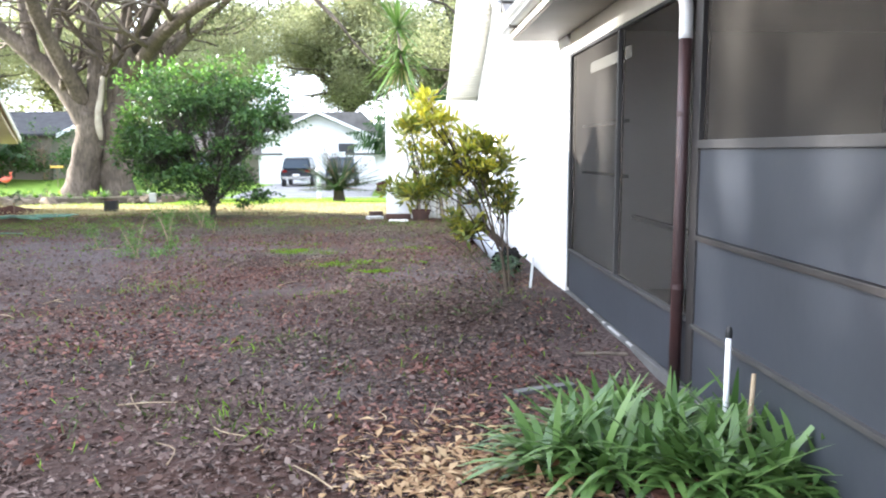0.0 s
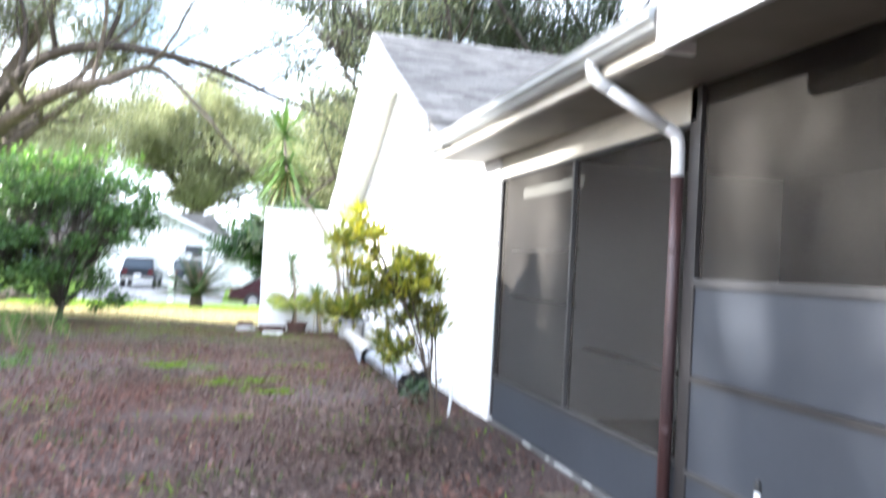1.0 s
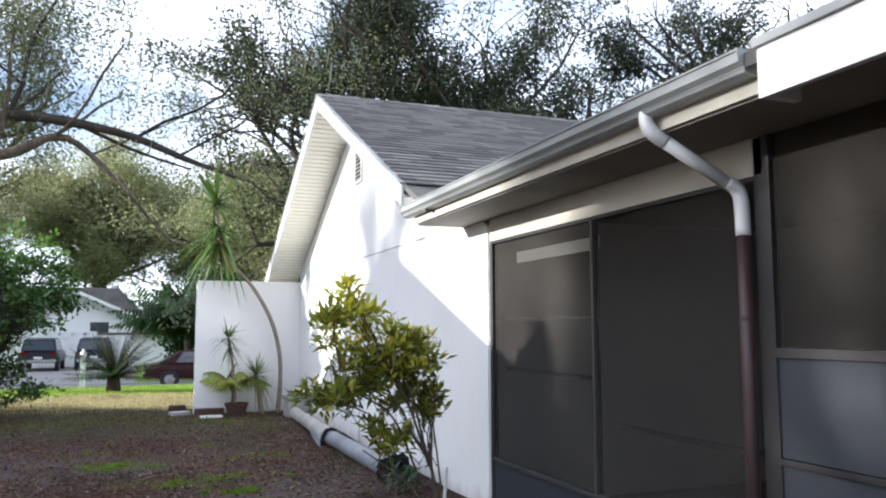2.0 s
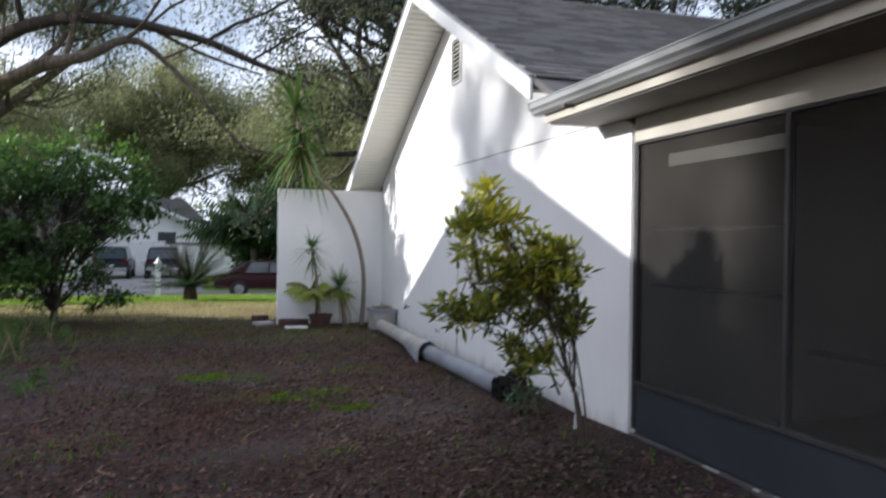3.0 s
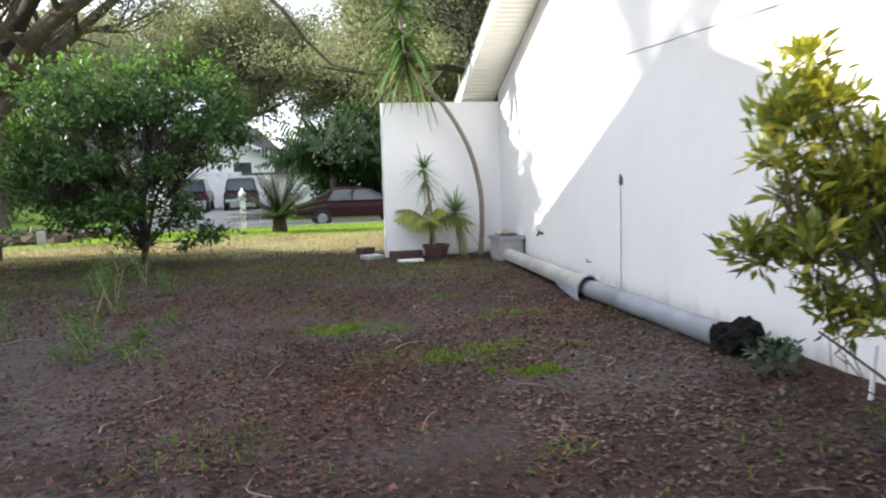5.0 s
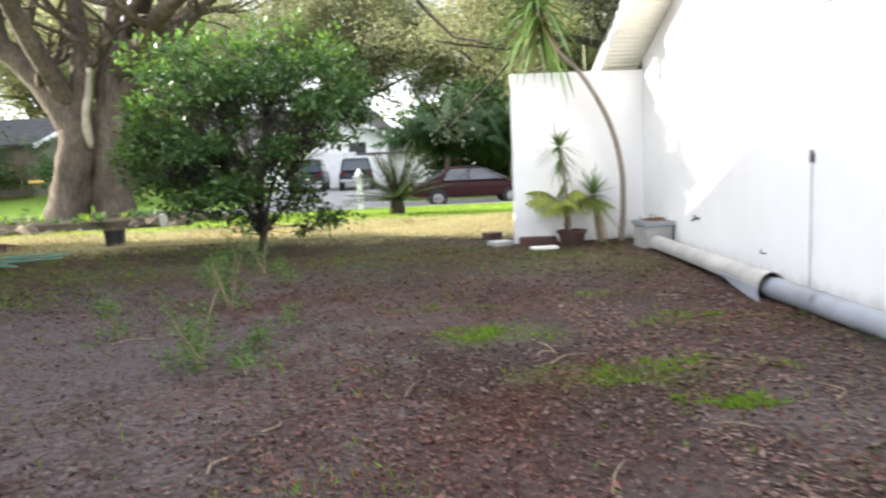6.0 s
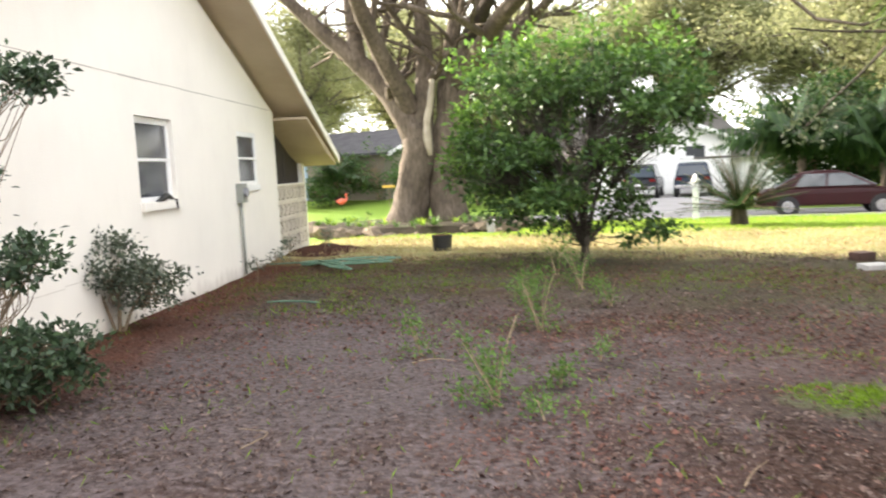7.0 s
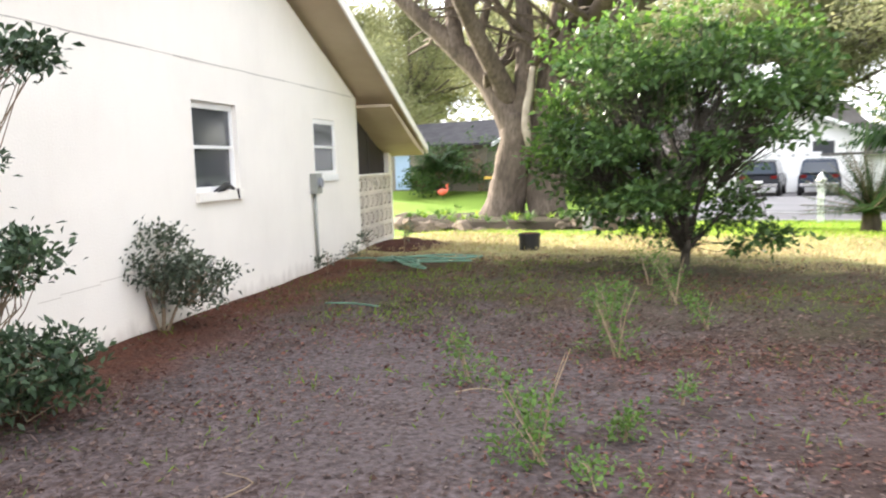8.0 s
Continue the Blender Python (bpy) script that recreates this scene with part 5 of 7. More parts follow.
def weed(at, n_stalks, height, seed, leafs):
    rng = np.random.default_rng(seed)
    w = thing("weed", "straggly weed with pale green leaves and dry stalks", "weed", at, group="weeds in the litter")
    ends = []
    for k in range(n_stalks):
        a = rng.uniform(0, 6.28)
        top = Vector((math.cos(a) * height * 0.35, math.sin(a) * height * 0.35, height * rng.uniform(0.5, 1.1)))
        mid = top * 0.5 + Vector((0, 0, 0.04))
        P = curve_pts([(0.01 * k, 0, -0.02), mid, top], 3)
        part("stalk", tube(bm_new(), P, list(np.linspace(0.006, 0.002, len(P))), 4), DRY if k % 2 else STEM, w)
        ends += [tuple(p) for p in P[2:]] if k % 2 == 0 else []
    leafs = int(leafs * 0.9)
    low = rng.normal(0, 1, (leafs, 3)) * [0.11, 0.11, 0.06] + [0, 0, height * 0.22]
    ends = np.concatenate([np.array(ends).reshape(-1, 3), low])
    ro, wa, up, ln, wi = clump_leaves(ends, 20, 0.045, 0.032, rng, -0.2)
    blades("foliage", w, WEED, ro, wa, ln, wi, up=up)


for k, (x, y, h, n, lf) in enumerate(((-2.4, 10.95, 0.5, 8, 18), (-2.6, 13.05, 0.5, 7, 12), (-3.3, 12.1, 0.32, 4, 9), (-2.6, 15.15, 0.55, 6, 12), (-2.1, 11.4, 0.2, 3, 4), (-3.0, 14.3, 0.4, 5, 7),
                                   (-1.95, 12.1, 0.14, 2, 3), (-2.05, 10.75, 0.18, 2, 4), (-3.1, 16.3, 0.4, 4, 6), (-2.15, 14.2, 0.3, 4, 5))):
    weed((x, y, ground_height(x, y)), n, h, 60 + k, lf)

# ---- plants at the privacy wall ----


def rosette(c, n, length, width, rng, up_bias, bend):
    w = rng.normal(0, 1, (n, 3))
    w /= np.linalg.norm(w, axis=1, keepdims=True)
    w[:, 2] = w[:, 2] * 0.8 + up_bias
    return np.tile(np.asarray(c, float), (n, 1)) + w * 0.02, w, length * rng.uniform(0.7, 1.15, n), width * rng.uniform(0.8, 1.2, n), bend * rng.uniform(0.4, 1.4, n)


def dracaena(name, label, at, spine, r0, r1, crowns, old=0, seed=0):
    rng = np.random.default_rng(seed)
    d = thing(name, label, "plant", at)
    P = curve_pts(spine, 8)
    bm = tube(bm_new(), P, [float(r) * (1 + 0.06 * (i % 2)) for i, r in enumerate(np.linspace(r0, r1, len(P)))], 9, rough=0.1)
    part("trunk", bm, plain("ringed grey stem", (0.24, 0.2, 0.16), (0.16, 0.13, 0.1), 0.9, 6, 30, 0.4), d, smooth=True)
    for c, n, length, width, bias, bend in crowns:
        ro, wa, ln, wi, be = rosette(c, n, length, width, rng, bias, bend)
        for i in range(n):
            blades("blade", d, DRACAENA, ro[i:i + 1], wa[i:i + 1], ln[i:i + 1], wi[i:i + 1], bend=be[i:i + 1], steps=4, fold=0.2)
    if old or len(spine) > 6:
        c, old = (spine[-2], 22) if len(spine) > 6 else (spine[-1], old)
        ro, wa, ln, wi, be = rosette((c[0], c[1], c[2] - 0.06), old, 0.62, 0.03, rng, -0.45, 0.5)
        for i in range(old):
            blades("dry_blade", d, DRACAENA_OLD, ro[i:i + 1], wa[i:i + 1], ln[i:i + 1], wi[i:i + 1], bend=be[i:i + 1], steps=3, fold=0.1, label="hanging dry yellow blade")
    return d


dracaena("dracaena", "tall curved dracaena with a drooping blade crown against the white wall", (2.14, 16.4, 0),
         [(0.02, 0, -0.05), (0.06, 0, 0.5), (0.03, 0, 1.1), (-0.14, 0, 1.7), (-0.5, -0.02, 2.3), (-0.85, -0.02, 2.66), (-1.05, -0.02, 3.05), (-1.14, -0.02, 3.7)], 0.042, 0.024,
         [((-1.08, -0.02, 3.25), 40, 0.8, 0.085, 0.1, 0.5), ((-1.14, -0.02, 3.75), 60, 0.78, 0.075, 0.4, 0.12), ((-1.04, -0.02, 3.05), 38, 0.78, 0.08, -0.15, 0.6)], 0, 71)
dracaena("dracaena", "slim dracaena with a spiky top in a clay pot", (1.4, 16.2, 0),
         [(0.0, 0, 0.12), (-0.03, 0, 0.6), (-0.1, 0, 1.15), (-0.14, 0, 1.35)], 0.03, 0.018, [((-0.14, 0, 1.35), 60, 0.4, 0.034, 0.25, 0.25), ((-0.12, 0, 1.2), 26, 0.36, 0.03, -0.2, 0.3)], 0, 72)
dracaena("dracaena", "short spiky dracaena by the white wall", (1.88, 16.35, 0), [(0.0, 0, -0.04), (-0.06, 0, 0.4), (-0.12, 0, 0.68)], 0.05, 0.03, [((-0.12, 0, 0.68), 80, 0.46, 0.034, 0.3, 0.2)], 14, 73)


def frond_plant(name, label, at, fronds, length, leaf_mat, seed, rise=(20, 75), leaflet=0.22, droop=0.5, trunk=None, hang=0.12):
    """Palm or cycad: arching fronds, each a rib with two rows of leaflets."""
    rng = np.random.default_rng(seed)
    f = thing(name, label, "palm", at)
    if trunk:
        P = [(0, 0, -0.1), (0.02, 0, trunk[0] * 0.5), (0, 0, trunk[0])]
        part("trunk", tube(bm_new(), curve_pts(P, 5), list(np.linspace(trunk[1], trunk[1] * 0.8, 11)), 10, rough=0.3), BARK, f, smooth=True)
    z0 = trunk[0] if trunk else 0.0
    for k in range(fronds):
        a = 2 * math.pi * (k + rng.uniform(-0.3, 0.3)) / fronds
        e, sag = radians(rng.uniform(*rise)), droop * rng.uniform(0.5, 1.2)
        L = length * rng.uniform(0.8, 1.1)
        h = Vector((math.cos(a), math.sin(a), 0))
        pts = [Vector((0, 0, z0)) + h * L * (math.cos(e) * t + 0.25 * sag * t * t) + Vector((0, 0, 1)) * L * (math.sin(e) * t - sag * t * t) for t in np.linspace(0, 1, 9)]
        rib = part("frond", tube(bm_new(), pts, list(np.linspace(0.012, 0.003, 9)), 4), STEM, f)
        n = 20
        t = np.repeat(np.linspace(0.15, 0.99, n), 2)
        base = np.stack([np.interp(t, np.linspace(0, 1, 9), [p[i] for p in pts]) for i in range(3)], 1)
        sgn = np.tile([1.0, -1.0], n)[:, None]
        side = np.array([-h.y, h.x, 0.0])
        w = side * sgn + np.array(h) * 0.55 + rng.normal(0, 0.1, (2 * n, 3)) + np.array([0, 0, -hang])
        ln = leaflet * np.sin(np.pi * (t * 0.85 + 0.12)) * rng.uniform(0.85, 1.1, 2 * n)
        tagged(blades("frond_blade", rib, leaf_mat, base, w, ln, np.full(2 * n, leaflet * 0.14), steps=2, bend=0.2), kind="stuff")
    return f


frond_plant("palm_plant", "yellow-green potted palm by the white wall", (1.34, 16.25, 0.2), 8, 0.85, FROND_YELLOW, 86, (35, 88), 0.3, 0.75, (0.3, 0.024), 0.75)
frond_plant("sago_palm", "dark sago palm on the sunlit lawn", (-0.8, 24.2, fall(24.2)), 74, 1.45, SAGO, 82, (2, 85), 0.26, 0.16, (0.4, 0.2))
frond_plant("areca_palm", "leafy green palm beyond the street", (-19.3, 42, fall(42, -19.3)), 26, 2.8, FROND, 83, (40, 85), 0.7, 0.6, (0.8, 0.15))
frond_plant("areca_palm", "tall green palm behind the privacy wall", (1.9, 41.5, fall(41.5)), 56, 4.2, FROND, 84, (35, 88), 1.1, 0.5, (2.0, 0.18), 0.8)
frond_plant("areca_palm", "bushy green palm beside the parked car", (4.6, 40.0, fall(40.0)), 48, 4.0, FROND, 85, (35, 88), 1.0, 0.5, (1.6, 0.18), 0.8)
_r = np.random.default_rng(49)
bush("street_hedge", "dense green shrubbery across the street", (2.6, 44, fall(44)), [((0, 0, 0), (0, 0, 2), 0.08), ((0.3, 0, 0), (1.5, 0, 2), 0.08), ((-0.2, 0, 0), (-1.2, 0, 1.6), 0.07)],
     [((0, 0, 2.2), (2.2, 1.6, 1.9), 200), ((2.6, 0.4, 1.8), (2.0, 1.4, 1.6), 160), ((1.0, 0.5, 4.0), (1.8, 1.2, 1.3), 110)], FROND, 0.24, 24, _r, STEM, 0.3)


def pot(name, label, at, r, h, material, taper=0.72):
    p = thing(name, label, "pot", at)
    bm = bm_new()
    tube(bm, [(0, 0, 0), (0, 0, 0.02), (0, 0, h * 0.85), (0, 0, h * 0.85), (0, 0, h), (0, 0, h)], [r * taper, r * (taper + 0.03), r * (0.8 + 0.2 * taper), r * 1.04, r * 1.04, r * 0.93], 20)
    part("body", bm, material, p, smooth=False)
    part("soil", tube(bm_new(), [(0, 0, h), (0, 0, h + 0.004)], [r * 0.9, r * 0.9], 16), MULCH, p)
    return p


pot("clay_pot", "squat red-brown clay pot at the foot of the white wall", (1.42, 16.2, 0), 0.2, 0.22, TERRACOTTA)
pot("black_pot", "squat black plastic nursery pot standing on the lawn edge", (-5.62, 19.15, 0), 0.17, 0.27, BLACK, 0.9)


def loose_block(name, label, at, size, turn, material, bev=0.012, cat="block"):
    bm = box(bm_new(), (-size[0] / 2, -size[1] / 2, 0), (size[0] / 2, size[1] / 2, size[2]), bev)
    solo(name, bm, material, label, cat, at, turn)


loose_block("paver", "flat white stone paver lying by the pots", (0.98, 15.95, 0.0), (0.36, 0.16, 0.05), 6, WHITE)
loose_block("brick_edging", "short dark edging stone by the white wall", (0.98, 16.35, 0), (0.5, 0.18, 0.13), -4, TERRACOTTA)
loose_block("paver", "pale stone paver beside the privacy wall", (0.5, 16.6, 0), (0.3, 0.25, 0.07), 20, CONCRETE)
loose_block("clay_block", "broken clay block beyond the privacy wall", (0.5, 17.5, 0), (0.24, 0.2, 0.1), 30, TERRACOTTA)
loose_block("plank", "broken weathered plank lying beside the porch", (2.36, 5.83, 0.0), (0.34, 0.06, 0.02), -8, BARK, 0.004, "plank")
loose_block("plank", "grey weathered plank end beside the lilies", (1.84, 5.08, 0.0), (0.38, 0.06, 0.025), 20, SLAB, 0.005, "plank")
loose_block("edging_block", "white concrete block at the end of the flower bed", (-5.75, 22.6, 0), (0.16, 0.18, 0.26), 10, CONCRETE)
loose_block("edging_block", "grey concrete block at the end of the flower bed", (-5.35, 22.7, 0), (0.34, 0.2, 0.18), 4, ROCK)


def planter():
    p = thing("planter_box", "square grey-white planter with dry yellow leaves on top", "planter", (2.36, 15.65, 0), 4)
    bm = box(bm_new(), (-0.18, -0.2, 0), (0.18, 0.2, 0.33), 0.02)
    part("body", bm, CULVERT_TAN, p)
    bm = bm_new()
    for lo, hi in (((-0.2, -0.22, 0.3), (0.2, -0.17, 0.36)), ((-0.2, 0.17, 0.3), (0.2, 0.22, 0.36)), ((-0.2, -0.17, 0.3), (-0.15, 0.17, 0.36)), ((0.15, -0.17, 0.3), (0.2, 0.17, 0.36))):
        box(bm, lo, hi, 0.008)
    part("rim", bm, CULVERT, p)
    rng = np.random.default_rng(91)
    n = 90
    blades("dry_litter", p, STRAW, np.stack([rng.uniform(-0.14, 0.14, n), rng.uniform(-0.16, 0.16, n), rng.uniform(0.33, 0.4, n)], 1), rng.normal(0, 1, (n, 3)) * [1, 1, 0.3], rng.uniform(0.05, 0.12, n), rng.uniform(0.02, 0.04, n))


planter()

# ---- fallen round duct lying along the wall ----


def duct():
    d = thing("fallen_duct", "two lengths of grey-white round duct lying along the wall", "pipe")

    def shell(name, pts, radii, open_at, material, label):
        """A rolled sheet, open along its underside, with an edge thickness."""
        bm = bm_new()
        P = curve_pts(pts, 7)
        R = np.interp(np.linspace(0, 1, len(P)), np.linspace(0, 1, len(radii)), radii)
        seg = 20
        for inset in (0.0, 0.012):
            rows = []
            for i, p in enumerate(P):
                rows.append([])
                for k in range(seg + 1):
                    a = open_at[0] + (open_at[1] - open_at[0]) * k / seg
                    r = (R[i] - inset) * (1 + 0.03 * noise.noise(Vector((i * 0.4, k * 0.5, 2))))
                    rows[-1].append(bm.verts.new((p.x + r * math.cos(a), p.y, p.z + r * math.sin(a))))
            for a, b in zip(rows, rows[1:]):
                for k in range(seg):
                    bm.faces.new((a[k], a[k + 1], b[k + 1], b[k]))
        return part(name, bm, material, d, label, smooth=True)
    shell("far_length", [(2.26, 15.2, 0.11), (2.23, 14.0, 0.11), (2.18, 12.9, 0.115), (2.15, 12.1, 0.12)], [0.1, 0.1, 0.108, 0.12], (-0.35, 3.5), CULVERT_TAN, "beige length with flared torn end")
    bm = bm_new()
    rim = [(2.03, 12.9, 0.13), (2.02, 12.15, 0.12), (2.0, 12.02, 0.0), (2.01, 12.25, 0.015), (2.02, 12.6, 0.06)]
    a, b = [bm.verts.new(p) for p in rim], [bm.verts.new((p[0] + 0.008, p[1], p[2])) for p in rim]
    bm.faces.new(a)
    bm.faces.new(b[::-1])
    for k in range(len(rim)):
        bm.faces.new((a[k - 1], b[k - 1], b[k], a[k]))
    part("torn_flap", bm, CULVERT, d, "torn hanging flap of the sheet")
    shell("near_length", [(2.18, 12.6, 0.1), (2.19, 11.6, 0.1), (2.2, 10.6, 0.1), (2.21, 9.8, 0.105)], [0.095, 0.095, 0.095, 0.1], (-1.2, 4.6), CULVERT, "grey length with a dark open end")
    for y in (12.35, 11.4):
        part("band", tube(bm_new(), [(2.185, y, 0.1), (2.185, y + 0.03, 0.1)], [0.1, 0.1], 20, cap=False), CULVERT, d)
    # crumpled black liner sticking out at the open end
    bm = bm_new()
    bmesh.ops.create_icosphere(bm, subdivisions=4, radius=1.0)
    for v in bm.verts:
        n1 = noise.noise(v.co * 1.7) * 0.35 + noise.noise(v.co * 4.0) * 0.22 + noise.noise(v.co * 9.0) * 0.1
        v.co *= 1 + n1
        v.co = Vector((2.24 + v.co.x * 0.16, 9.6 + v.co.y * 0.24, max(-0.02, 0.1 + v.co.z * 0.16)))
    part("black_liner", bm, plain("dull black felt", (0.008, 0.008, 0.008), (0.016, 0.015, 0.014), 0.95, 8, 40, 0.8, spec=0.05), d, "crumpled black plastic liner")


duct()


def wall_fittings():
    c = thing("conduit", "thin grey conduit with a small box on the gable wall", "conduit", (WX, 12.26, 0))
    part("pipe", tube(bm_new(), [(-0.02, 0, 0.0), (-0.02, 0, 1.15)], [0.0045, 0.0045], 8), CULVERT, c, smooth=True)
    part("box", box(bm_new(), (-0.035, -0.016, 1.15), (0.0, 0.016, 1.23), 0.008), RAIL, c)
    part("cap", tube(bm_new(), [(-0.022, 0, 1.23), (-0.022, 0, 1.26)], [0.018, 0.01], 8), RAIL, c)
    t = thing("hose_tap", "small dark tap on the gable wall", "tap", (WX, 14.72, 0.45))
    part("spout", tube(bm_new(), curve_pts([(0, 0, 0), (-0.06, 0, 0.0), (-0.09, 0, -0.03)], 4), [0.014] * 9, 8), BLACK, t)
    part("handle", box(bm_new(), (-0.07, -0.03, 0.025), (-0.05, 0.03, 0.04), 0.004), BLACK, t)
    part("stem", tube(bm_new(), [(-0.06, 0, 0.0), (-0.06, 0, 0.03)], [0.008, 0.008], 6), BLACK, t)
    s = thing("wooden_stake", "thin weathered white stake by the croton", "stake", (2.31, 8.43, 0))
    bm = box(bm_new(), (-0.012, -0.008, -0.1), (0.012, 0.008, 0.32), 0.002, Matrix.Rotation(radians(5), 4, "Y"))
    part("shaft", bm, WHITE, s)
    for y, z in ((13.1, 0.25),):
        solo("wall_pin", tube(bm_new(), [(0.0, 0, 0), (-0.05, 0, 0.0), (-0.05, 0, 0.04)], [0.008, 0.008, 0.006], 6), BLACK, "small dark pin in the white wall", "pin", (WX, y, z))


wall_fittings()


def porch_side_fittings():
    s = thing("riser_pipe", "white irrigation riser with a dark sprinkler head", "sprinkler", (2.49, 4.13, 0))
    part("riser", tube(bm_new(), [(0, 0, -0.05), (0, 0, 0.53)], [0.013, 0.013], 10), WHITE, s, smooth=True)
    part("head", tube(bm_new(), [(0, 0, 0.53), (0, 0, 0.56), (0, 0, 0.58)], [0.016, 0.016, 0.01], 10), BLACK, s)
    s = thing("riser_pipe", "short pale irrigation riser among the lilies", "sprinkler", (2.5, 3.93, 0))
    part("riser", tube(bm_new(), [(0, 0, -0.05), (0.02, 0, 0.42)], [0.013, 0.01], 8), DRY, s, smooth=True)


porch_side_fittings()


def lily_clump(at, n_fans, seed, label):
    rng = np.random.default_rng(seed)
    c = thing("lily_clump", label, "plant", at)
    for k in range(n_fans):
        a, rr = rng.uniform(0, 6.28), rng.uniform(0, 1) ** 0.5
        root = np.array([math.cos(a) * rr * 0.4, math.sin(a) * rr * 0.3, 0.0])
        n = 22
        w = rng.normal(0, 1, (n, 3)) * [1, 1, 0.3]
        w /= np.linalg.norm(w, axis=1, keepdims=True)
        w = w * 0.75 + np.array([math.cos(a) * rr * 0.5, math.sin(a) * rr * 0.5, 0.85])
        blades("leaf_fan", c, LILY, np.tile(root, (n, 1)) + rng.normal(0, 0.02, (n, 3)), w, rng.uniform(0.34, 0.62, n), rng.uniform(0.042, 0.066, n), bend=rng.uniform(0.15, 0.7, n), steps=5, fold=0.35)
    n = 16
    w = rng.normal(0, 1, (n, 3)) * [1, 1, 0.2] + [0, 0, 0.3]
    root = np.stack([rng.uniform(-0.4, 0.4, n), rng.uniform(-0.3, 0.3, n), rng.uniform(0, 0.1, n)], 1)
    long, wide = rng.uniform(0.25, 0.5, n), rng.uniform(0.012, 0.022, n)
    for i in range(n):
        blades("dry_blade", c, STRAW, root[i:i + 1], w[i:i + 1], long[i:i + 1], wide[i:i + 1], bend=0.6, steps=4, label="dry straw-coloured blade")
    return c


lily_clump((2.0, 3.98, 0), 26, 101, "dense clump of bright green strap-leaved lilies by the porch")
lily_clump((2.4, 3.82, 0), 20, 102, "clump of darker green strap-leaved lilies against the porch")
pot("clay_pot", "half-buried red clay pot under the lilies", (2.1, 3.52, -0.12), 0.16, 0.2, TERRACOTTA)

# ---- neighbour's side: meter, hose, window box things ----


def meter():
    m = thing("electric_meter", "grey electric meter box with conduit on the cream wall", "meter", N_AT, N_TURN)
    part("box", box(bm_new(), (0.0, -2.2, 1.05), (0.1, -1.98, 1.33), 0.012), METER_GREY, m)
    part("dial", tube(bm_new(), [(0.1, -2.09, 1.2), (0.14, -2.09, 1.2)], [0.07, 0.065], 14), CULVERT, m)
    part("pipe", tube(bm_new(), [(0.04, -2.13, 1.06), (0.04, -2.13, 0.0)], [0.022, 0.022], 10), METER_GREY, m, smooth=True)
    s = thing("window_rag", "dark cloth draped on the window sill", "cloth", N_AT, N_TURN)
    bm = bm_new()
    tube(bm, curve_pts([(0.03, -4.95, 1.2), (0.04, -4.8, 1.23), (0.03, -4.65, 1.25), (0.03, -4.5, 1.21)], 4), [0.012, 0.02, 0.024, 0.028, 0.03, 0.032, 0.034, 0.032, 0.03, 0.026, 0.022, 0.018, 0.012], 8, rough=0.8)
    part("fold", bm, BLACK, s, smooth=True)
    part("corner", tube(bm_new(), [(0.05, -4.47, 1.21), (0.06, -4.45, 1.1)], [0.02, 0.008], 6), BLACK, s)


meter()


def hose():
    rng = np.random.default_rng(111)
    pts = []
    for k in range(7):
        a, b = rng.uniform(-0.12, 0.12, 2)
        tip_x, tip_y = -6.05 + rng.normal(0, 0.16), 18.1 - 0.29 * k + rng.normal(0, 0.08)
        z = 0.03 + 0.007 * k
        pts += [(-7.25 + a, 17.4 + b * 0.6, z), (-6.65, 17.5 + (tip_y - 17.4) * 0.6 + 0.12, z + 0.012), (tip_x, tip_y + 0.06, z), (tip_x + 0.04, tip_y - 0.1, z + 0.01), (-6.6 + b, 17.3 + (tip_y - 17.4) * 0.5 - 0.12, z)]
    tail = [(-7.9, 17.35, 0.03), (-7.5, 17.5, 0.03), (-7.0, 17.25, 0.03)]
    bm = tube(bm_new(), curve_pts(tail + pts, 3), [0.011] * ((len(tail) + len(pts) - 1) * 3 + 1), 6)
    solo("garden_hose", bm, HOSE, "green garden hose in a loose heap on the ground", "hose", smooth=True)
    bm = tube(bm_new(), curve_pts([(-5.9, 14.1, 0.025), (-5.6, 14.15, 0.03), (-5.25, 14.1, 0.025)], 5), [0.01] * 11, 6)
    solo("hose_piece", bm, HOSE, "short cut piece of green hose on the ground", "hose", smooth=True)


hose()


def mulch_patch():
    bm = bm_new()
    bmesh.ops.create_grid(bm, x_segments=16, y_segments=16, size=1.0)
    for v in bm.verts:
        d = math.hypot(v.co.x, v.co.y)
        v.co.z = max(-0.06, 0.16 * (1 - d) + 0.04 * noise.noise(v.co * 3))
        v.co.x *= 0.75
        v.co.y *= 0.9
    solo("mulch_mound", bm, MULCH, "low heap of red mulch at the corner of the cream house", "mulch", (-8.0, 19.3, 0.0), N_TURN)


mulch_patch()
_r = np.random.default_rng(50)
for k, (x, y, h) in enumerate(((-7.85, 17.5, 0.5), (-7.75, 16.9, 0.3), (-7.5, 16.0, 0.3), (-7.6, 18.2, 0.55), (-8.3, 21.4, 0.6))):
    bush("wall_weed", "thin weed growing along the foot of the cream wall", (x + 0.25, y, 0), [((0, 0, -0.03), (0.03, 0, h * 0.7), 0.006), ((0, 0, -0.03), (-0.05, 0.08, h), 0.005)],
         [((0, 0, h * 0.7), (0.14, 0.14, h * 0.3), 10)], WEED if k > 3 else GREYBUSH, 0.05, 10, _r, STEM, 0.03, 0, 0.003)

# ---- street side ----


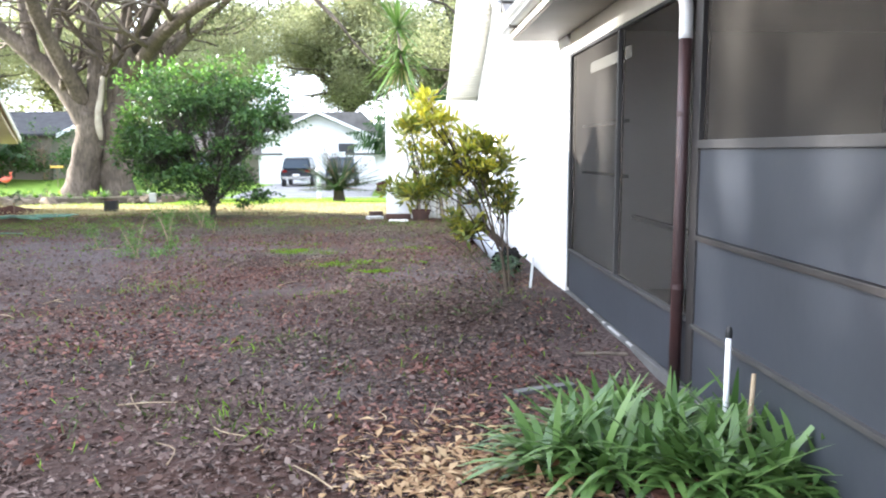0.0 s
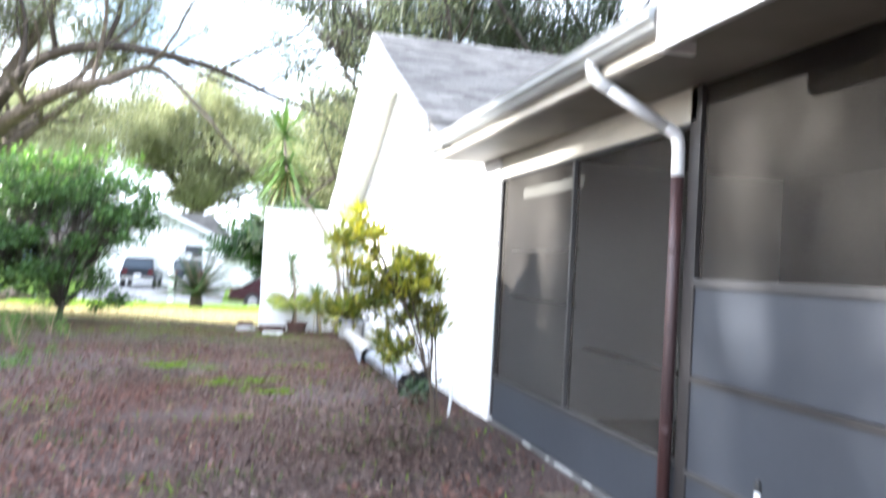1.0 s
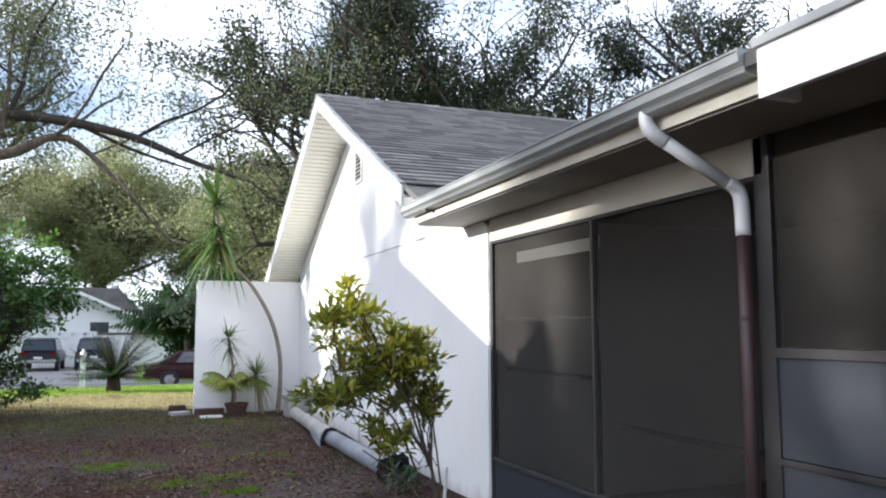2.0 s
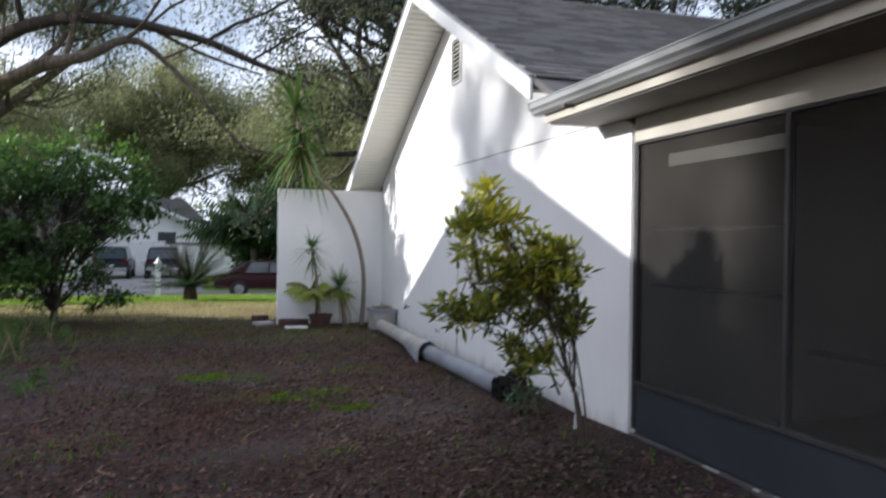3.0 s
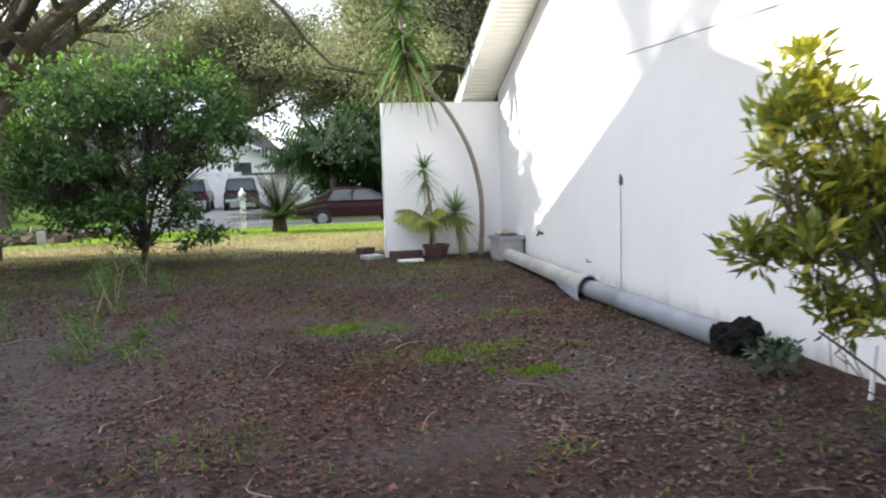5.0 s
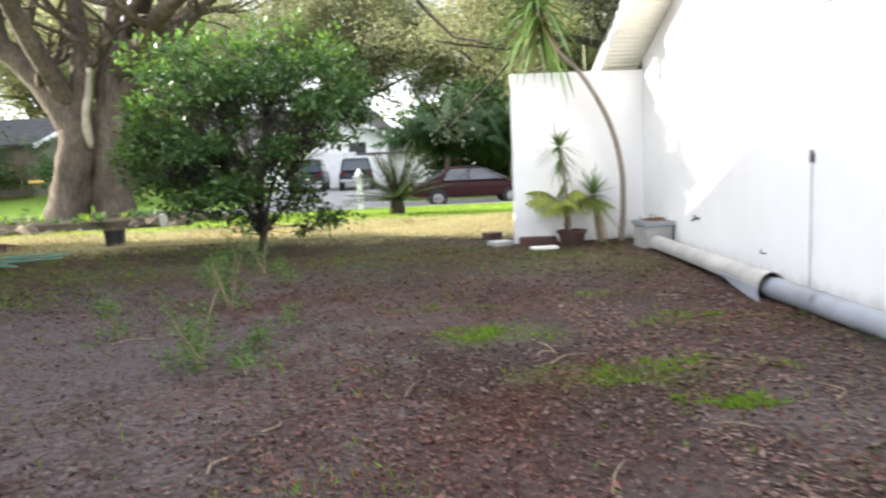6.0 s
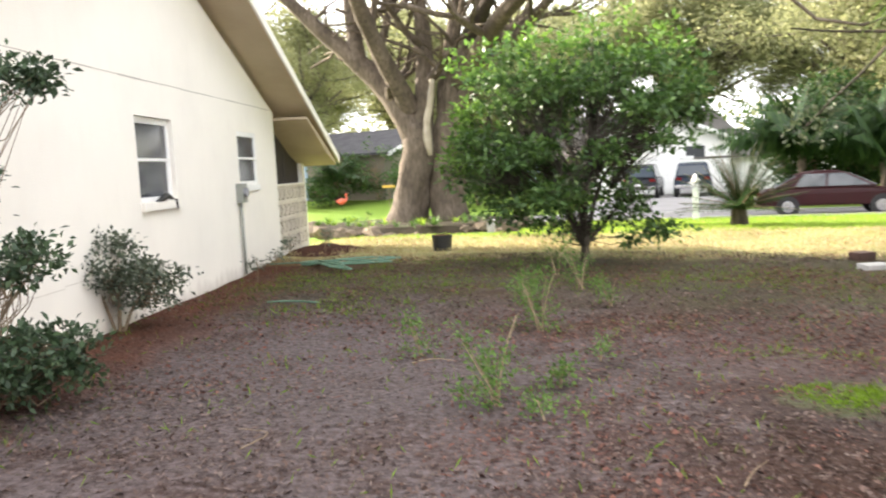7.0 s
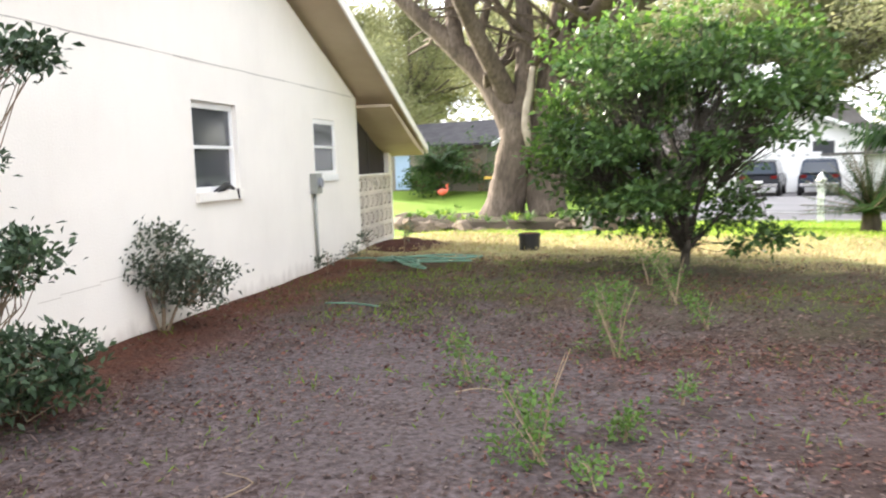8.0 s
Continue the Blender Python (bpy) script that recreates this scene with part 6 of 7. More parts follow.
def white_post():
    p = thing("mailbox_post", "weathered white post with pointed cap by the street", "post", (-1.78, 28.0, fall(28.0)), -8)
    part("shaft", box(bm_new(), (-0.07, -0.07, -0.1), (0.07, 0.07, 1.0), 0.01), WHITE, p)
    bm = bm_new()
    tube(bm, [(0, 0, 1.0), (0, 0, 1.04), (0, 0, 1.04), (0, 0, 1.2)], [0.11, 0.11, 0.1, 0.01], 4)
    part("cap", bm, WHITE, p)
    part("collar", box(bm_new(), (-0.09, -0.09, 0.86), (0.09, 0.09, 0.9), 0.01), WHITE, p)


white_post()


def car(name, label, at, turn, paint, kind_of):
    """Side outline lofted across the width, with glass, wheels, lamps and bumpers."""
    c = thing(name, label, "car", at, turn)
    if kind_of == "sedan":
        L, Wd = 4.6, 1.8
        low = [(-2.3, 0.35), (-2.28, 0.72), (-2.1, 0.88), (-1.4, 0.95), (0.9, 0.93), (1.9, 0.8), (2.25, 0.62), (2.3, 0.35)]
        cab = [(-1.85, 0.92), (-1.0, 1.4), (-0.4, 1.48), (0.35, 1.44), (1.35, 0.92)]
        wheels, wr = (-1.38, 1.42), 0.32
    else:
        L, Wd = 4.8, 1.9
        low = [(-2.4, 0.45), (-2.38, 0.95), (-2.2, 1.05), (-1.0, 1.08), (1.0, 1.08), (2.1, 1.0), (2.35, 0.8), (2.4, 0.45)]
        cab = [(-2.3, 1.05), (-2.05, 1.68), (-1.6, 1.78), (0.4, 1.76), (1.15, 1.07)]
        wheels, wr = (-1.5, 1.5), 0.37

    def shell(outline, w0, w1, inset=0.0):
        bm = bm_new()
        prism(bm, outline, "y", -w0 / 2, w0 / 2)
        top = max(z for _, z in outline)
        base = min(z for _, z in outline)
        for v in bm.verts:
            v.co.y *= 1 - (1 - w1 / w0) * ((v.co.z - base) / (top - base)) ** 2
        bmesh.ops.bevel(bm, geom=bm.edges[:], offset=0.05, segments=2, affect="EDGES")
        return bm
    body = part("body", shell(low, Wd, Wd * 0.95), paint, c, smooth=False)
    part("cabin", shell(cab, Wd * 0.9, Wd * 0.72), paint, c)
    # side glass, windscreen, rear glass stand a little proud
    zs = (cab[0][1] + 0.06, cab[2][1] - 0.09)
    for s in (-1, 1):
        for x0, x1, u0, u1 in ((cab[1][0] * 0.9 - 0.25, -0.25, cab[1][0] + 0.12, -0.2), (-0.18, cab[4][0] - 0.25, -0.14, cab[3][0] - 0.02)):
            bm = bm_new()
            y_lo, y_hi = s * (Wd * 0.45 + 0.005), s * (Wd * 0.39 + 0.0)
            vs = [bm.verts.new(p) for p in ((x0, y_lo, zs[0]), (x1, y_lo, zs[0]), (u1, y_hi, zs[1]), (u0, y_hi, zs[1]))]
            vs2 = [bm.verts.new((v.co.x, v.co.y - s * 0.06, v.co.z)) for v in vs]
            bm.faces.new(vs)
            bm.faces.new(vs2[::-1])
            for i in range(4):
                bm.faces.new((vs[i], vs[(i + 1) % 4], vs2[(i + 1) % 4], vs2[i]))
            part("side_window", bm, CAR_GLASS, c)
    for a, b in ((cab[0], cab[1]), (cab[4], cab[3])):
        bm = bm_new()
        d = 0.02 if a[0] > 0 else -0.02
        p0 = [a[0] * 0.92 + b[0] * 0.08 + d, a[1] * 0.9 + b[1] * 0.1 + 0.012]
        p1 = [a[0] * 0.12 + b[0] * 0.88 + d, a[1] * 0.12 + b[1] * 0.88 + 0.012]
        w0, w1 = Wd * 0.4, Wd * 0.34
        vs = [bm.verts.new(p) for p in ((p0[0], -w0, p0[1]), (p0[0], w0, p0[1]), (p1[0], w1, p1[1]), (p1[0], -w1, p1[1]))]
        vs2 = [bm.verts.new((v.co.x - d * 3, v.co.y, v.co.z - 0.03)) for v in vs]
        bm.faces.new(vs)
        bm.faces.new(vs2[::-1])
        for i in range(4):
            bm.faces.new((vs[i], vs[(i + 1) % 4], vs2[(i + 1) % 4], vs2[i]))
        part("windscreen", bm, CAR_GLASS, c)
    for x in wheels:
        for s in (-1, 1):
            y = s * (Wd / 2 - 0.09)
            part("wheel_arch", tube(bm_new(), [(x, y - s * 0.1, wr), (x, y + s * 0.095, wr)], [wr * 1.13, wr * 1.13], 20), BLACK, c)
            w = part("wheel", tube(bm_new(), [(x, y - 0.1, wr), (x, y - 0.08, wr), (x, y + 0.08, wr), (x, y + 0.1, wr)], [wr * 0.9, wr, wr, wr * 0.9], 20), BLACK, c)
            part("rim", tube(bm_new(), [(x, y + s * 0.1, wr), (x, y + s * 0.106, wr)], [wr * 0.62, wr * 0.58], 14), CHROME, w)
    for s in (-1, 1):
        part("tail_lamp", box(bm_new(), (low[0][0] - 0.01, s * Wd * 0.36 - 0.14, low[1][1] - 0.08), (low[0][0] + 0.1, s * Wd * 0.36 + 0.14, low[1][1] + 0.08), 0.02), LAMP_RED, c)
        part("headlamp", box(bm_new(), (low[-1][0] - 0.25, s * Wd * 0.36 - 0.16, low[-2][1] - 0.02), (low[-1][0] - 0.03, s * Wd * 0.36 + 0.16, low[-2][1] + 0.1), 0.02), CHROME, c)
    part("rear_bumper", box(bm_new(), (low[0][0] - 0.06, -Wd * 0.45, low[0][1] + 0.02), (low[0][0] + 0.1, Wd * 0.45, low[0][1] + 0.2), 0.03), paint if kind_of == "sedan" else CHROME, c)
    part("front_bumper", box(bm_new(), (low[-1][0] - 0.1, -Wd * 0.45, low[0][1] + 0.02), (low[-1][0] + 0.05, Wd * 0.45, low[0][1] + 0.2), 0.03), paint, c)
    part("plate", box(bm_new(), (low[0][0] - 0.075, -0.2, low[0][1] + 0.22), (low[0][0] - 0.055, 0.2, low[0][1] + 0.34)), WHITE, c)
    return c


car("sedan", "dark red four-door sedan parked along the street", (2.3, 36.0, fall(36.0) + 0.03), 0, RED_PAINT, "sedan")
car("pickup_suv", "dark blue-grey tall car parked nose-in on the driveway", (-2.6, 51.0, fall(51.0) + 0.03), 91, BLUE_PAINT, "suv")
car("pickup_suv", "dark tall car parked beside it on the driveway", (-5.2, 50.6, fall(50.6) + 0.03), 90, DARK_PAINT, "suv")


def street_house(name, label, at, turn, width, depth, wall_h, pitch, wall, roofing, garage, front):
    """A one-storey house; local front faces -y."""
    h = thing(name, label, "house", at, turn)
    rz = wall_h + pitch * width / 2
    out = [(-width / 2, -0.2), (width / 2, -0.2), (width / 2, wall_h), (0, rz), (-width / 2, wall_h)]
    part("wall", prism(bm_new(), out, "y", 0, depth), wall, h)
    for s in (-1, 1):
        e = width / 2 + 0.55
        part("roof", prism(bm_new(), [(0, rz + 0.22), (s * e, wall_h - 0.55 * pitch + 0.22), (s * e, wall_h - 0.55 * pitch + 0.1), (0, rz + 0.1)], "y", -0.6, depth + 0.5), roofing, h)
        part("rake_board", prism(bm_new(), [(0, rz + 0.2), (s * e, wall_h - 0.55 * pitch + 0.2), (s * e, wall_h - 0.55 * pitch), (0, rz)], "y", -0.66, -0.62), WHITE, h)
    if garage:
        g = part("garage_door", box(bm_new(), (-garage / 2 + front, -0.05, 0), (garage / 2 + front, 0.02, 2.15), 0.01), WHITE, h, "white panelled garage door")
        for r in range(4):
            for c in range(6):
                w = garage / 6
                part("panel", box(bm_new(), (-garage / 2 + front + c * w + 0.07, -0.065, r * 0.53 + 0.08), (-garage / 2 + front + (c + 1) * w - 0.07, -0.045, r * 0.53 + 0.46), 0.008), WHITE, g)
    return h


FAR_WALL = plain("tan house wall", (0.2, 0.18, 0.14), (0.16, 0.14, 0.11), 0.85, 1.0, 20, 0.1)
H1 = street_house("street_house", "white one-storey house with a garage under a dark gable roof", (-4.45, 54, -0.8), 0, 7.5, 10, 3.02, 0.44, STUCCO, SHINGLE, 4.2, -0.3)
part("dark_opening", box(bm_new(), (1.35, -0.03, 2.0), (2.4, 0.02, 2.7), 0.01), PANE, H1, "dark gable window")
part("cross_roof", prism(bm_new(), [(-9.0, 3.1), (4.6, 3.1), (2.8, 4.95), (-7.0, 4.95)], "y", 3.6, 4.4), SHINGLE, H1, "dark hipped roof behind the gable")
H2 = street_house("street_house", "white house wing with a low dark roof", (5.5, 59, -0.8), 90, 9, 14, 2.0, 0.3, STUCCO, SHINGLE, 0, 0)
H3 = street_house("street_house", "low pale house with a dark roof and pale blue door", (-16.8, 47.5, fall(47.5, -20)), 82, 8, 12, 2.3, 0.3, FAR_WALL, DARK_SHINGLE, 0, 0)
H4 = street_house("street_house", "low brown-roofed house behind the camellia", (-7.5, 60, -0.8), 90, 8, 11, 2.3, 0.3, FAR_WALL, SHINGLE_BROWN, 0, 0)


def side_details(house, x, items):
    """On the long wall at local x: name, y0, y1, z0, z1, material."""
    for nm, y0, y1, z0, z1, material in items:
        part(nm, box(bm_new(), (x - 0.05, y0, z0), (x + 0.05, y1, z1), 0.01), material, house)


side_details(H3, -4.0, [("door", 4.9, 5.9, 0.05, 2.1, BLUE_DOOR), ("window", 6.6, 7.8, 0.9, 2.0, PANE), ("window", 8.2, 10.0, 0.9, 2.0, PANE)])
side_details(H4, -4.0, [("window", 2.2, 3.8, 0.9, 2.0, PANE), ("window", 6.2, 8.0, 0.9, 2.0, PANE), ("door", 4.6, 5.5, 0.05, 2.1, BLUE_DOOR)])


def lawn_ornaments():
    f = thing("lawn_ornament", "coral-pink plastic bird shape on thin legs across the street", "ornament", (-18.4, 40.6, fall(40.6, -18.4) - 0.02), 30)
    bm = bm_new()
    tube(bm, curve_pts([(-0.35, 0, 0.55), (-0.1, 0, 0.5), (0.2, 0, 0.55), (0.34, 0, 0.72), (0.3, 0, 0.95), (0.42, 0, 1.0)], 4), [0.03, 0.08, 0.14, 0.19, 0.22, 0.24, 0.22, 0.2, 0.16, 0.12, 0.09, 0.07, 0.06, 0.05, 0.05, 0.05, 0.05, 0.06, 0.07, 0.05, 0.02], 9)
    part("figure", bm, ORANGE, f, smooth=True)
    f.scale = (0.7, 0.7, 0.7)
    for y in (-0.06, 0.06):
        part("leg", tube(bm_new(), [(0, y, -0.05), (0, y, 0.45)], [0.012, 0.012], 5), BLACK, f)
    s = thing("garden_stake", "yellow garden ornament on a thin stake across the street", "ornament", (-15.9, 40.6, fall(40.6, -15.9)))
    part("stake", tube(bm_new(), [(0, 0, -0.05), (0, 0, 0.95)], [0.02, 0.02], 6), STEM, s)
    part("top", box(bm_new(), (-0.3, -0.06, 0.9), (0.3, 0.06, 1.02), 0.02), YELLOW, s)


lawn_ornaments()
_r = np.random.default_rng(51)
for x, y, w, h in ((-15.0, 42, 2.4, 1.9), (-9, 45, 2.4, 1.6), (-12, 42.0, 2.4, 1.7), (-17.6, 43.0, 3.2, 2.9), (-19.6, 42.4, 2.4, 2.4), (-13.6, 43.5, 3.0, 2.6), (-20, 41.5, 1.6, 1.0), (7, 42, 2.2, 1.6)):
    bush("house_shrub", "rounded green shrub in front of a street house", (x, y, fall(y, x)), [((0, 0, 0), (0, 0, h * 0.6), 0.05), ((0.1, 0, 0), (w * 0.4, 0, h * 0.5), 0.04)],
         [((0, 0, h * 0.55), (w * 0.6, w * 0.45, h * 0.5), 70)], CAMELLIA, 0.16, 22, _r, STEM, 0.16)

# ---- loose stuff on the ground ----


def scatter(n, xr, yr, seed, keep=None):
    rng = np.random.default_rng(seed)
    x, y = rng.uniform(*xr, n), rng.uniform(*yr, n)
    ok = np.array([keep(a, b, rng) for a, b in zip(x, y)]) if keep else np.ones(n, bool)
    x, y = x[ok], y[ok]
    return rng, np.stack([x, y, [ground_height(a, b) for a, b in zip(x, y)]], 1)


def off_walls(x, y):
    d = (x + 8.37) * 0.9627 + (y - 18.53) * 0.2706
    return x < 2.5 and d > 0.05


def litter():
    def keep(x, y, rng):
        n = noise.noise(Vector((x * 0.55, y * 0.55, 5))) + 0.5 * noise.noise(Vector((x * 2.2, y * 2.2, 8)))
        bare = max(1.0 - math.hypot((x - a) / c, (y - b) / d) for a, b, c, d in ((-3.9, 11.2, 2.2, 3.0), (1.3, 9.3, 0.8, 0.5)))
        return off_walls(x, y) and rng.random() < (0.62 + 1.15 * n + 0.1 * max(0.0, min(1.5, x + 2.5))) * (1.0 - 0.4 * max(0.0, min(1.0, bare * 1.6 + n))) and rng.random() < min(1.0, 9.0 / max(2.0, y)) + 0.1
    rng, p = scatter(330000, (-7.5, 2.55), (1.6, 18.5), 121, keep)
    n = len(p)
    w = rng.normal(0, 1, (n, 3)) * [1, 1, 0.25]
    up = rng.normal(0, 0.5, (n, 3)) + [0, 0, 1]
    p[:, 2] += rng.uniform(0.001, 0.016, n)
    ln = 0.014 + 0.046 * rng.uniform(0, 1, n) ** 2
    wide = np.where(rng.uniform(0, 1, n) < 0.22, 0.1, rng.uniform(0.35, 0.7, n))
    ln = np.where(wide < 0.2, ln * 2.0, ln)
    ln = ln * np.interp(p[:, 1], [6.0, 10.0], [1.0, 0.8])
    # russet drifts in the middle of the yard, greyer leaves elsewhere
    drift = np.array([noise.noise(Vector((x * 0.45, y * 0.45, 17))) + 0.6 * noise.noise(Vector((x * 1.5, y * 1.5, 4))) for x, y in p[:, :2]])
    red = drift + np.interp(p[:, 1], [4, 9, 15, 17], [-0.3, 0.25, 0.25, -0.1]) * np.interp(p[:, 0], [-4, -1.5], [0.1, 1.0]) + rng.normal(0, 0.15, n) > 0.05
    for pick, mat, label in ((~red, LITTER, "grey-brown fallen oak leaves scattered over the yard"), (red, LITTER_RED, "russet fallen oak leaves drifted over the yard")):
        ob = blades("leaf_litter", None, mat, p[pick], w[pick], ln[pick], (ln * wide)[pick], up=up[pick], fold=0.3)
        tagged(ob, label, "leaves", kind="stuff")
    # pale straw and dead leaves near the lilies
    rng = np.random.default_rng(122)
    n = 2600
    p = np.stack([rng.normal(1.3, 0.3, n), rng.normal(3.75, 0.34, n), rng.uniform(0.01, 0.06, n)], 1)
    p = p[p[:, 0] < 2.4]
    n = len(p)
    ln = rng.uniform(0.03, 0.1, n)
    ob = blades("dead_leaves", None, STRAW, p, rng.normal(0, 1, (n, 3)) * [1, 1, 0.2], ln, ln * np.where(rng.uniform(0, 1, n) < 0.5, 0.09, rng.uniform(0.25, 0.45, n)), fold=0.3)
    tagged(ob, "pale dead leaves and straw round the lilies", "leaves", kind="stuff")

    rng, p = scatter(16000, (-9.0, 3.0), (17.5, 23.5), 124, lambda x, y, r: r.random() < 0.4 + 1.2 * noise.noise(Vector((x * 0.8, y * 0.8, 12))) and (x + 8.96) * 0.9627 + (y - 20.65) * 0.2706 > 0.1)
    n = len(p)
    p[:, 2] += rng.uniform(0.01, 0.05, n)
    ln = rng.uniform(0.03, 0.07, n)
    ob = blades("lawn_leaves", None, STRAW, p, rng.normal(0, 1, (n, 3)) * [1, 1, 0.3], ln, ln * rng.uniform(0.3, 0.6, n), fold=0.3)
    tagged(ob, "tan dead leaves strewn on the dry sunlit lawn", "leaves", kind="stuff")

    rng, p = scatter(9000, (0.3, 2.35), (8.2, 15.2), 123, lambda x, y, r: r.random() < 0.45 + 1.2 * noise.noise(Vector((x * 1.3, y * 0.9, 3))))
    n = len(p)
    p[:, 2] += rng.uniform(0.004, 0.014, n)
    ln = rng.uniform(0.025, 0.065, n)
    ob = blades("wall_side_leaves", None, PINK_LEAF, p, rng.normal(0, 1, (n, 3)) * [1, 1, 0.15], ln, ln * rng.uniform(0.3, 0.55, n), fold=0.15)
    tagged(ob, "pinkish-brown dead leaves drifted along the fallen pipe", "leaves", kind="stuff")


litter()


def twigs():
    rng = np.random.default_rng(131)
    for k in range(46):
        x, y = rng.uniform(-4, 2.3), rng.uniform(2.6, 13)
        if k < 16:
            x, y = rng.normal(0.6, 0.7), rng.normal(3.6, 0.6)
        if not off_walls(x, y):
            continue
        L, a = rng.uniform(0.12, 0.36), rng.uniform(0, 3.14)
        z = ground_height(x, y) + 0.012
        d = Vector((math.cos(a), math.sin(a), 0))
        q = Vector((-d.y, d.x, 0)) * rng.normal(0, 0.05)
        P = [Vector((-d.x, -d.y, 0)) * L / 2, q + Vector((0, 0, 0.012)), d * L / 2 + Vector((0, 0, 0.01))]
        solo("fallen_twig", tube(bm_new(), curve_pts(P, 3), list(np.linspace(0.0045, 0.002, 7)), 5), DRY if k % 2 else STEM, "thin dry twig lying on the leaf litter", "twig", (x, y, z), group="fallen twigs")


twigs()


def grass():
    def lawn(x, y, rng):
        return rng.random() < (1.0 if y > 18.6 else 0.25) and not (abs(x + 8.8) < 3 and abs(y - 25.9) < 2.6) and (x + 8.96) * 0.9627 + (y - 20.65) * 0.2706 > 0
    for seed, y0, y1, mat, label, count in ((141, 17.6, 22.6, DRY_GRASS, "short dry yellowish grass in evening sun", 30000), (143, 22.2, 28.4, GRASS, "short bright green lawn grass beside the street", 34000)):
        rng, p = scatter(count, (-9.5, 6), (y0, y1), seed, lawn)
        n = len(p)
        ln = rng.uniform(0.04, 0.1, n)
        ob = blades("lawn_grass", None, mat, p, rng.normal(0, 0.5, (n, 3)) + [0, 0, 1], ln, ln * 0.16, up=rng.normal(0, 1, (n, 3)))
        tagged(ob, label, "grass", kind="stuff")

    for k, (x0, y0, rx, ry) in enumerate(((-0.35, 11.5, 0.4, 0.3), (0.4, 10.3, 0.6, 0.26), (0.75, 9.7, 0.25, 0.14), (1.25, 11.6, 0.35, 0.2))):
        rng, p = scatter(9000, (x0 - rx * 1.7, x0 + rx * 1.7), (y0 - ry * 1.7, y0 + ry * 1.7), 150 + k,
                         lambda x, y, r: r.random() < 0.75 - math.hypot((x - x0) / rx, (y - y0) / ry) + 1.6 * noise.noise(Vector((x * 3.5, y * 3.5, 6))) + 0.8 * noise.noise(Vector((x * 11, y * 11, 3))))
        n = len(p)
        ln = rng.uniform(0.015, 0.045, n)
        tagged(blades("moss_patch", None, MOSS, p, rng.normal(0, 0.8, (n, 3)) + [0, 0, 0.8], ln, ln * 0.3, up=rng.normal(0, 1, (n, 3))), "bright yellow-green mossy patch in the leaf litter", "moss", kind="stuff")

    spots = ((-4.6, 15.4, 2.2, 1.6), (-0.6, 12.6, 0.8, 0.4), (0.7, 12.8, 0.5, 0.3), (-5.0, 13.8, 1.2, 1.0), (-0.35, 11.4, 0.5, 0.35), (0.45, 10.3, 0.75, 0.3), (1.2, 11.6, 0.45, 0.3), (1.0, 15.2, 1.3, 0.8), (0.3, 8.1, 0.45, 0.25), (-6.2, 16.0, 1.4, 1.8), (-1.0, 15.8, 2.0, 1.2), (0.1, 6.2, 0.5, 0.4), (-4.6, 17.4, 1.5, 0.9), (0.2, 4.6, 0.6, 0.5), (-1.4, 8.8, 0.7, 0.6))

    darker = ((0.2, 6.3, 0.8, 0.5), (1.3, 7.0, 0.8, 0.45), (-0.9, 7.4, 0.7, 0.5), (0.9, 8.6, 0.5, 0.4), (-0.2, 4.7, 0.7, 0.5), (0.6, 5.6, 0.6, 0.4), (2.1, 9.0, 0.3, 0.9), (2.0, 11.0, 0.25, 1.2), (-5.2, 9.8, 0.7, 0.9), (-6.6, 15.2, 0.8, 1.6))
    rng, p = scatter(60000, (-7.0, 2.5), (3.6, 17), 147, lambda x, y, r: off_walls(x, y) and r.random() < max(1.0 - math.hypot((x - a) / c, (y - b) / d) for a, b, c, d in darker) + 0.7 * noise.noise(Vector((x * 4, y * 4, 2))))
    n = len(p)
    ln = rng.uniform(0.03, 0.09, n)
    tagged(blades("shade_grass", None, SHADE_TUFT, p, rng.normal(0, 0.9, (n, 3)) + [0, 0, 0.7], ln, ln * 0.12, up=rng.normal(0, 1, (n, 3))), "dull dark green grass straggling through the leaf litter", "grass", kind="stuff")

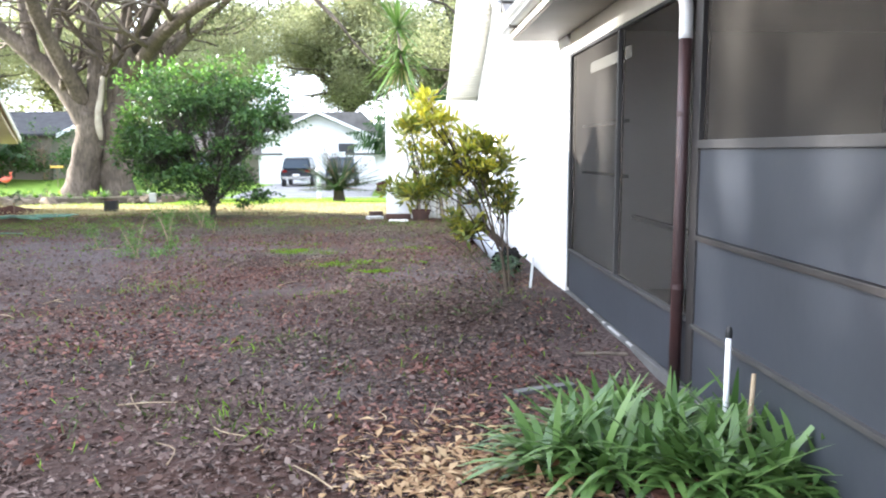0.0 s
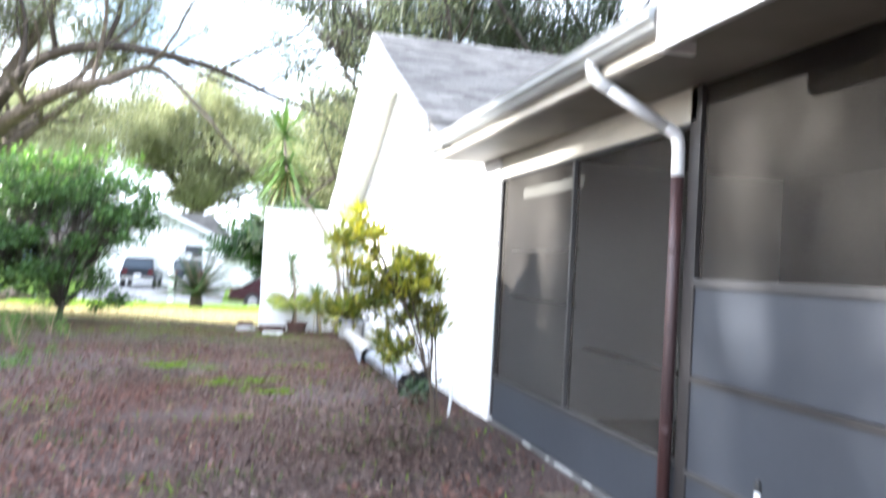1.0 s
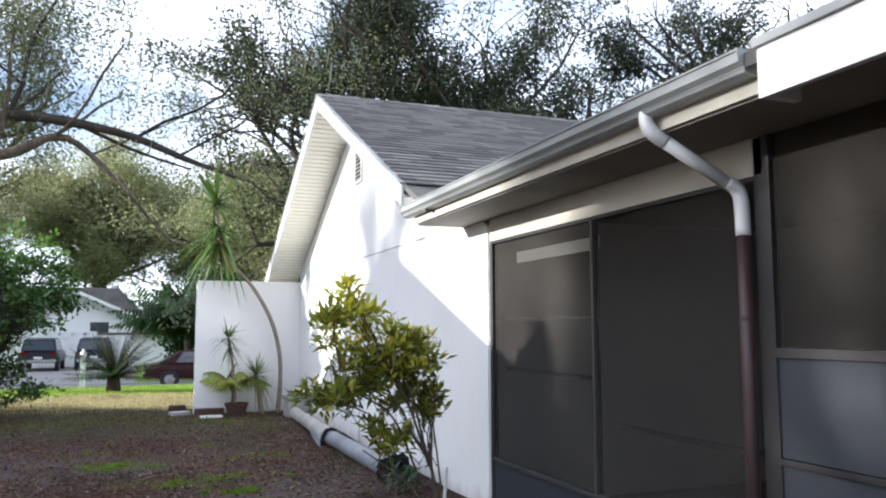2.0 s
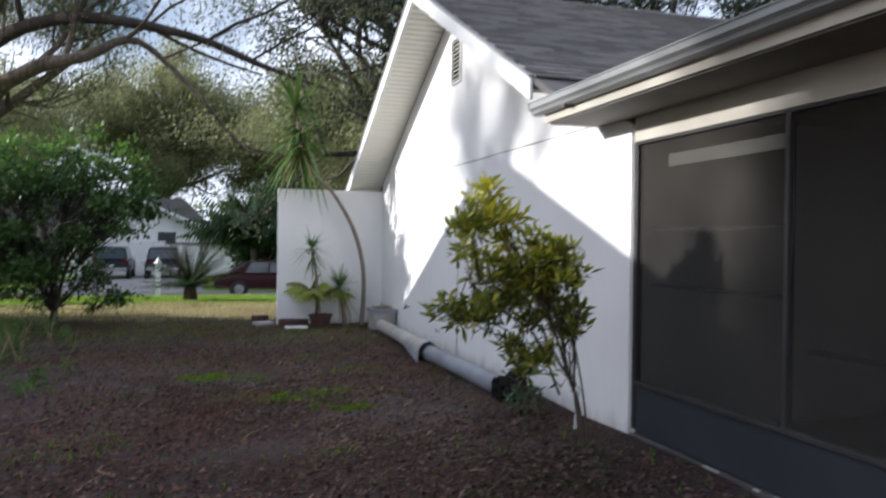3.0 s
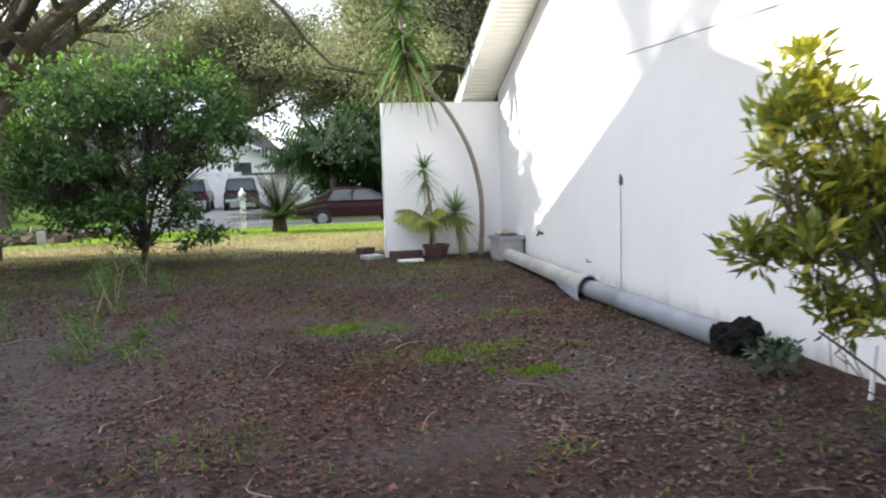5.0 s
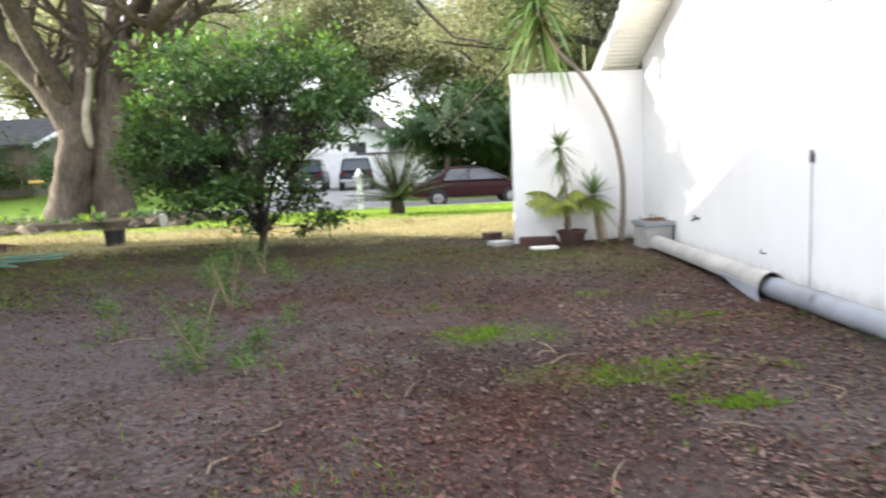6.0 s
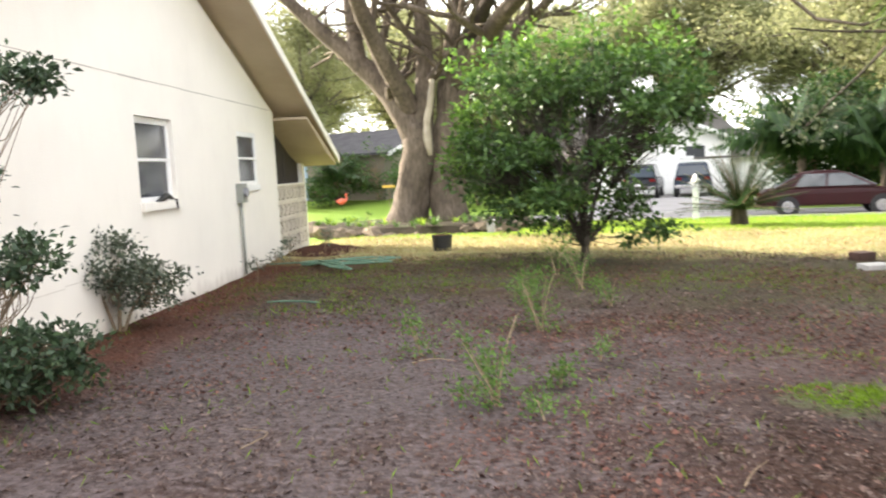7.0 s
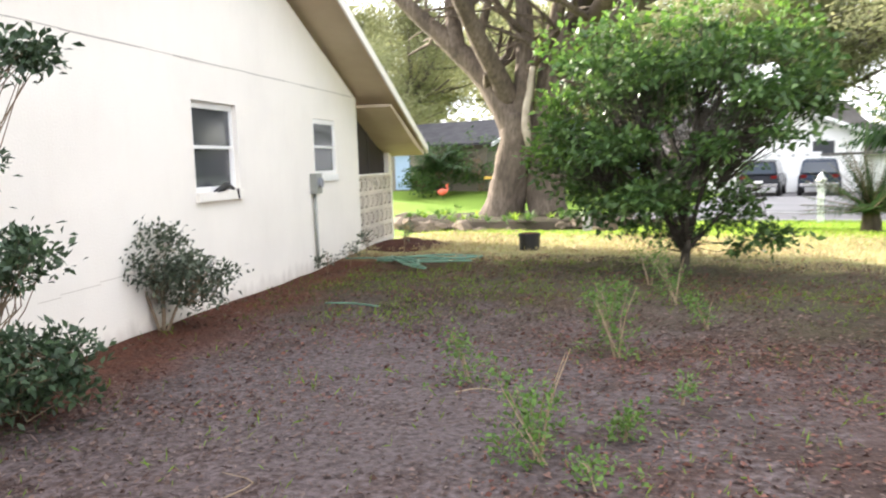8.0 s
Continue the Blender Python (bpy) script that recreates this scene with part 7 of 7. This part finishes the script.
    def patch(x, y, rng):
        v = max(1.0 - math.hypot((x - a) / c, (y - b) / d) for a, b, c, d in spots)
        return off_walls(x, y) and rng.random() < max(0.012, 0.8 * v - 0.1 + 0.8 * noise.noise(Vector((x * 3, y * 3, 9))) + 0.6 * noise.noise(Vector((x * 8, y * 8, 2))) if v > -0.5 else 0.05 + 0.12 * noise.noise(Vector((x * 1.1, y * 1.1, 4))))
    rng, p = scatter(110000, (-7.5, 2.5), (2.6, 18), 142, patch)
    n = len(p)
    ln = rng.uniform(0.03, 0.085, n)
    ob = blades("grass_tufts", None, TUFT, p, rng.normal(0, 0.7, (n, 3)) + [0, 0, 0.8], ln, ln * 0.12, up=rng.normal(0, 1, (n, 3)))
    tagged(ob, "thin green grass tufts in the shaded yard", "grass", kind="stuff")


grass()


def shingles():
    """Shingle tabs on the near slope of the gable roof; those by the rake as pieces, the rest joined."""
    ang = math.atan(PITCH)
    tab, course = 0.3, 0.13
    me = mesh_of("shingle", box(bm_new(), (-tab / 2 + 0.004, -course * 0.62, -0.006), (tab / 2 - 0.004, course * 0.62, 0.008)), SHINGLE)
    rest = bm_new()

    def joined(m, half):
        y0, y1 = -course * 0.62, course * 0.62
        v = [rest.verts.new(m @ Vector(p)) for p in ((-half, y0, 0.008), (half, y0, 0.008), (half, y1, 0.008), (-half, y1, 0.008), (-half, y0, -0.008), (half, y0, -0.008))]
        rest.faces.new(v[:4])
        rest.faces.new((v[4], v[5], v[1], v[0]))
    for col in range(26):
        for row in range(33):
            d = 0.1 + row * course
            x = RAKE_X + 0.14 + col * tab + (tab / 2 if row % 2 else 0)
            y, z, tilt = RIDGE_Y - d * math.cos(ang), RIDGE_Z + 0.018 - d * math.sin(ang), math.degrees(ang) - 5
            m = pose(x, y, z, tilt, 0, 0)
            if col < 9:
                ob = new("shingle", me)
                ob.parent = GABLE_ROOF
                ob.matrix_basis = m
            else:
                joined(m, tab / 2 - 0.004)
            if col == 0 and row % 2:
                joined(pose(x - tab * 0.75, y, z, tilt, 0, 0), tab / 4 - 0.004)
    tagged(part("shingle_field", rest, SHINGLE, GABLE_ROOF), kind="stuff")


shingles()
